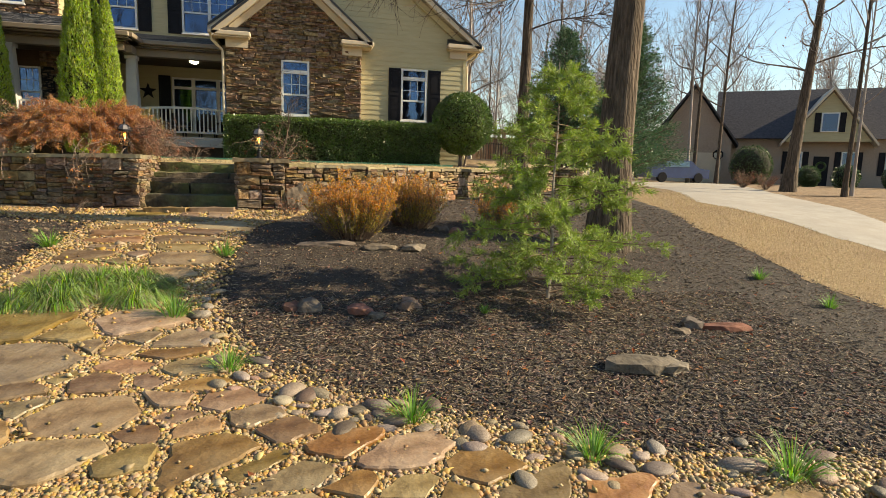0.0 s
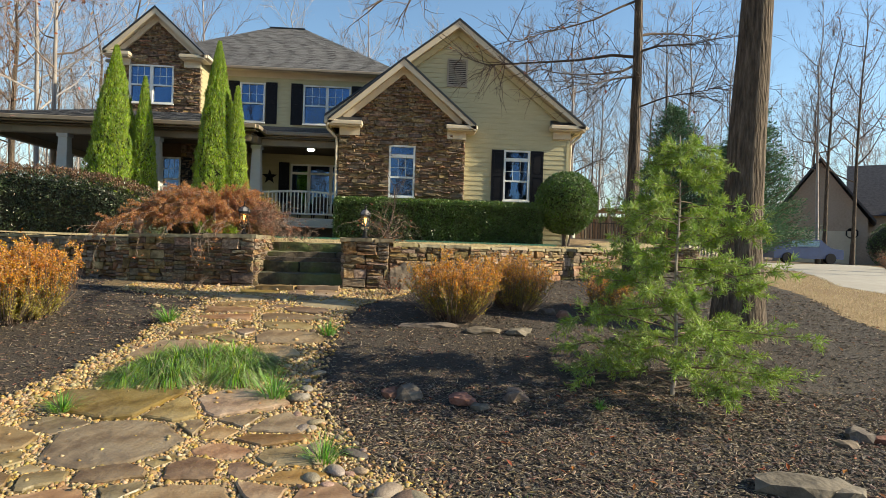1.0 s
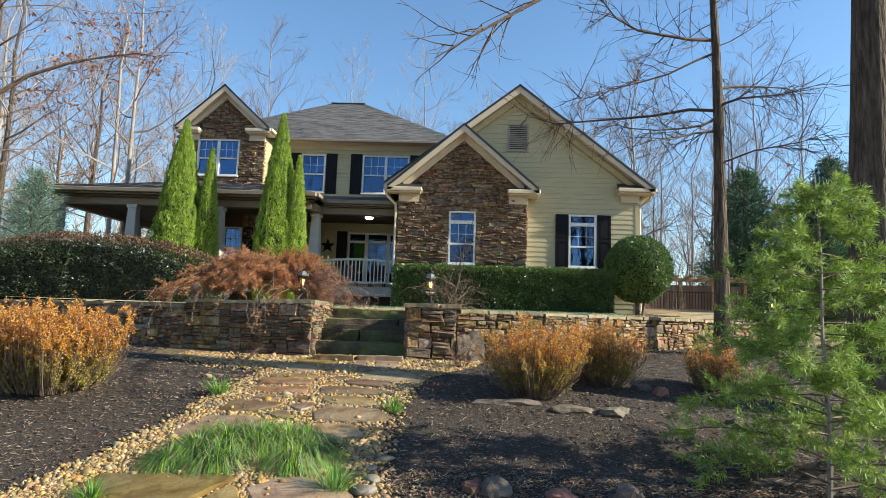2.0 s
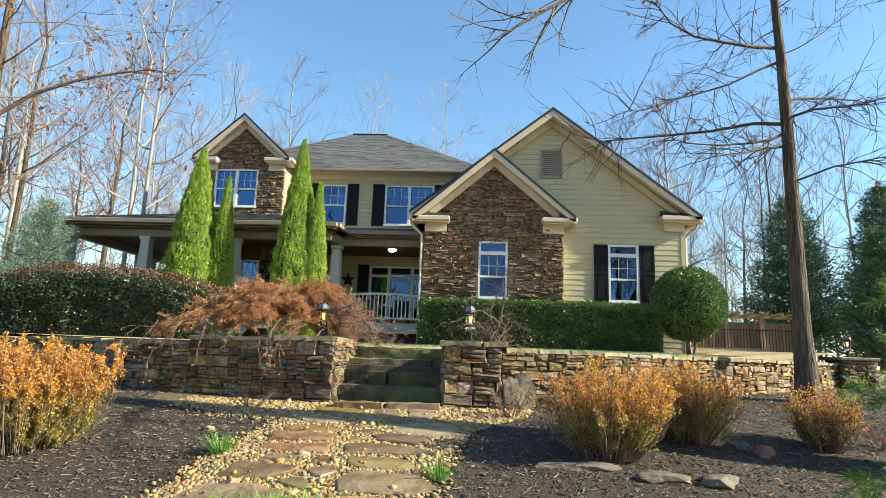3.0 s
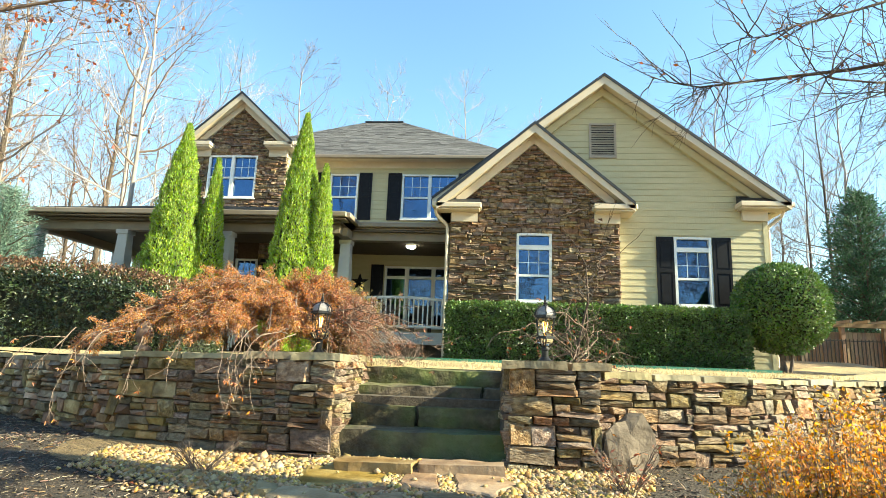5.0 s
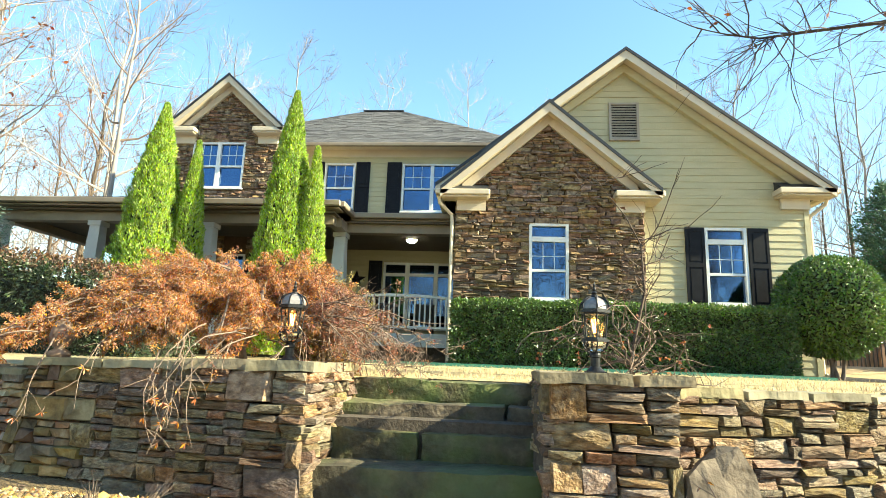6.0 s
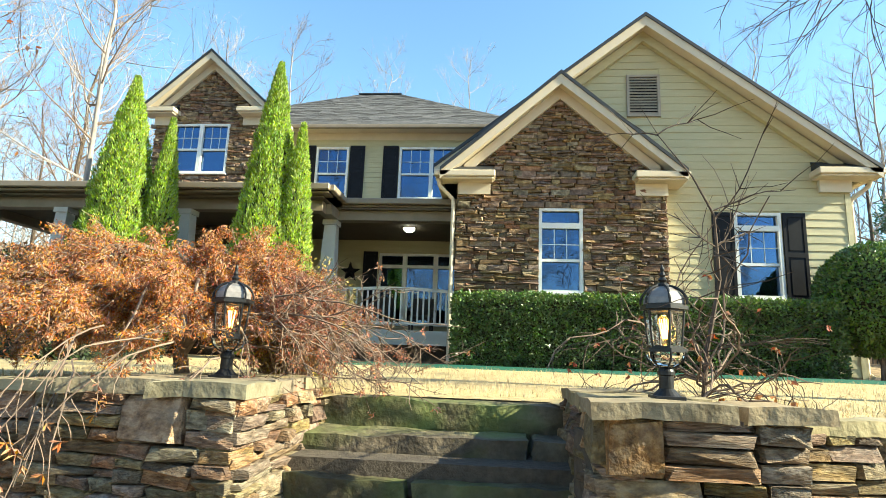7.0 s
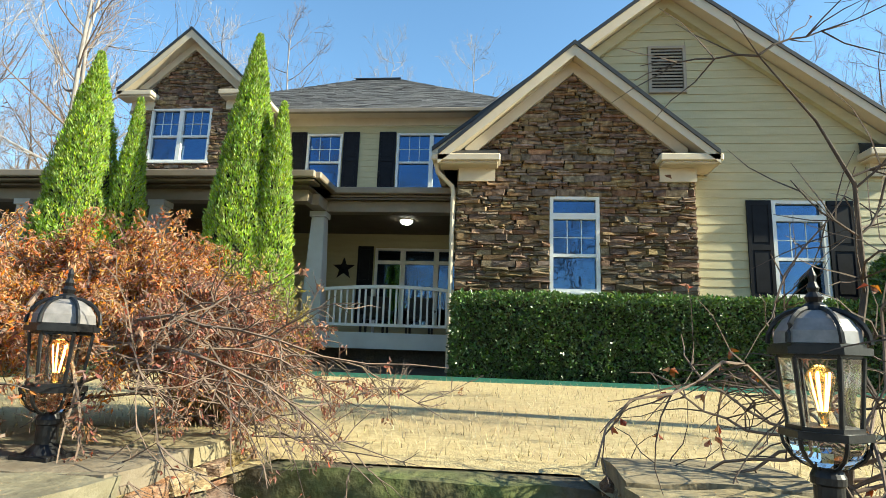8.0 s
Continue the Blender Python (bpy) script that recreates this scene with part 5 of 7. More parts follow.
# ---- grasses ----
def grass_tuft(at, n, length, spread, droop, label, name="grass_tuft", group="green grass tufts"):
    root = thing(name, at, label, "grass", group)
    b = Build()
    for _ in range(n):
        az, k = R.uniform(0, 6.28), R.random() ** 0.7
        d = Vector((math.cos(az) * k * 0.9, math.sin(az) * k * 0.9, 1)).normalized()
        b.blade(Vector((math.cos(az) * k * spread, math.sin(az) * k * spread, -0.01)), d, length * R.uniform(0.6, 1.15), 0.013, droop * R.uniform(0.5, 1.3))
    b.part("foliage", M_GRASS, root, kind="stuff")


for x, y, s in ((-3.85, 7.75, 1.1), (-1.55, 7.45, 1.0), (-1.82, 5.45, 1.25), (-1.12, 4.2, 1.0), (0.35, 3.12, 1.0), (1.5, 2.4, 0.95), (2.72, 1.95, 1.1), (6.5, 6.5, 0.8), (6.55, 5.25, 0.8), (-3.78, 5.15, 0.9), (1.62, 5.35, 0.5), (4.9, 10.3, 0.8)):
    grass_tuft((x, y, low_z(x, y) + 0.01), int(110 * s), 0.27 * s, 0.09 * s, 0.45, "bright green strappy grass tuft growing in the gravel")
mound = thing("grass_mound", (-2.75, 6.15, low_z(-2.75, 6.15)), "low green mop of drooping grass sprawling over the path", "grass")
b, dry = Build(), Build()


def mop_blade(build, p, d, length, width, droop):
    """A long fine blade that rises, arches and hangs to the ground."""
    side = d.cross(Vector((0, 0, 1))).normalized()
    k = len(build.v)
    q, step = Vector(p), d.copy()
    for i in range(6):
        w = width * (1 - i / 5.4)
        build.v += [q - side * w / 2, q + side * w / 2]
        q = q + step * (length / 5)
        q.z = max(q.z, low_z(-2.75 + q.x, 6.15 + q.y) - low_z(-2.75, 6.15) + 0.015 + 0.02 * R.random())
        step = (step + Vector((0, 0, -droop * (0.5 + 0.35 * i)))).normalized()
    for i in range(5):
        a = k + 2 * i
        build.f.append((a, a + 1, a + 3, a + 2))
        build.m.append(0)


# crowns of the clump: place, size, and the way the mop is combed
clumps = [(-0.1, 0.25, 1.1), (0.22, 0.27, 1.05), (0.46, 0.1, 0.95), (-0.4, 0.18, 1.1), (-0.62, -0.05, 0.85), (-0.34, -0.18, 0.9), (0.42, -0.18, 0.75), (-0.8, -0.25, 0.5)]
for cx, cy, k_ in clumps:
    for _ in range(int(620 * k_)):
        az, e_ = R.uniform(0, 6.28), R.random() ** 0.4
        u, v = cx + math.cos(az) * 0.15 * e_ * k_, cy + math.sin(az) * 0.13 * e_ * k_
        d = Vector(((math.cos(az) - 0.5 * math.sin(az)) * e_ * 1.3 + cx * 0.35, (math.sin(az) + 0.5 * math.cos(az)) * e_ * 1.3 + cy * 0.3 - 0.2, 0.9 + 0.5 * R.random())).normalized()
        at_ = Vector((u, v, low_z(-2.75 + u, 6.15 + v) - low_z(-2.75, 6.15) - 0.01))
        mop_blade(dry if R.random() < 0.07 else b, at_, d, R.uniform(0.4, 0.72) * (0.5 + 0.5 * k_), 0.010, R.uniform(0.75, 1.25))
for _ in range(420):
    az, e_ = R.uniform(0, 6.28), R.random() ** 0.5
    dry.blade(Vector((0.02 + math.cos(az) * 0.24 * e_, -0.1 + math.sin(az) * 0.17 * e_, 0.0)), (rnd_dir() + Vector((0, 0, 0.7))).normalized(), R.uniform(0.1, 0.25), 0.007, 0.8)
dry.part("withered_grass", M_STRAW, mound, "withered brown blades in the hollow of the clump", kind="stuff")
b.part("foliage", M_MOUND, mound, kind="stuff")

# ---- lanterns ----
M_LGLASS = glass("lantern_glass", (0.97, 0.96, 0.92), 0.02)
M_BULB = glass("amber_bulb", (1.0, 0.72, 0.32), 0.0)
M_FILAMENT = glow("filament", (1.0, 0.45, 0.08), 5.0)


def lantern(at, label, s=1.0):
    root = thing("pier_lantern", at, label, "lantern", "black lanterns on the stone piers")
    x, y, z = at

    def ring(r):
        return [(x + r * s * math.cos(a), y + r * s * math.sin(a)) for a in (math.pi / 6 + k * math.pi / 3 for k in range(6))]
    bm = bmesh.new()
    box(bm, x - 0.075 * s, x + 0.075 * s, y - 0.075 * s, y + 0.075 * s, z - 0.005, z + 0.015 * s, bevel=0.004)
    lathe(bm, [(0.07 * s, 0.014 * s), (0.058 * s, 0.025 * s), (0.036 * s, 0.045 * s), (0.036 * s, 0.10 * s), (0.042 * s, 0.105 * s), (0.042 * s, 0.12 * s), (0.034 * s, 0.135 * s), (0.026 * s, 0.15 * s)], at, 20)
    part("post_mount", bm, M_METAL, root, smooth=False)
    # lower bowl ribs and collar, panes, dome, finial
    bm = bmesh.new()
    prism(bm, ring(0.108), z + 0.205 * s, z + 0.222 * s, "z")
    prism(bm, ring(0.09), z + 0.222 * s, z + 0.232 * s, "z")
    part("lower_collar", bm, M_METAL, root)
    bm = bmesh.new()
    prism(bm, ring(0.122), z + 0.395 * s, z + 0.412 * s, "z")
    prism(bm, ring(0.108), z + 0.412 * s, z + 0.42 * s, "z")
    prism(bm, ring(0.1), z + 0.385 * s, z + 0.395 * s, "z")
    part("upper_collar", bm, M_METAL, root)
    lo, hi = ring(0.082), ring(0.1)
    for k in range(6):
        bm = bmesh.new()
        tube(bm, [(*lo[k], z + 0.228 * s), (*hi[k], z + 0.39 * s)], [0.0065 * s, 0.0065 * s], 6)
        part("glazing_rib", bm, M_METAL, root)
        j = (k + 1) % 6
        bm = bmesh.new()
        q = [Vector((*lo[k], z + 0.23 * s)), Vector((*lo[j], z + 0.23 * s)), Vector((*hi[j], z + 0.388 * s)), Vector((*hi[k], z + 0.388 * s))]
        nrm = (q[1] - q[0]).cross(q[3] - q[0]).normalized() * 0.0015
        vs = [bm.verts.new(p + nrm * e) for e in (1, -1) for p in q]
        for f in ((0, 1, 2, 3), (7, 6, 5, 4), (0, 4, 5, 1), (1, 5, 6, 2), (2, 6, 7, 3), (3, 7, 4, 0)):
            bm.faces.new([vs[i] for i in f])
        part("pane", bm, M_LGLASS, root).visible_shadow = False
        a = math.pi / 6 + k * math.pi / 3
        bm = bmesh.new()
        bowl = [(0.1 * math.cos(u) * s, (0.205 - 0.07 * math.sin(u)) * s) for u in (i * math.pi / 2 / 5 for i in range(6))]
        tube(bm, [(x + r * math.cos(a), y + r * math.sin(a), z + h) for r, h in bowl], [0.006 * s] * 6, 5)
        part("bowl_rib", bm, M_METAL, root)
        bm = bmesh.new()
        dome = [(0.115 * math.cos(u) ** 0.8 * s + 0.004, (0.42 + 0.085 * math.sin(u)) * s) for u in (i * math.pi / 2 / 6 for i in range(7))]
        tube(bm, [(x + r * math.cos(a), y + r * math.sin(a), z + h) for r, h in dome], [0.007 * s] * 7, 5)
        part("dome_rib", bm, M_METAL, root)
    bm = bmesh.new()
    lathe(bm, [(0.104 * s, 0.421 * s), (0.1 * s, 0.45 * s), (0.08 * s, 0.478 * s), (0.05 * s, 0.497 * s), (0.02 * s, 0.503 * s)], at, 6)
    bmesh.ops.rotate(bm, verts=bm.verts, cent=at, matrix=Matrix.Rotation(math.pi / 6, 3, "Z"))
    part("dome", bm, material("seeded_dome", [(0.16, 0.15, 0.15), (0.24, 0.22, 0.22)], 30, 0.3), root, "smoky dome cap")
    bm = bmesh.new()
    lathe(bm, [(0.012 * s, 0.136 * s), (0.05 * s, 0.142 * s), (0.08 * s, 0.165 * s), (0.094 * s, 0.19 * s), (0.097 * s, 0.204 * s)], at, 12)
    part("bowl", bm, M_LGLASS, root, "clear glass bowl").visible_shadow = False
    bm = bmesh.new()
    lathe(bm, [(0.036 * s, 0.5 * s), (0.03 * s, 0.512 * s), (0.018 * s, 0.52 * s), (0.024 * s, 0.532 * s), (0.012 * s, 0.545 * s), (0.016 * s, 0.555 * s), (0.009 * s, 0.57 * s), (0.011 * s, 0.585 * s), (0.003 * s, 0.605 * s)], at, 12)
    part("finial", bm, M_METAL, root)
    bm = bmesh.new()
    lathe(bm, [(0.013 * s, 0.232 * s), (0.013 * s, 0.255 * s), (0.02 * s, 0.28 * s), (0.034 * s, 0.33 * s), (0.036 * s, 0.345 * s), (0.025 * s, 0.365 * s), (0.004 * s, 0.372 * s)], at, 14)
    part("bulb", bm, M_BULB, root, "lit amber filament bulb", True).visible_shadow = False
    bm = bmesh.new()
    for k in range(5):
        a = k * 1.257
        tube(bm, [(x + 0.006 * s * math.cos(a), y + 0.006 * s * math.sin(a), z + 0.265 * s), (x + 0.016 * s * math.cos(a), y + 0.016 * s * math.sin(a), z + 0.35 * s)], [0.0022 * s] * 2, 4)
    part("filament", bm, M_FILAMENT, root)
    root.scale = (0.88, 0.88, 1.0)
    return root


lantern((-1.33, 10.56, 2.165), "black six-sided lantern with lit amber bulb on a stone pier", 1.1)
lantern((-3.73, 10.88, 2.165), "black six-sided lantern with lit amber bulb on a stone pier", 1.1)

# ---- far pier with its lantern, and the cone finial on the wall's corner ----
FP = (7.75, 16.35)
far_pier = thing("stone_pier", (*FP, 1.4), "square stacked-stone pier at the driveway end of the wall", "pier")
part("core", boxes((FP[0] - 0.36, FP[0] + 0.36, FP[1] - 0.36, FP[1] + 0.36, 1.2, 2.16)), M_WALLCORE, far_pier)
part("cap", boxes((FP[0] - 0.45, FP[0] + 0.45, FP[1] - 0.45, FP[1] + 0.45, 2.16, 2.24), bevel=0.02), M_CAPSTONE, far_pier)
lantern((*FP, 2.245), "black lantern with lit bulb on the far pier")
fin = thing("cone_finial", (-5.75, 10.9, 2.12), "weathered stone pinecone finial on the wall corner", "finial")
bm = bmesh.new()
lathe(bm, [(0.09, 0.0), (0.09, 0.05), (0.04, 0.08), (0.075, 0.11), (0.095, 0.17), (0.085, 0.24), (0.05, 0.31), (0.01, 0.345)], (-5.75, 10.9, 2.12), 14)
part("cone", bm, M_COBBLE, fin, smooth=True)

# ---- porch things ----
star = thing("metal_star", (-6.65, Y_MAIN - 0.02, 4.55), "dark metal barn star hung on the porch wall", "star")
bm = bmesh.new()
pts = [((0.34 if k % 2 == 0 else 0.14) * math.sin(k * math.pi / 5), (0.34 if k % 2 == 0 else 0.14) * math.cos(k * math.pi / 5)) for k in range(10)]
rim = [bm.verts.new((-6.65 + a, Y_MAIN - 0.005, 4.85 + c_)) for a, c_ in pts]
tip = bm.verts.new((-6.65, Y_MAIN - 0.1, 4.85))
for k in range(10):
    bm.faces.new((rim[k], rim[(k + 1) % 10], tip))
bm.faces.new(rim)
part("star_body", bm, M_SHUTTER, star)
pl = thing("porch_ceiling_light", (-4.58, 22.9, CZ), "small flush ceiling light with a lit glass dome", "ceiling light")
bm = bmesh.new()
lathe(bm, [(0.02, -0.13), (0.1, -0.115), (0.155, -0.07), (0.16, -0.03)], (-4.58, 22.9, CZ), 18)
part("dome", bm, glow("porch_bulb", (1.0, 0.86, 0.62), 6.0), pl)
bm = bmesh.new()
lathe(bm, [(0.17, -0.03), (0.18, -0.015), (0.17, 0.0)], (-4.58, 22.9, CZ), 18)
part("rim", bm, M_TRIM, pl)

# wide porch window with transoms and a glazed door
win = part("window", boxes((-5.75, -5.68, Y_MAIN - 0.04, Y_MAIN + 0.1, 3.0, 5.45), (-3.27, -3.2, Y_MAIN - 0.04, Y_MAIN + 0.1, 3.0, 5.45), (-5.68, -3.27, Y_MAIN - 0.04, Y_MAIN + 0.1, 5.38, 5.45),
                   (-5.68, -3.27, Y_MAIN - 0.03, Y_MAIN + 0.1, 5.0, 5.1), (-5.68, -3.27, Y_MAIN - 0.03, Y_MAIN + 0.1, 3.25, 3.32)), M_WHITE, house, "wide white porch window group with transoms")
for xm in (-4.95, -4.0):
    part("mullion", boxes((xm - 0.07, xm + 0.07, Y_MAIN - 0.035, Y_MAIN + 0.1, 3.32, 5.38)), M_WHITE, win)
for a, b_ in ((-5.68, -5.02), (-4.88, -4.07), (-3.93, -3.27)):
    for z0, z1 in ((3.32, 5.0), (5.1, 5.38)):
        part("pane", boxes((a, b_, Y_MAIN + 0.04, Y_MAIN + 0.046, z0, z1)), M_GLASS, win).visible_shadow = False
M_WICKER = material("dark_wicker", [(0.02, 0.016, 0.013), (0.05, 0.04, 0.03)], 40, 0.7)
for x in (-5.2, -4.1):
    ch = thing("porch_chair", (x, 22.6, PZ), "dark wicker armchair on the porch", "chair", "wicker chairs on the porch")
    part("seat", boxes((x - 0.3, x + 0.3, 22.3, 22.85, PZ + 0.36, PZ + 0.46), bevel=0.03), M_WICKER, ch)
    part("backrest", boxes((x - 0.3, x + 0.3, 22.85, 22.93, PZ + 0.36, PZ + 0.95), bevel=0.03), M_WICKER, ch)
    for s in (-1, 1):
        part("armrest", boxes((x + s * 0.31 - 0.04, x + s * 0.31 + 0.04, 22.3, 22.9, PZ + 0.58, PZ + 0.64), bevel=0.015), M_WICKER, ch)
        for y in (22.33, 22.85):
            part("leg", boxes((x + s * 0.27 - 0.025, x + s * 0.27 + 0.025, y - 0.025, y + 0.025, PZ, PZ + 0.37)), M_WICKER, ch)

# porch steps hand rail seen behind the maple
hr = thing("stair_rail", (-8.0, 19.6, 2.2), "white porch stair railing", "railing")
bm = bmesh.new()
tube(bm, [(-8.55, 20.2, 3.85), (-8.55, 18.9, 3.05)], [0.04, 0.04], 8)
part("top_rail", bm, M_WHITE, hr)
for k in range(9):
    y = 20.15 - k * 0.15
    part("baluster", boxes((-8.57, -8.53, y - 0.02, y + 0.02, 2.2 + 0.9 * max(0, 0.75 - k * 0.09), 3.82 - k * 0.092)), M_WHITE, hr)

# ---- green lawn edging and the bed below the hedge ----
M_EDGE = material("green_edging", [(0.03, 0.14, 0.10), (0.05, 0.2, 0.14)], 8, 0.5)
bm = boxes((-5.6, 4.3, 17.72, 17.76, 2.1, 2.225))
setting("lawn_edging", bm, M_EDGE, "low green garden edging strip along the lawn", "edging")
bm = grid_sheet(steps_between((-6, 5.9, 0.4)), [17.76, 18.4, 19.2, 20.2, 21.3], lambda x, y: terrace_z(x, y) + 0.012 + 0.02 * noise.noise((x, y, 1)))
setting("hedge_bed", bm, M_MULCH, "dark mulch bed under the hedge and porch", "mulch", True)

# ---- fence and arbor beside the house ----
M_CEDARWOOD = material("weathered_cedar", [(0.14, 0.09, 0.055), (0.25, 0.17, 0.10)], 6, 0.85, per="object", spread=0.3, stretch=(6, 6, 0.6))
fence = thing("wood_fence", (10, 26, 2.5), "weathered brown board fence with a beam on top", "fence")
for x in (7.4, 8.9, 10.3, 11.7):
    part("post", boxes((x - 0.07, x + 0.07, 25.93, 26.07, 2.3, 4.0)), M_CEDARWOOD, fence)
part("beam", boxes((7.2, 12.0, 25.9, 26.1, 3.86, 4.0)), M_CEDARWOOD, fence)
for k in range(29):
    x = 7.4 + k * 0.15
    part("board", boxes((x, x + 0.14, 26.08, 26.10, 2.35, 3.7)), M_CEDARWOOD, fence)
for k in range(8):
    x = 7.5 + k * 0.58
    part("joist", boxes((x - 0.04, x + 0.04, 25.6, 26.4, 4.0, 4.1)), M_CEDARWOOD, fence)
gate = thing("iron_fence", (10, 25.4, 2.4), "low black iron picket fence before the wooden one", "fence")
part("top_rail", boxes((7.4, 11.6, 25.38, 25.42, 3.34, 3.37)), M_METAL, gate)
part("bottom_rail", boxes((7.4, 11.6, 25.38, 25.42, 2.5, 2.53)), M_METAL, gate)
for k in range(34):
    x = 7.45 + k * 0.124
    part("picket", boxes((x - 0.01, x + 0.01, 25.385, 25.415, 2.4, 3.42)), M_METAL, gate)

# ---- neighbour's house ----
M_BRICKFAR = material("far_brick", [(0.27, 0.20, 0.15), (0.36, 0.28, 0.215)], 9, 0.85, bump=0.01, big=(0.33, 0.27, 0.22), big_scale=0.6)
M_FARROOF = material("far_roof", [(0.035, 0.033, 0.04), (0.07, 0.065, 0.072)], 6, 0.9, bump=0.01)
NB = (36.3, 35.8, 1.55)
nb = thing("neighbour_house", NB, "brick neighbouring house with dark roof and gabled dormer front", "house")


def nbox(*r, bevel=0.0):
    return boxes((NB[0] + r[0], NB[0] + r[1], NB[1] + r[2], NB[1] + r[3], NB[2] + r[4], NB[2] + r[5]), bevel=bevel)


def nprism(pts, a0, a1, axis):
    bm = bmesh.new()
    off = {"x": (NB[1], NB[2], NB[0]), "y": (NB[0], NB[2], NB[1])}[axis]
    prism(bm, [(p[0] + off[0], p[1] + off[1]) for p in pts], a0 + off[2], a1 + off[2], axis)
    return bm


part("wall", nbox(-5, 12, 0, 9, -0.3, 3.75), M_BRICKFAR, nb)
part("garage_wall", nbox(-10.5, -5, -3.5, 8, -0.3, 3.3), M_BRICKFAR, nb)
part("garage_gable", nprism([(-10.5, 3.2), (-5.0, 3.2), (-7.75, 7.2)], -3.45, -3.2, "y"), M_BRICKFAR, nb)
for s in (-1, 1):
    part("garage_roof", nprism([(-7.75, 7.35), (-7.75 + s * 3.2, 2.9), (-7.75 + s * 3.2, 3.1), (-7.75, 7.55)], -3.8, 8, "y"), M_FARROOF, nb)
bm = nprism([(-0.6, 3.65), (4.5, 7.9), (9.6, 3.65)], -6.2, 12.4, "x")
part("roof", bm, M_FARROOF, nb)
part("front_gable", nprism([(-1.3, 3.4), (4.1, 3.4), (1.4, 7.0)], -0.9, -0.5, "y"), M_SIDING, nb)
for s in (-1, 1):
    part("gable_roof", nprism([(1.4, 7.1), (1.4 + s * 3.05, 3.05), (1.4 + s * 3.05, 3.28), (1.4, 7.35)], -1.3, 4, "y"), M_TRIM, nb)
for x0, x1, z0, z1 in ((0.85, 1.95, 4.1, 5.5), (-0.9, 0.0, 1.0, 2.7), (2.5, 3.4, 1.0, 2.7), (5.2, 6.2, 1.0, 2.7), (8.0, 9.0, 1.0, 2.7)):
    yf = -0.92 if z0 > 3 else -0.02
    w_ = part("window", nbox(x0, x1, yf - 0.06, yf + 0.02, z0, z1), M_WHITE, nb)
    part("pane", nbox(x0 + 0.08, x1 - 0.08, yf - 0.07, yf - 0.055, z0 + 0.08, z1 - 0.08), M_GLASS, w_)
    for a in (x0 - 0.42, x1 + 0.04):
        part("shutter", nbox(a, a + 0.38, yf - 0.05, yf + 0.02, z0, z1), M_SHUTTER, nb)
part("garage_door", nbox(-9.9, -5.6, -3.58, -3.48, 0, 2.4), M_TRIM, nb)
part("round_vent", nbox(-6.2, -5.5, -3.56, -3.47, 1.9, 2.6, bevel=0.2), M_SHUTTER, nb)
part("door", nbox(0.75, 1.75, -0.08, 0.0, 0, 2.35), M_SHUTTER, nb)
bm = bmesh.new()
for k in range(18):
    a = k * math.tau / 18
    p = (NB[0] + 1.25 + 0.3 * math.cos(a), NB[1] - 0.1, NB[2] + 1.6 + 0.3 * math.sin(a))
    q = (NB[0] + 1.25 + 0.3 * math.cos(a + 0.35), NB[1] - 0.1, NB[2] + 1.6 + 0.3 * math.sin(a + 0.35))
    tube(bm, [p, q], [0.09, 0.09], 6)
part("door_wreath", bm, M_HEDGE, nb, "green wreath on the front door")
nb.rotation_euler = (0, 0, radians(-38))
for x, y, r in ((29.6, 33.3, 1.35), (30.9, 29.8, 0.7), (32.6, 28.6, 0.75), (34.3, 26.6, 0.8), (36.0, 25.0, 0.8)):
    round_shrub("round_bush", (x, y, 1.45), r, r * 1.05, int(2600 * r), 0.11, M_HEDGE, "rounded evergreen bush before the neighbouring house", 0.08)
bare_shrub((19.9, 22.6, 1.6), 1.0, 0.6, 60, "tall pale dry grasses beside the driveway", 2, "dry_grass")
bare_shrub((20.0, 21.3, 1.6), 0.9, 0.6, 50, "tall pale dry grasses beside the driveway", 2, "dry_grass")

# parked car far up the drive
car = thing("parked_car", (22.6, 32.0, 1.72), "dark blue hatchback parked up the driveway", "car")
M_CARPAINT = material("car_paint", [(0.015, 0.03, 0.11), (0.02, 0.045, 0.15)], 3, 0.35, coat=0.15)
bm = bmesh.new()
prism(bm, [(20.5, 2.0), (24.7, 2.0), (24.7, 2.55), (23.9, 2.65), (23.3, 3.1), (21.4, 3.12), (20.7, 2.7), (20.5, 2.55)], 31.2, 32.9)
part("body", bm, M_CARPAINT, car)
part("windscreen", boxes((21.5, 23.2, 31.18, 31.199, 2.68, 3.04)), M_GLASS, car)
for x in (21.3, 23.9):
    bm = bmesh.new()
    tube(bm, [(x, 31.15, 2.03), (x, 31.4, 2.03)], [0.31, 0.31], 16)
    part("wheel", bm, M_SHUTTER, car)

# ---- rocks lying in the mulch ----
def rough_rock(at, sx, sy, sz, turn, mat, label, name="rock"):
    bm = bmesh.new()
    bmesh.ops.create_icosphere(bm, subdivisions=2, radius=1)
    seed = Vector((at[0] * 3.1, at[1] * 2.7, 0))
    for v in bm.verts:
        k = 1 + 0.5 * noise.noise(v.co * 1.1 + seed) + 0.35 * noise.noise(v.co * 2.6 + seed)
        v.co = Vector((v.co.x * sx * k, v.co.y * sy * k, max(-0.3, min(0.75, v.co.z)) * sz * k))
    bmesh.ops.rotate(bm, verts=bm.verts, matrix=Matrix.Rotation(turn, 3, "Z"))
    ob = tagged(new(name, mesh_of(name, bm, mat)), label, "rock", "rocks in the mulch")
    ob.location = at
    return ob


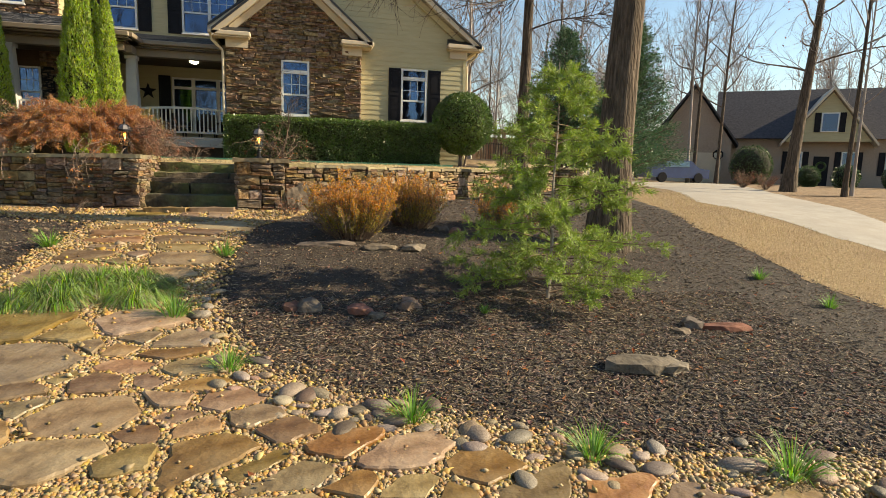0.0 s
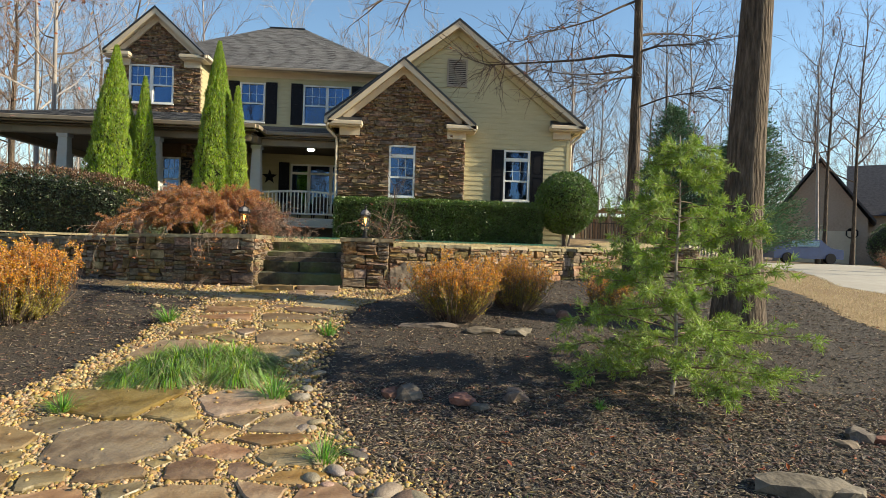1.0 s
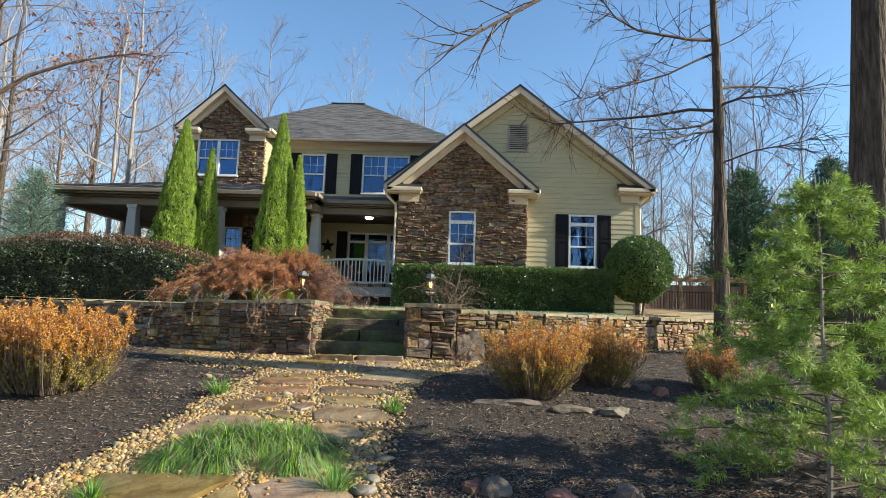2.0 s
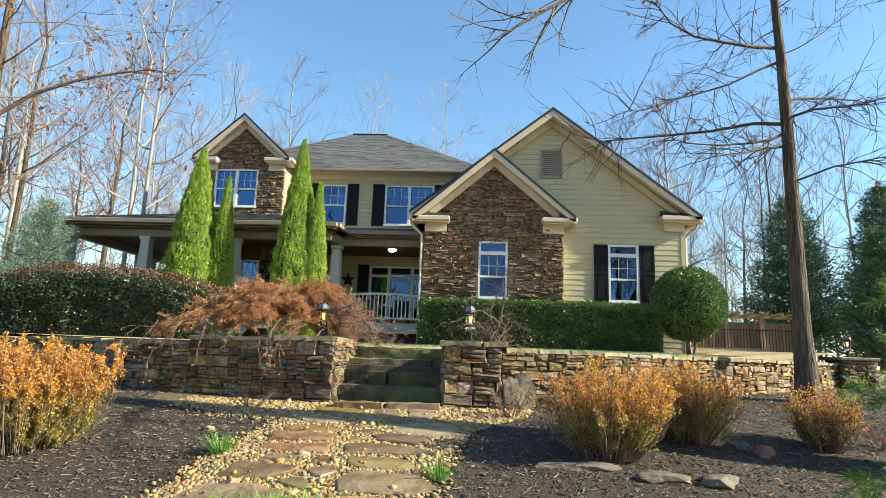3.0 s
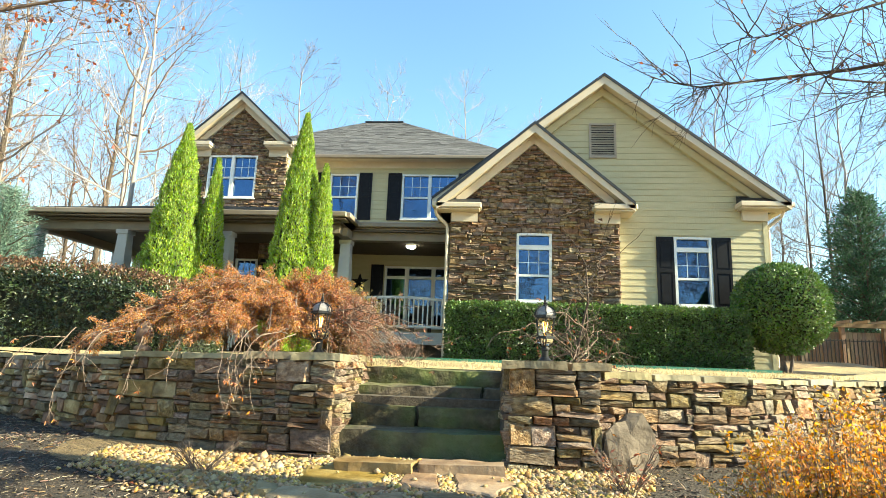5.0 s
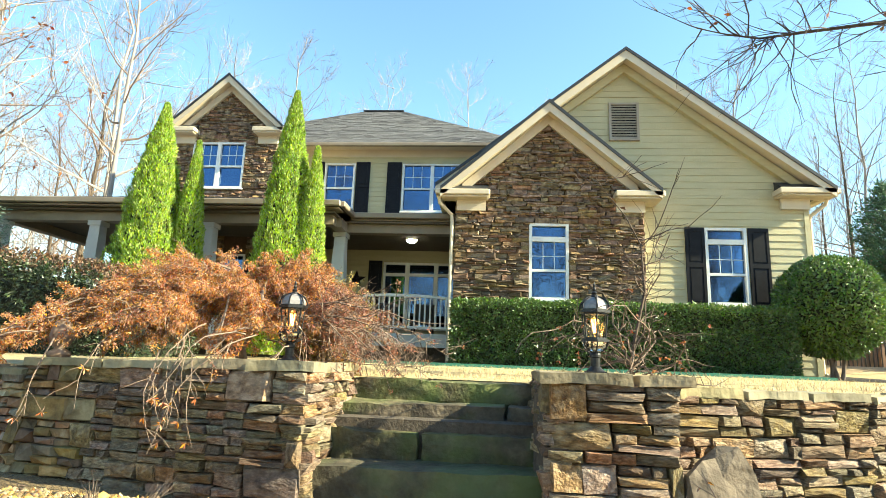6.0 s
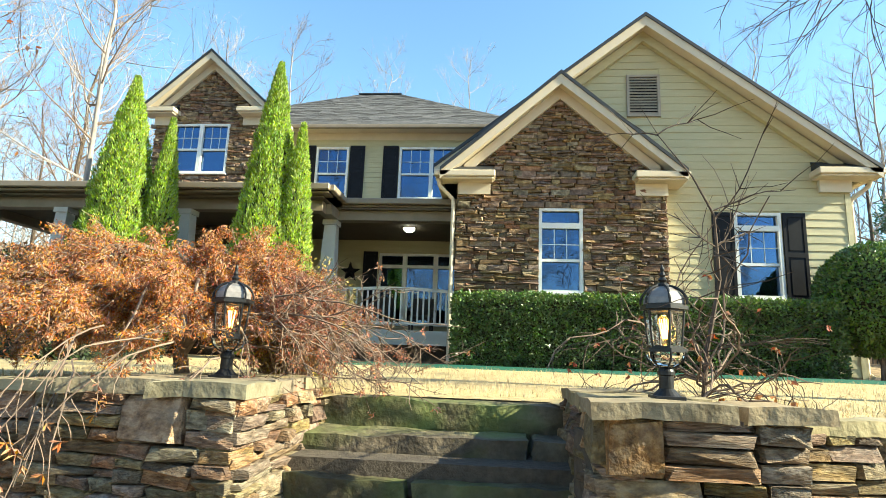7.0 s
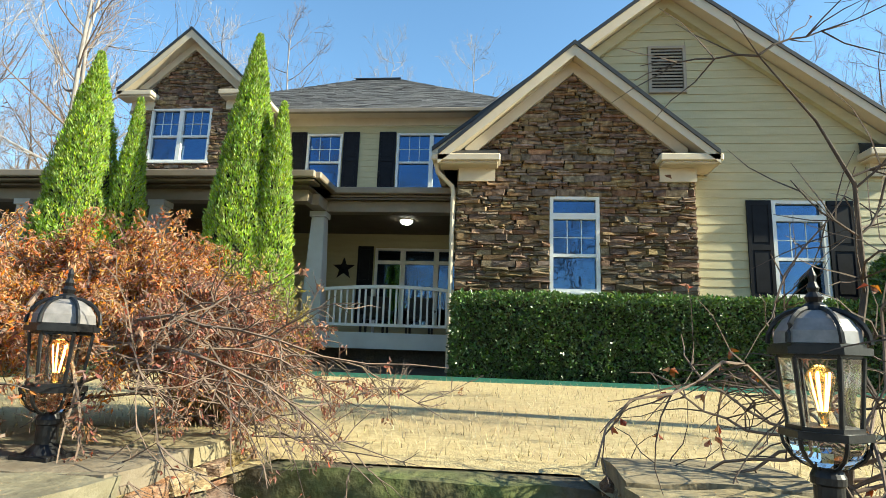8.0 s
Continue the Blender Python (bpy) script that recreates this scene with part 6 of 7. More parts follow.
M_ROCK = material("rough_rock", [(0.07, 0.052, 0.038), (0.18, 0.14, 0.105)], 6, 0.9, per="object", spread=0.3, bump=0.03, bump_scale=9)
M_ROCK_RED = material("red_rock", [(0.13, 0.06, 0.04), (0.25, 0.125, 0.08)], 6, 0.9, per="object", spread=0.3, bump=0.03, bump_scale=9)
for x, y, sx, sy, sz, t_, m_ in ((2.75, 3.75, 0.36, 0.16, 0.13, -0.1, M_ROCK), (3.02, 3.70, 0.2, 0.15, 0.12, 0.2, M_ROCK), (4.0, 4.75, 0.16, 0.11, 0.12, 0.3, M_ROCK), (4.4, 4.65, 0.3, 0.1, 0.09, -0.2, M_ROCK_RED), (3.75, 4.6, 0.1, 0.08, 0.06, 0, M_ROCK),
                             (-0.4, 5.6, 0.16, 0.12, 0.12, 0.2, M_ROCK), (-0.62, 5.65, 0.12, 0.09, 0.09, 0.9, M_ROCK_RED), (0.15, 5.5, 0.17, 0.12, 0.11, -0.3, M_ROCK_RED), (0.75, 5.6, 0.15, 0.13, 0.13, 0.4, M_ROCK), (0.33, 5.35, 0.1, 0.07, 0.07, 0.1, M_ROCK),
                             (-0.1, 7.9, 0.4, 0.12, 0.07, 0.1, M_ROCK), (0.65, 7.7, 0.3, 0.12, 0.08, -0.1, M_ROCK), (1.15, 7.65, 0.2, 0.14, 0.09, 0.2, M_ROCK), (2.1, 8.7, 0.13, 0.1, 0.13, 0.5, M_ROCK_RED), (1.9, 8.9, 0.14, 0.1, 0.1, 0.2, M_ROCK), (2.7, 7.6, 0.2, 0.14, 0.08, 0, M_ROCK),
                             (-3.6, 9.3, 0.1, 0.09, 0.09, 0, M_CAPSTONE), (-4.4, 8.6, 0.07, 0.06, 0.06, 0, M_CAPSTONE)):
    rough_rock((x, y, low_z(x, y) + sz * 0.1), sx, sy, sz, t_, m_, "rough reddish rock half sunk in the mulch" if m_ is M_ROCK_RED else "rough brown-grey rock half sunk in the mulch")
rough_rock((-0.62, 10.3, low_z(-0.62, 10.25) + 0.14), 0.24, 0.11, 0.42, 0.1, M_ROCK, "upright boulder set against the foot of the wall", "boulder")

# ---- stone steps ----
def slab_mesh(bm, x0, x1, y0, y1, z0, z1, rough=0.012, cells=(8, 3, 3)):
    """A hewn block with uneven faces and worn edges."""
    nx, ny, nz = cells
    vs = {}
    for i in range(nx + 1):
        for j in range(ny + 1):
            for k in range(nz + 1):
                if 0 < i < nx and 0 < j < ny and 0 < k < nz:
                    continue
                p = Vector((x0 + (x1 - x0) * i / nx, y0 + (y1 - y0) * j / ny, z0 + (z1 - z0) * k / nz))
                e = sum((i in (0, nx), j in (0, ny), k in (0, nz)))
                c_ = Vector(((x0 + x1) / 2, (y0 + y1) / 2, (z0 + z1) / 2))
                w = rough * (1.6 if e > 1 else 1.0)
                p += Vector((noise.noise(p * 6.1), noise.noise(p * 5.7 + Vector((9, 0, 0))), noise.noise(p * 6.3 + Vector((0, 9, 0))))) * w * 1.5
                if e > 1:
                    p += (c_ - p).normalized() * rough * 1.3
                vs[i, j, k] = bm.verts.new(p)

    def q(a, b, c_, d):
        bm.faces.new((vs[a], vs[b], vs[c_], vs[d]))
    for i in range(nx):
        for j in range(ny):
            q((i, j, 0), (i, j + 1, 0), (i + 1, j + 1, 0), (i + 1, j, 0))
            q((i, j, nz), (i + 1, j, nz), (i + 1, j + 1, nz), (i, j + 1, nz))
        for k in range(nz):
            q((i, 0, k), (i + 1, 0, k), (i + 1, 0, k + 1), (i, 0, k + 1))
            q((i, ny, k), (i, ny, k + 1), (i + 1, ny, k + 1), (i + 1, ny, k))
    for j in range(ny):
        for k in range(nz):
            q((0, j, k), (0, j, k + 1), (0, j + 1, k + 1), (0, j + 1, k))
            q((nx, j, k), (nx, j + 1, k), (nx, j + 1, k + 1), (nx, j, k + 1))


stairs = thing("stone_steps", (-2.5, 10.8, 1.2), "four mossy rough-cut stone steps between the piers", "steps")
for k, (y, z0, z1, joint) in enumerate(((10.42, 1.12, 1.46, -1.9), (10.80, 1.40, 1.67, -2.62), (11.15, 1.6, 1.86, -1.95), (11.5, 1.78, 2.045, -2.9))):
    for a, b_ in ((STEP_X0 - 0.02, joint - 0.006), (joint + 0.006, STEP_X1 + 0.02)) if k in (1, 2) else ((STEP_X0 - 0.02, STEP_X1 + 0.02),):
        bm = bmesh.new()
        slab_mesh(bm, a, b_, y, y + 0.62, z0, z1, 0.014, (7, 4, 3))
        part("step_slab", bm, M_STEP, stairs)
part("fill", boxes((STEP_X0, STEP_X1, 10.9, 11.9, 1.0, 1.75)), M_WALLCORE, stairs)

# ---- fieldstones of the garden wall ----
def stone_unit(rr):
    """A block about 1 x 1 x 1 with a bulging, uneven face towards -y."""
    bm = bmesh.new()
    j = lambda s: rr.uniform(-s, s)
    out = [(-0.5, -0.5), (0.5, -0.5), (0.5, 0.5), (-0.5, 0.5)]
    back = [bm.verts.new((x * 0.96, 0.5, z * 0.96)) for x, z in out]
    mid = [bm.verts.new((x * (0.97 + j(0.07)), -0.3 + j(0.14), z * (0.99 + j(0.07)))) for x, z in out]
    fr = [bm.verts.new((x * (0.9 + j(0.1)), -0.45 + j(0.13), z * (0.86 + j(0.12)))) for x, z in out]
    cn = bm.verts.new((j(0.22), -0.5 + j(0.1), j(0.2)))
    for a, b_ in ((back, mid), (mid, fr)):
        for k in range(4):
            n_ = (k + 1) % 4
            bm.faces.new((a[n_], a[k], b_[k], b_[n_]))
    for k in range(4):
        bm.faces.new((fr[(k + 1) % 4], fr[k], cn))
    bm.faces.new(back)
    bmesh.ops.recalc_face_normals(bm, faces=bm.faces)
    return bm


rs = random.Random(11)
UNITS = [mesh_of("stone", stone_unit(rs), M_WALLSTONE) for _ in range(24)]
LEDGE = [mesh_of("ledge_stone", stone_unit(rs), M_HSTONE) for _ in range(20)]


def courses(length, height, lo, hi, wlo, whi, rr):
    """A random rubble face: panels of bands of blocks, each block one big stone or a stack of thin ones: (start, end, bottom, top)."""
    out = []
    s = 0.0
    while s < length - 1e-6:
        pan = min(rr.uniform(0.55, 1.1), length - s)
        if length - s - pan < 0.3:
            pan = length - s
        z = 0.0
        while z < height - 1e-6:
            h = min(rr.uniform(lo * 1.6, hi * 1.5), height - z)
            if height - z - h < lo * 1.3:
                h = height - z
            x = s
            while x < s + pan - 1e-6:
                w = min(rr.uniform(wlo, whi) * 1.25, s + pan - x)
                if s + pan - x - w < wlo * 0.6:
                    w = s + pan - x
                k = rr.random()
                n = max(1, round(h / rr.uniform(lo, lo * 2.0))) if k > 0.3 else 1
                cuts = sorted([0.0, 1.0] + [(i + rr.uniform(-0.25, 0.25)) / n for i in range(1, n)])
                for c0, c1 in zip(cuts, cuts[1:]):
                    if w > wlo * 1.9 and (c1 - c0) * h < w * 0.45 and rr.random() < 0.45:
                        m_ = x + w * rr.uniform(0.3, 0.7)
                        out += [(x, m_, z + h * c0, z + h * c1), (m_, x + w, z + h * c0, z + h * c1)]
                    else:
                        out.append((x, x + w, z + h * c0, z + h * c1))
                x += w
            z += h
        s += pan
    return out


def thin_courses(length, height, lo, hi, wlo, whi, rr):
    """Thin ledges in short, broken rows: (start, end, bottom, top)."""
    out, z = [], 0.0
    while z < height - 1e-6:
        h = min(rr.uniform(lo, hi) * rr.choice((0.75, 1, 1, 1.3)), height - z)
        if height - z - h < lo * 0.7:
            h = height - z
        x = 0.0
        while x < length - 1e-6:
            w = min(rr.uniform(wlo, whi), length - x)
            if length - x - w < wlo * 0.5:
                w = length - x
            if h > lo * 1.35 and rr.random() < 0.5:
                m_ = h * rr.uniform(0.38, 0.62)
                c_ = x + w * rr.uniform(0.3, 0.7)
                if rr.random() < 0.5:
                    out += [(x, c_, z, z + m_), (c_, x + w, z, z + m_), (x, x + w, z + m_, z + h)]
                else:
                    out += [(x, x + w, z, z + m_), (x, c_, z + m_, z + h), (c_, x + w, z + m_, z + h)]
            else:
                out.append((x, x + w, z, z + h))
            x += w
        z += h
    return out


rest_v, rest_f = [], []


def lay_face(p0, p1, z0, z1, spec, parent, units, keep, gap=0.006, depth=0.2, proud=0.06, name="stone", clip=None, layer=courses, wild=0.045, yaw=0.16):
    """Lays stones on the face that runs from p0 to p1; its outside is on the right hand of that way."""
    p0, p1 = Vector((*p0, 0)), Vector((*p1, 0))
    d = (p1 - p0)
    ln = d.length
    d.normalize()
    ang = math.atan2(d.y, d.x)
    base = base_of(parent)
    for a, b_, lo, hi in layer(ln, z1 - z0, *spec, rs):
        if clip and not clip(a, b_, z0 + lo, z0 + hi):
            continue
        mid = p0 + d * ((a + b_) / 2)
        out_ = Vector((d.y, -d.x, 0)) * (proud * rs.uniform(0.3, 1.0) - depth / 2)
        m = Matrix.Translation(mid + out_ + Vector((0, 0, z0 + (lo + hi) / 2))) @ Matrix.Rotation(ang, 4, "Z") @ Matrix.Rotation(rs.uniform(-yaw, yaw) * min(1.0, 0.25 / (b_ - a)), 4, "Z") @ Matrix.Rotation(rs.uniform(-wild, wild), 4, "Y") @ Matrix.Diagonal(((b_ - a - gap) * rs.uniform(0.98, 1.03), depth, (hi - lo - gap * 0.8) * rs.uniform(0.96, 1.05), 1))
        me = rs.choice(units)
        if keep(mid.x, z0 + lo):
            ob = new(name, me)
            ob.parent = parent
            ob.matrix_basis = Matrix.Translation(-base) @ m
        else:
            k = len(rest_v)
            rest_v.extend((m @ v.co) - base for v in me.vertices)
            rest_f.extend(tuple(k + i for i in p.vertices) for p in me.polygons)


def flush_rest(name, mat, parent):
    if rest_v:
        me = bpy.data.meshes.new(name)
        me.from_pydata([tuple(v) for v in rest_v], [], list(rest_f))
        me.materials.append(mat)
        ob = new(name, me)
        ob.parent = parent
        tagged(ob, kind="stuff")
        rest_v.clear()
        rest_f.clear()


SPEC = (0.045, 0.16, 0.13, 0.36)
near = lambda x, z: -5.2 < x < 2.4
WT = 2.04
lay_face((-5.8, 10.68), (-4.25, 10.44), 1.08, WT + 0.05, SPEC, wall, UNITS, near)
lay_face((-4.3, 10.37), (-3.34, 10.23), 1.08, 2.10, SPEC, wall, UNITS, near)
lay_face((-3.34, 10.22), (-3.34, 11.75), 1.08, 2.10, SPEC, wall, UNITS, near)
lay_face((-1.70, 11.6), (-1.70, 10.22), 1.08, 2.10, SPEC, wall, UNITS, near)
lay_face((-1.70, 10.22), (-0.85, 10.24), 1.08, 2.10, SPEC, wall, UNITS, near)
lay_face((-0.85, 10.5), (0.74, 10.95), 1.08, WT, SPEC, wall, UNITS, near)
lay_face((0.74, 10.95), (2.17, 12.1), 1.12, WT, SPEC, wall, UNITS, near)
lay_face((2.17, 12.1), (4.2, 13.75), 1.15, WT, SPEC, wall, UNITS, near)
lay_face((4.2, 13.75), (7.5, 16.3), 1.2, WT, SPEC, wall, UNITS, near)
lay_face((-10.2, 12.9), (-5.8, 10.68), 1.08, WT - 0.06, SPEC, wall, UNITS, near)
lay_face((-17.0, 17.2), (-10.2, 12.9), 1.2, WT - 0.06, SPEC, wall, UNITS, near)
flush_rest("stones_beyond", material("fieldstone_joined", [(0.062, 0.035, 0.015), (0.2, 0.122, 0.053), (0.39, 0.275, 0.146)], 4.0, 0.85, per="island", spread=0.45, bump=0.022, bump_scale=11), wall)
part("pier_core", boxes((-4.2, -3.44, 10.46, 11.75, 1.0, 2.1)), M_WALLCORE, wall)
part("pier_core", boxes((-1.6, -0.9, 10.34, 11.6, 1.0, 2.1)), M_WALLCORE, wall)
lay_face((FP[0] - 0.38, FP[1] - 0.38), (FP[0] + 0.38, FP[1] - 0.38), 1.3, 2.15, SPEC, far_pier, UNITS, lambda x, z: True)
lay_face((FP[0] + 0.38, FP[1] - 0.38), (FP[0] + 0.38, FP[1] + 0.38), 1.3, 2.15, SPEC, far_pier, UNITS, lambda x, z: True)

# caps
def cap(x, y, ln, dp, z, th, ang):
    bm = bmesh.new()
    slab_mesh(bm, -ln / 2, ln / 2, -dp / 2, dp / 2, 0, th, 0.008, (6, 3, 1))
    bmesh.ops.transform(bm, matrix=Matrix.Translation((x, y, z)) @ Matrix.Rotation(ang, 4, "Z"), verts=bm.verts)
    part("cap_stone", bm, M_CAPSTONE, wall)


for (x0, y0), (x1, y1), z in (((-5.8, 10.66), (-4.3, 10.44), 2.07), ((-0.8, 10.52), (0.74, 10.95), 2.02), ((0.74, 10.95), (2.17, 12.1), 2.02), ((2.17, 12.1), (7.4, 16.2), 2.02), ((-16.5, 16.9), (-10.2, 12.9), 1.96), ((-10.2, 12.9), (-5.8, 10.68), 1.97)):
    d = Vector((x1 - x0, y1 - y0, 0))
    n_ = max(1, round(d.length / 0.62))
    for k in range(n_):
        p = Vector((x0, y0, 0)) + d * ((k + 0.5) / n_) + Vector((-d.y, d.x, 0)).normalized() * 0.15
        cap(p.x, p.y, d.length / n_ - 0.015, 0.42, z + rs.uniform(-0.01, 0.012), rs.uniform(0.05, 0.075), math.atan2(d.y, d.x))
for x, y, a, b_ in ((-1.45, 10.34, 0.62, 0.4), (-0.95, 10.42, 0.36, 0.52), (-1.42, 10.78, 0.66, 0.42), (-1.4, 11.3, 0.66, 0.55), (-4.05, 10.5, 0.55, 0.4), (-3.56, 10.46, 0.5, 0.5), (-3.82, 10.9, 0.98, 0.52), (-3.78, 11.46, 0.9, 0.55)):
    cap(x, y, a, b_, 2.09 + rs.uniform(0, 0.004), 0.075, rs.uniform(-0.04, 0.04))

# ---- ledgestones on the house ----
ST = (0.045, 0.105, 0.14, 0.5)
in_open = lambda o, p0x: (lambda a, b_, lo, hi: not (p0x + b_ > o[0] - 0.03 and p0x + a < o[1] + 0.03 and hi > o[2] - 0.06 and lo < o[3] + 0.02))


def stone_clip(o, p0x, apex, slope, x_lo, x_hi):
    g_ = in_open(o, p0x)

    def f(a, b_, lo, hi):
        m_ = p0x + (a + b_) / 2
        far_x = max(abs(p0x + a - apex[0]), abs(p0x + b_ - apex[0]))
        return g_(a, b_, lo, hi) and lo < apex[1] - 0.22 - slope * (abs(m_ - apex[0]))
    return f


parent_wall = [o for o in house.children if o.name.startswith("stone_gable_wall")][0]
# rows are laid beside, above and below the window, so that stones end at its frame
for a, b_, lo, hi in ((-3.05, SWIN[0] - 0.01, SWIN[2], SWIN[3]), (SWIN[1] + 0.01, 1.38, SWIN[2], SWIN[3]), (-3.05, 1.38, 3.3, SWIN[2] - 0.05), (-3.05, 1.38, SWIN[3], 8.2)):
    lay_face((a, Y_ST), (b_, Y_ST), lo, hi, ST, parent_wall, LEDGE, lambda x, z: 3.7 < z < 5.2, 0.003, 0.16, 0.09, "ledge_stone", stone_clip((50, 51, 0, 1), a, S_APEX, S_SLOPE, a, b_), thin_courses, 0.012, 0.4)
lay_face((1.38, Y_ST), (1.38, Y_SD + 0.02), 3.3, 5.85, ST, parent_wall, LEDGE, lambda x, z: False, 0.004, 0.1, 0.02, "ledge_stone", None, thin_courses, 0.005)
flush_rest("ledge_stones_beyond", M_HSTONE_FAR, parent_wall)
bay = [o for o in house.children if o.name.startswith("bay_wall")][0]
for a, b_, lo, hi in ((-12.45, UWIN[0] - 0.01, UWIN[2], UWIN[3]), (UWIN[1] + 0.01, -9.06, UWIN[2], UWIN[3]), (-12.45, -9.06, 7.0, UWIN[2] - 0.05), (-12.45, -9.06, UWIN[3], 11.0), (-12.45, LWIN[0], 2.9, 5.9), (LWIN[1], -9.06, 2.9, 5.9)):
    lay_face((a, Y_BAY), (b_, Y_BAY), lo, hi, ST, bay, LEDGE, lambda x, z: False, 0.004, 0.14, 0.07, "ledge_stone", stone_clip((50, 51, 0, 1), a, L_APEX, L_SLOPE, a, b_), thin_courses, 0.012, 0.4)
flush_rest("ledge_stones_beyond", M_HSTONE_FAR, bay)
part("corner_trim", boxes((1.36, 1.40, Y_ST + 0.03, Y_SD, 1.9, 5.85)), M_TRIM, house)
part("key_stone", boxes((-1.02, -0.55, Y_ST - 0.035, Y_ST + 0.05, 6.5, 6.72), bevel=0.015), M_HSTONE, house)

# ---- clapboards ----
def boards(x0, x1, z0, z1, y, parent, top, openings=(), step=0.17):
    z = z0
    while z < z1:
        spans = [(x0, x1)]
        for o in openings:
            if z + step > o[2] and z < o[3]:
                spans = [s for a, b_ in spans for s in ((a, min(b_, o[0])), (max(a, o[1]), b_)) if s[1] - s[0] > 0.02]
        for a, b_ in spans:
            za = z + step
            if top:
                lim = top(za)
                a, b_ = max(a, lim[0]), min(b_, lim[1])
            if b_ - a < 0.05:
                continue
            bm = bmesh.new()
            prism(bm, [(y + 0.02, z), (y - 0.012, z), (y + 0.004, z + step + 0.012), (y + 0.02, z + step + 0.012)], a, b_, "x")
            part("clapboard", bm, M_SIDING, parent)
        z += step


ww = [o for o in house.children if o.name.startswith("wing_wall")][0]
mw = [o for o in house.children if o.name.startswith("main_wall")][0]
boards(1.40, 5.12, 2.25, 6.4, Y_SD, ww, None, [(RWIN[0], RWIN[1], RWIN[2] - 0.05, RWIN[3])])
boards(-2.8, 5.12, 6.4, 9.8, Y_SD, ww, lambda z: (R_APEX[0] - (R_APEX[1] - 0.2 - z) / R_SLOPE, R_APEX[0] + (R_APEX[1] - 0.2 - z) / R_SLOPE), [(0.69, 1.42, 7.79, 8.79)])
part("corner_board", boxes((5.12, 5.235, Y_SD - 0.02, Y_SD + 0.02, 2.1, 6.35)), M_SIDING, house)
boards(-9.06, -1.0, 7.05, 9.2, Y_MAIN, mw, None, [(o[0], o[1], o[2] - 0.05, o[3]) for o in MWIN])
boards(-9.06, -3.06, 2.95, 5.86, Y_MAIN, mw, None, [(PWIN[0], PWIN[1], 2.95, PWIN[3])])
bsw = [o for o in house.children if o.name.startswith("bay_side_wall")][0]
for k in range(13):
    z = 7.05 + k * 0.17
    bm = bmesh.new()
    prism(bm, [(-9.1, z), (-9.068, z), (-9.084, z + 0.182), (-9.1, z + 0.182)], Y_BAY + 0.02, Y_MAIN)
    part("clapboard", bm, M_SIDING, bsw)

# ---- shingle courses ----
def shingle_slope(parent, p_lo0, p_lo1, p_hi0, p_hi1, step=0.15, width=0.32, drop=0.006):
    """Courses of shingles between the eave line and the ridge line."""
    lo0, lo1, hi0, hi1 = map(Vector, (p_lo0, p_lo1, p_hi0, p_hi1))
    run = ((hi0 + hi1) / 2 - (lo0 + lo1) / 2)
    n_ = max(2, int(run.length / step))
    nr = (lo1 - lo0).cross(run).normalized()
    if nr.z < 0:
        nr = -nr
    v, f = [], []
    base = base_of(parent)
    for i in range(n_):
        a0, a1 = lo0.lerp(hi0, i / n_), lo1.lerp(hi1, i / n_)
        b0, b1 = lo0.lerp(hi0, min(1.0, (i + 1.15) / n_)), lo1.lerp(hi1, min(1.0, (i + 1.15) / n_))
        m_ = max(1, int((a1 - a0).length / width))
        sh = rs.random() * 0.8
        for k in range(m_ + 1):
            s0, s1 = max(0, (k - sh) / m_), min(1, (k + 1 - sh) / m_)
            if s1 - s0 < 0.1 / m_:
                continue
            t0 = nr * (0.016 + drop * rs.uniform(-1, 1.2))
            q = [a0.lerp(a1, s0 + 0.004 / m_) + t0, a0.lerp(a1, s1 - 0.004 / m_) + t0, b0.lerp(b1, s1) + nr * 0.004, b0.lerp(b1, s0) + nr * 0.004, a0.lerp(a1, s0 + 0.004 / m_), a0.lerp(a1, s1 - 0.004 / m_)]
            c_ = len(v)
            v += [tuple(p - base) for p in q]
            f += [(c_, c_ + 1, c_ + 2, c_ + 3), (c_ + 4, c_ + 5, c_ + 1, c_)]
    me = bpy.data.meshes.new("shingles")
    me.from_pydata(v, [], f)
    me.materials.append(M_SHINGLE_J)
    ob = new("shingles", me)
    ob.parent = parent
    tagged(ob, kind="stuff")


h_ = hip
shingle_slope(main_roof, (h_["x0"], h_["y0"], E0), (h_["x1"], h_["y0"], E0), (h_["rx0"], h_["ry"], ZR), (h_["rx1"], h_["ry"], ZR))
shingle_slope(main_roof, (h_["x1"], h_["y0"], E0), (h_["x1"], h_["y1"], E0), (h_["rx1"], h_["ry"], ZR), (h_["rx1"], h_["ry"], ZR))
part("ridge_cap", boxes((h_["rx0"], h_["rx1"], h_["ry"] - 0.1, h_["ry"] + 0.1, ZR - 0.01, ZR + 0.04)), M_DRIPEDGE, main_roof)
shingle_slope(proof, (-16.4, 19.8, 6.125), (-6.0, 19.8, 6.125), (-12.7, 23.0, 7.1), (-9.0, 23.0, 7.1))
shingle_slope(proof, (-6.0, 21.0, 6.125), (-3.06, 21.0, 6.125), (-9.0, 24.8, 7.05), (-3.06, 24.8, 7.05))
shingle_slope(r2, (S_APEX[0] + 2.56, Y_ST - 0.4, S_APEX[1] - 2.56 * S_SLOPE + 0.055), (S_APEX[0] + 2.56, 24, S_APEX[1] - 2.56 * S_SLOPE + 0.055), (S_APEX[0], Y_ST - 0.4, S_APEX[1] + 0.055), (S_APEX[0], 24, S_APEX[1] + 0.055))
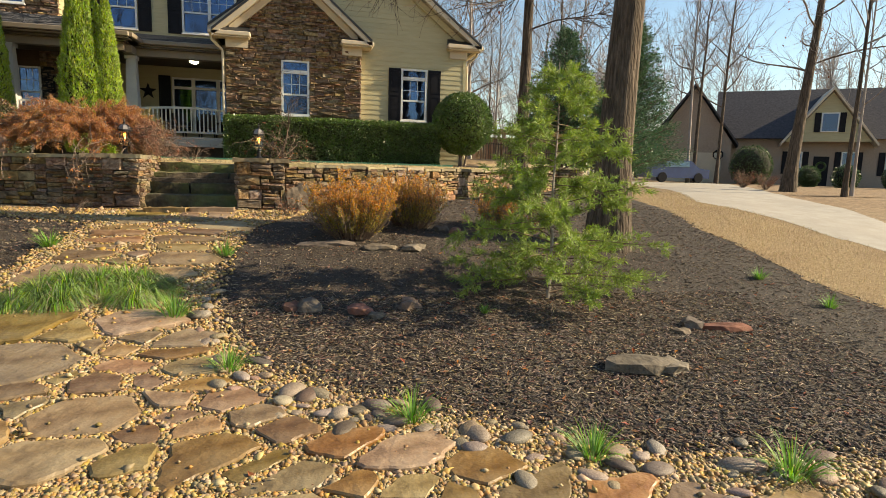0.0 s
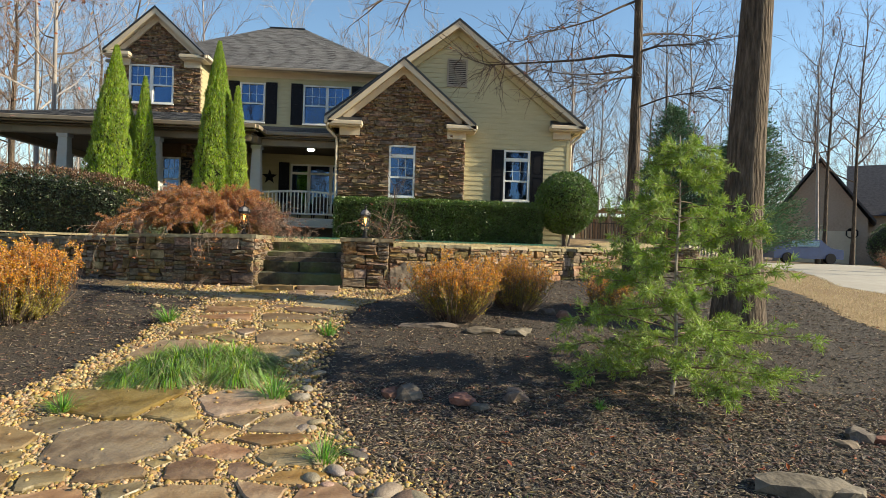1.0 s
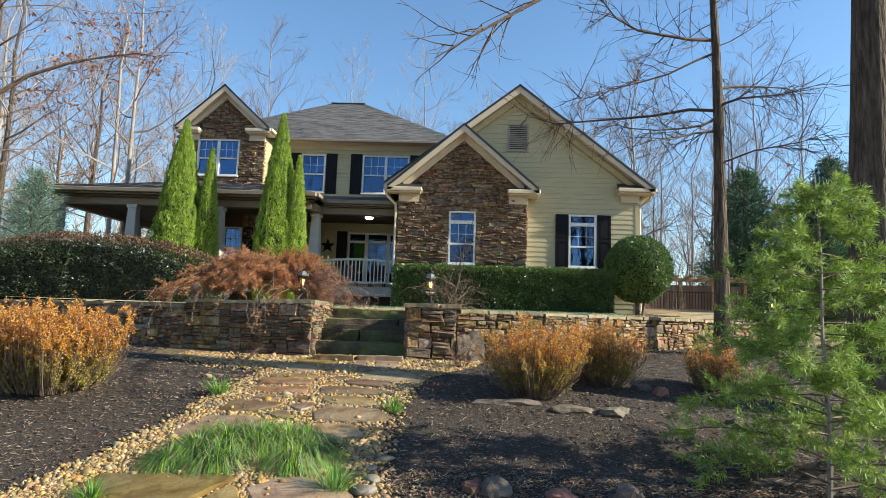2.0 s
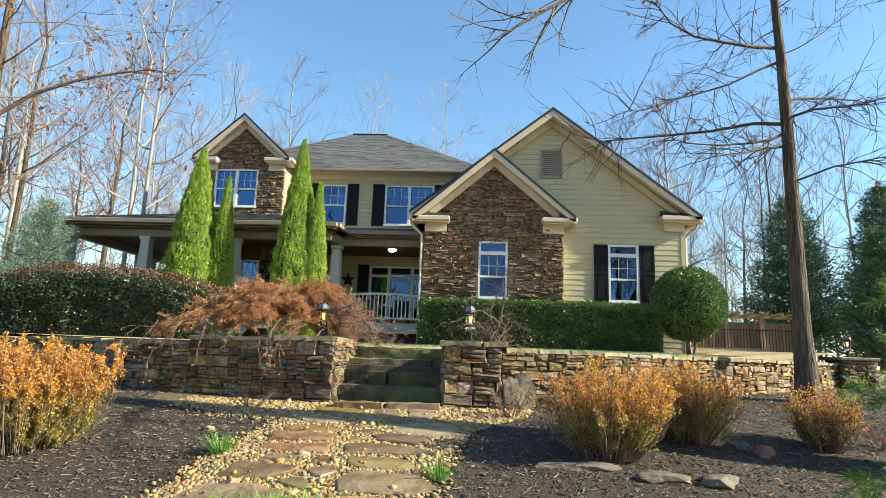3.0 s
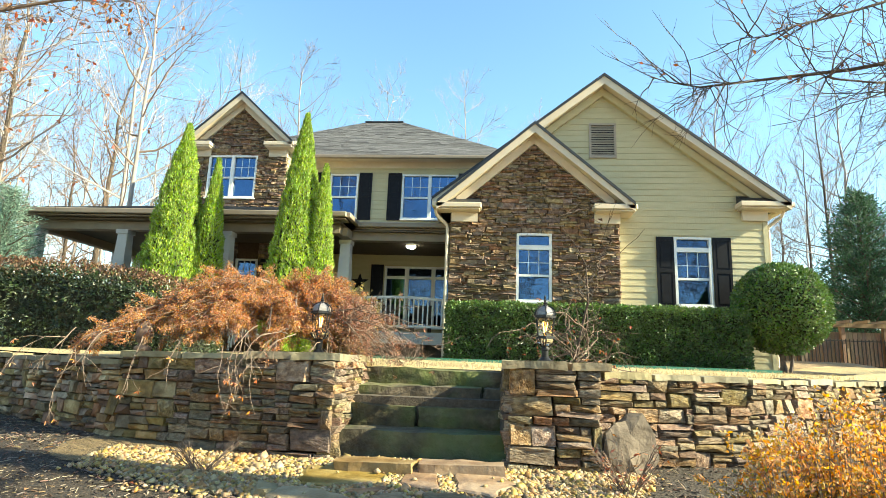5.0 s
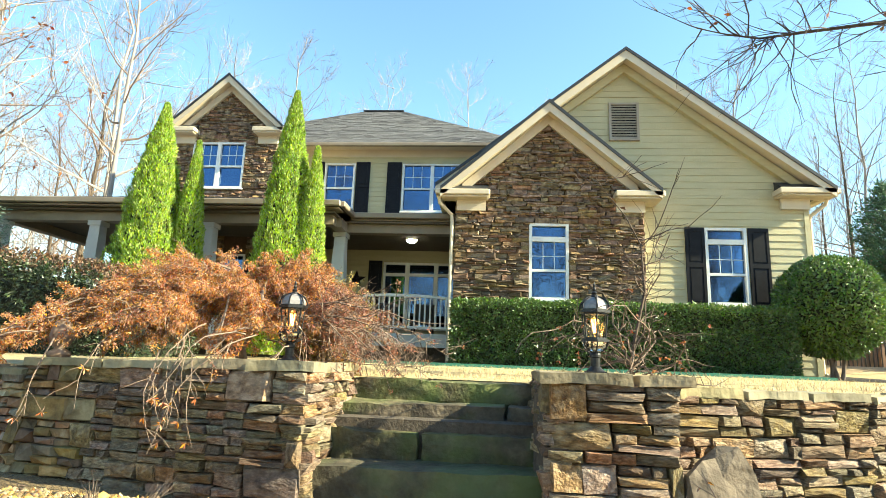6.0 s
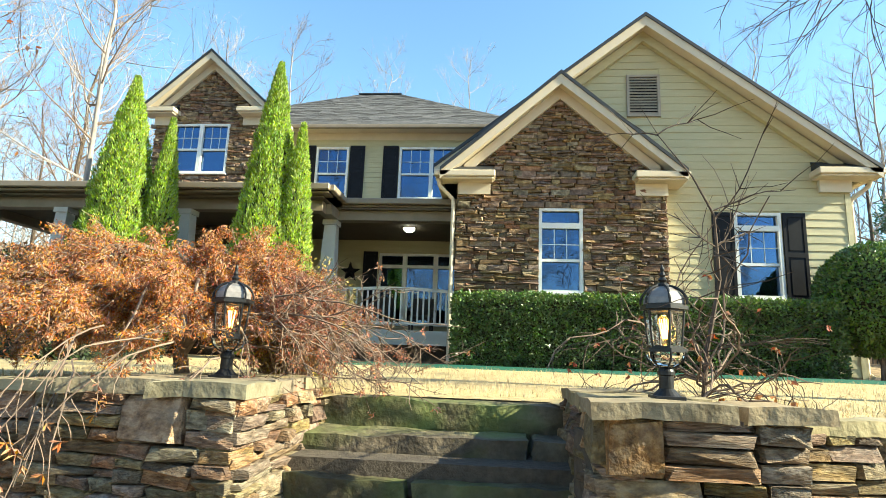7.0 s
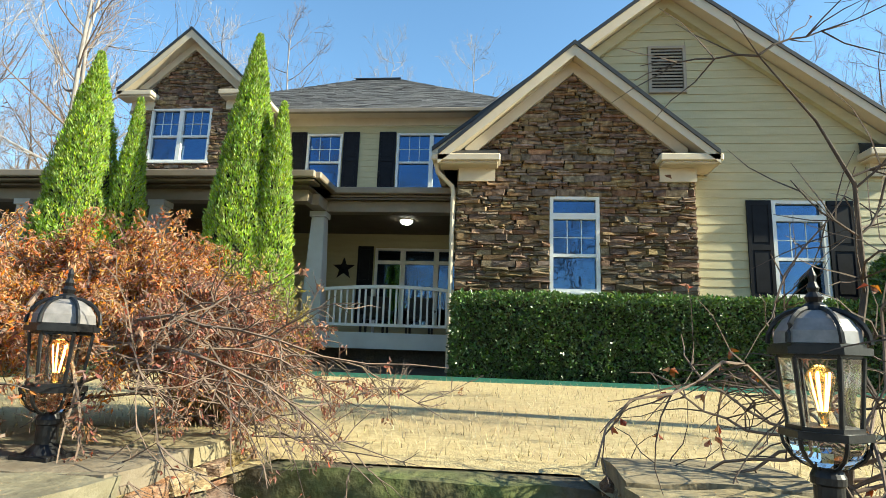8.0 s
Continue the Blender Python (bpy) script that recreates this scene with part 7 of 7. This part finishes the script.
shingle_slope(r1, (R_APEX[0] - 4.6, Y_SD - 0.4, R_APEX[1] - 4.6 * R_SLOPE + 0.055), (R_APEX[0] - 4.6, 30, R_APEX[1] - 4.6 * R_SLOPE + 0.055), (R_APEX[0], Y_SD - 0.4, R_APEX[1] + 0.055), (R_APEX[0], 30, R_APEX[1] + 0.055))

# ---- flagstones ----
def clip_poly(poly, px, py, nx, ny):
    """Keeps the side of a polygon where (p - (px, py)) . n <= 0."""
    out = []
    for i in range(len(poly)):
        a, b_ = poly[i - 1], poly[i]
        da, db = (a[0] - px) * nx + (a[1] - py) * ny, (b_[0] - px) * nx + (b_[1] - py) * ny
        if (da <= 0) != (db <= 0):
            t = da / (da - db)
            out.append((a[0] + (b_[0] - a[0]) * t, a[1] + (b_[1] - a[1]) * t))
        if db <= 0:
            out.append(b_)
    return out


rf = random.Random(5)
PATIO = [(-7.5, -2.5), (4.4, -2.5), (4.0, 0.75), (2.7, 1.35), (1.9, 1.62), (1.1, 2.08), (0.2, 2.55), (-0.6, 3.0), (-1.25, 3.85), (-1.75, 4.9), (-2.3, 5.25), (-3.3, 5.25), (-3.75, 4.6), (-4.6, 4.0), (-7.5, 2.6)]
PATH_UP = [(-3.25, 6.6), (-2.25, 6.6), (-2.1, 8.0), (-1.95, 9.3), (-1.8, 9.75), (-3.1, 9.75), (-3.05, 8.4), (-3.3, 7.4)]


def inside_poly(x, y, outline):
    c_ = False
    for i in range(len(outline)):
        (x1, y1), (x2, y2) = outline[i], outline[i - 1]
        if (y1 > y) != (y2 > y) and x < (x2 - x1) * (y - y1) / (y2 - y1) + x1:
            c_ = not c_
    return c_


sites = [(-2.98, 4.45, 0.45), (-2.02, 3.47, 0.3), (-3.25, 5.2, 0.28)]       # the larger slabs
for _ in range(16000):
    x, y = rf.uniform(-7.4, 4.4), rf.uniform(-2.4, 10)
    r = rf.choice((0.10, 0.13, 0.16, 0.19, 0.23))
    if (inside_poly(x, y, PATIO) and not (x < -0.6 and -0.85 < y - 3.22 + 0.44 * (x + 2.42) < 0) or inside_poly(x, y, PATH_UP)) and all(((x - a) / 1.35) ** 2 + (y - b_) ** 2 > ((r + c_) * 0.88) ** 2 for a, b_, c_ in sites):
        sites.append((x, y, r))
flag_spots = []
for i, (x, y, r) in enumerate(sites):
    gap_ = 0.028 if y < 5.4 else 0.055
    poly = [(x / 1.35 + 2.6 * r * math.cos(a), y + 2.6 * r * math.sin(a)) for a in (k * math.tau / 6 + rf.uniform(-0.5, 0.5) for k in range(6))]
    for a, b_, r2_ in sites:
        d = math.hypot((a - x) / 1.35, b_ - y)
        if 0 < d < 2.2:
            t = (d + (r * r - r2_ * r2_) / d) / 2          # shared edge, nearer to the smaller stone
            nx, ny = (a - x) / 1.35 / d, (b_ - y) / d
            poly = clip_poly(poly, x / 1.35 + nx * (t - gap_), y + ny * (t - gap_), nx, ny)
    if len(poly) < 3:
        continue
    poly = [(p[0] * 1.35, p[1]) for p in poly]
    # uneven broken edges
    edge = []
    for k in range(len(poly)):
        a, b_ = poly[k], poly[(k + 1) % len(poly)]
        if math.hypot(a[0] - b_[0], a[1] - b_[1]) < 0.62 * r and len(poly) > 4:
            continue
        n_ = max(1, int(math.hypot(a[0] - b_[0], a[1] - b_[1]) / 0.06))
        for s in range(n_):
            u = s / n_
            px, py = a[0] + (b_[0] - a[0]) * u, a[1] + (b_[1] - a[1]) * u
            k_ = 0.03 * noise.noise((px * 7, py * 7, 2)) + 0.012 * noise.noise((px * 19, py * 19, 4)) - (0.006 if s == 0 else 0)
            edge.append((px + (px - x) * k_ / r, py + (py - y) * k_ / r))
    if len(edge) < 4:
        continue
    bm = bmesh.new()
    lift = rf.uniform(0.022, 0.05)
    tx, ty = rf.uniform(-0.03, 0.03), rf.uniform(-0.03, 0.03)
    zc = low_z(x, y)

    def sz(px, py, extra):
        return (px - x, py - y, low_z(px, py) - zc + lift + extra + tx * (px - x) + ty * (py - y))
    lo_r = [bm.verts.new(sz(px, py, -0.09)) for px, py in edge]
    up_r = [bm.verts.new(sz(px, py, -0.012)) for px, py in edge]
    in_r = [bm.verts.new(sz(px + (x - px) * 0.07, py + (y - py) * 0.07, 0.004 * noise.noise((px * 9, py * 9, 0)))) for px, py in edge]
    cv = bm.verts.new(sz(x, y, 0.006))
    n_ = len(edge)
    for k in range(n_):
        j = (k + 1) % n_
        bm.faces.new((lo_r[k], lo_r[j], up_r[j], up_r[k]))
        bm.faces.new((up_r[k], up_r[j], in_r[j], in_r[k]))
        bm.faces.new((in_r[k], in_r[j], cv))
    ob = new("flagstone", mesh_of("flagstone", bm, M_FLAG))
    ob.parent = gravel
    ob.location = (x, y, zc)
    flag_spots.append((x, y, edge))

# long flat slabs at the foot of the steps
for x, y, a, b_, t_ in ((-2.1, 10.02, 0.75, 0.32, 0.05), (-2.85, 9.98, 0.7, 0.34, -0.04)):
    bm = bmesh.new()
    slab_mesh(bm, -a / 2, a / 2, -b_ / 2, b_ / 2, -0.06, 0.06, 0.012, (6, 3, 1))
    bmesh.ops.rotate(bm, verts=bm.verts, matrix=Matrix.Rotation(t_, 3, "Z"))
    ob = new("flagstone", mesh_of("flagstone", bm, M_FLAG))
    ob.parent = gravel
    ob.location = (x, y, low_z(x, y) + 0.03)

# ---- cobbles along the edge of the gravel ----
COB = []
for k in range(6):
    bm = bmesh.new()
    bmesh.ops.create_icosphere(bm, subdivisions=2, radius=1)
    for v in bm.verts:
        v.co *= 1 + 0.16 * noise.noise(v.co * 1.2 + Vector((k * 3, 0, 0)))
        v.co.z *= 0.55
        v.co.x *= 1.15
    COB.append(mesh_of("cobble", bm, M_COBBLE, True))
EDGE = [(-1.55, 6.6), (-1.5, 5.7), (-1.0, 4.3), (-0.2, 3.5), (0.8, 2.95), (1.9, 2.35), (3.3, 1.95), (4.4, 1.4)]
for _ in range(170):
    k = rf.randrange(len(EDGE) - 1)
    if k < 2 and rf.random() < 0.5:
        continue
    u = rf.random()
    x, y = EDGE[k][0] + (EDGE[k + 1][0] - EDGE[k][0]) * u, EDGE[k][1] + (EDGE[k + 1][1] - EDGE[k][1]) * u
    off = rf.gauss(-0.16, 0.2)
    x, y = x + off * 0.5, y + off * 0.8
    s = rf.choice((0.03, 0.038, 0.045, 0.055, 0.07, 0.085))
    ob = new("cobble", rf.choice(COB))
    ob.parent = gravel
    ob.location = (x, y, low_z(x, y) + 0.012 + s * 0.2)
    ob.rotation_euler, ob.scale = (rf.uniform(-0.25, 0.25), rf.uniform(-0.25, 0.25), rf.uniform(0, 3.1)), (s * rf.uniform(1.0, 1.6), s, s * rf.uniform(0.7, 1.1))

# ---- loose gravel, bark chips, dead grass ----
npr = np.random.RandomState(3)
# a small eight-sided pebble
OV = np.array([(1, 0, 0), (0, 1, 0), (-1, 0, 0), (0, -1, 0), (0.1, 0.1, 0.9), (0, 0, -0.9)], float)
OF = np.array([(0, 1, 4), (1, 2, 4), (2, 3, 4), (3, 0, 4), (1, 0, 5), (2, 1, 5), (3, 2, 5), (0, 3, 5)])


def scatter(points, verts, faces, sizes, name, mat, label, category, smooth, tilt=0.4):
    """Many small pieces as one mesh: each is verts, scaled by its own (a, b, c), turned and set down."""
    n_ = len(points)
    az = npr.uniform(0, math.tau, n_)
    tl = npr.normal(0, tilt, n_)
    p = verts[None] * sizes[:, None, :] * (1 + npr.normal(0, 0.12, (n_, len(verts), 1)))
    x, y, z = p[..., 0], p[..., 1], p[..., 2]
    c_, s = np.cos(tl)[:, None], np.sin(tl)[:, None]
    x, z = x * c_ - z * s, x * s + z * c_
    c_, s = np.cos(az)[:, None], np.sin(az)[:, None]
    out = np.stack([x * c_ - y * s, x * s + y * c_, z], -1) + np.array(points)[:, None]
    f = (faces[None] + (np.arange(n_) * len(verts))[:, None, None]).reshape(-1, faces.shape[1])
    me = bpy.data.meshes.new(name)
    me.from_pydata(out.reshape(-1, 3).tolist(), [], f.tolist())
    me.materials.append(mat)
    if smooth:
        me.shade_smooth()
    return tagged(new(name, me), label, category, kind="stuff")


def on_flag(x, y):
    return any(abs(x - a) < 1.0 and abs(y - b_) < 1.0 and inside_poly(x, y, pl_) for a, b_, pl_ in flag_spots)


pts = []
N_PEB = 52000
while len(pts) < N_PEB:
    x = npr.uniform(-5.5, 4.6)
    y = npr.uniform(0.8, 10.3) if npr.rand() < 0.75 else npr.uniform(1.0, 5)
    w = 0.1 * npr.normal()
    if in_gravel(x + w, y + w) and (not on_flag(x, y) or npr.rand() < 0.006):
        pts.append((x, y, low_z(x, y) + 0.014 + (0.03 if on_flag(x, y) else 0)))
sz_ = np.abs(npr.normal(0.0125, 0.0055, (N_PEB, 1))) * np.array([[1.25, 1.0, 0.75]]) * npr.uniform(0.7, 1.35, (N_PEB, 3)) + 0.004
sz_ *= np.clip(1 + 0.12 * (np.array(pts)[:, 1:2] - 4.6), 1.0, 1.2) * np.where(npr.rand(N_PEB, 1) < 0.03, 1.7, 1.0)
scatter(pts, OV, OF, sz_ * 1.12, "loose_gravel", M_PEBBLE, "loose tan and cream pea gravel", "gravel", True)

CH_V = np.array([(-1, -1, 0), (1, -0.7, 0.1), (1.1, 0.8, 0), (-0.9, 1, 0.1), (-0.8, -0.6, 1), (0.9, -0.4, 1.0), (0.8, 0.5, 0.9), (-0.7, 0.7, 1.1)], float)
CH_F = np.array([(0, 1, 5, 4), (1, 2, 6, 5), (2, 3, 7, 6), (3, 0, 4, 7), (4, 5, 6, 7)])


def mulch_points(n_, pale=False):
    out = []
    while len(out) < n_:
        x, y = npr.uniform(-9, 8.0), npr.uniform(1.2, 14)
        if npr.rand() < 0.35:
            x, y = npr.uniform(-2, 5.5), npr.uniform(1.6, 6)
        if in_mulch(x, y) and y < wall_y(x) and not (in_gravel(x, y) and npr.rand() > 0.06):
            out.append((x, y, low_z(x, y) + npr.uniform(0.0, 0.02)))
    return out


n_ = 48000
scatter(mulch_points(n_), CH_V, CH_F, np.stack([npr.uniform(0.010, 0.038, n_), npr.uniform(0.004, 0.010, n_), npr.uniform(0.003, 0.009, n_)], -1), "bark_chips", M_CHIP, "loose dark shredded bark chips", "mulch", False, 0.25)
n_ = 15000
scatter(mulch_points(n_), CH_V, CH_F, np.stack([npr.uniform(0.010, 0.05, n_), npr.uniform(0.002, 0.006, n_), npr.uniform(0.002, 0.004, n_)], -1), "dead_twigs", M_STRAW, "pale dead twigs and straw lying on the mulch", "twigs", False, 0.2)
LF_V = np.array([(-1, 0, 0.1), (0, -0.6, 0.25), (1, 0, 0), (0, 0.6, 0.35), (0, 0, 0)], float)
LF_F = np.array([(0, 1, 4), (1, 2, 4), (2, 3, 4), (3, 0, 4)])
n_ = 500
scatter([(x, y, z + 0.015) for x, y, z in mulch_points(n_)], LF_V, LF_F, np.stack([npr.uniform(0.02, 0.045, n_), npr.uniform(0.02, 0.035, n_), npr.uniform(0.02, 0.03, n_)], -1), "fallen_leaves", M_RUST, "scattered fallen brown leaves", "leaves", False, 0.3)

gb = Build()
for _ in range(16000):
    x, y = R.uniform(-6.5, 4.5), 11.2 + 6.4 * R.random() ** 1.8
    if y < wall_y(x) + (1.55 if STEP_X0 - 0.1 < x < STEP_X1 + 0.1 else 0.5):
        continue
    gb.blade(Vector((x, y, terrace_z(x, y) - 0.005)), Vector((R.gauss(0, 0.5), R.gauss(0, 0.5), 1)).normalized(), R.uniform(0.04, 0.10), 0.006, 0.4)
tagged(new("lawn_blades", gb.mesh("lawn_blades", [M_BLADE])), "bleached dormant grass blades of the terrace lawn", "grass", kind="stuff")
gb = Build()
for _ in range(22000):
    x, y = R.uniform(7.1, 12.0), 2 + 16 * R.random()
    if in_side(x, y):
        gb.blade(Vector((x, y, low_z(x, y) + 0.005)), Vector((R.gauss(0, 0.5), R.gauss(0, 0.5), 1)).normalized(), R.uniform(0.04, 0.08), 0.007, 0.4)
tagged(new("strip_blades", gb.mesh("strip_blades", [M_BLADE])), "bleached dormant grass beside the driveway", "grass", kind="stuff")
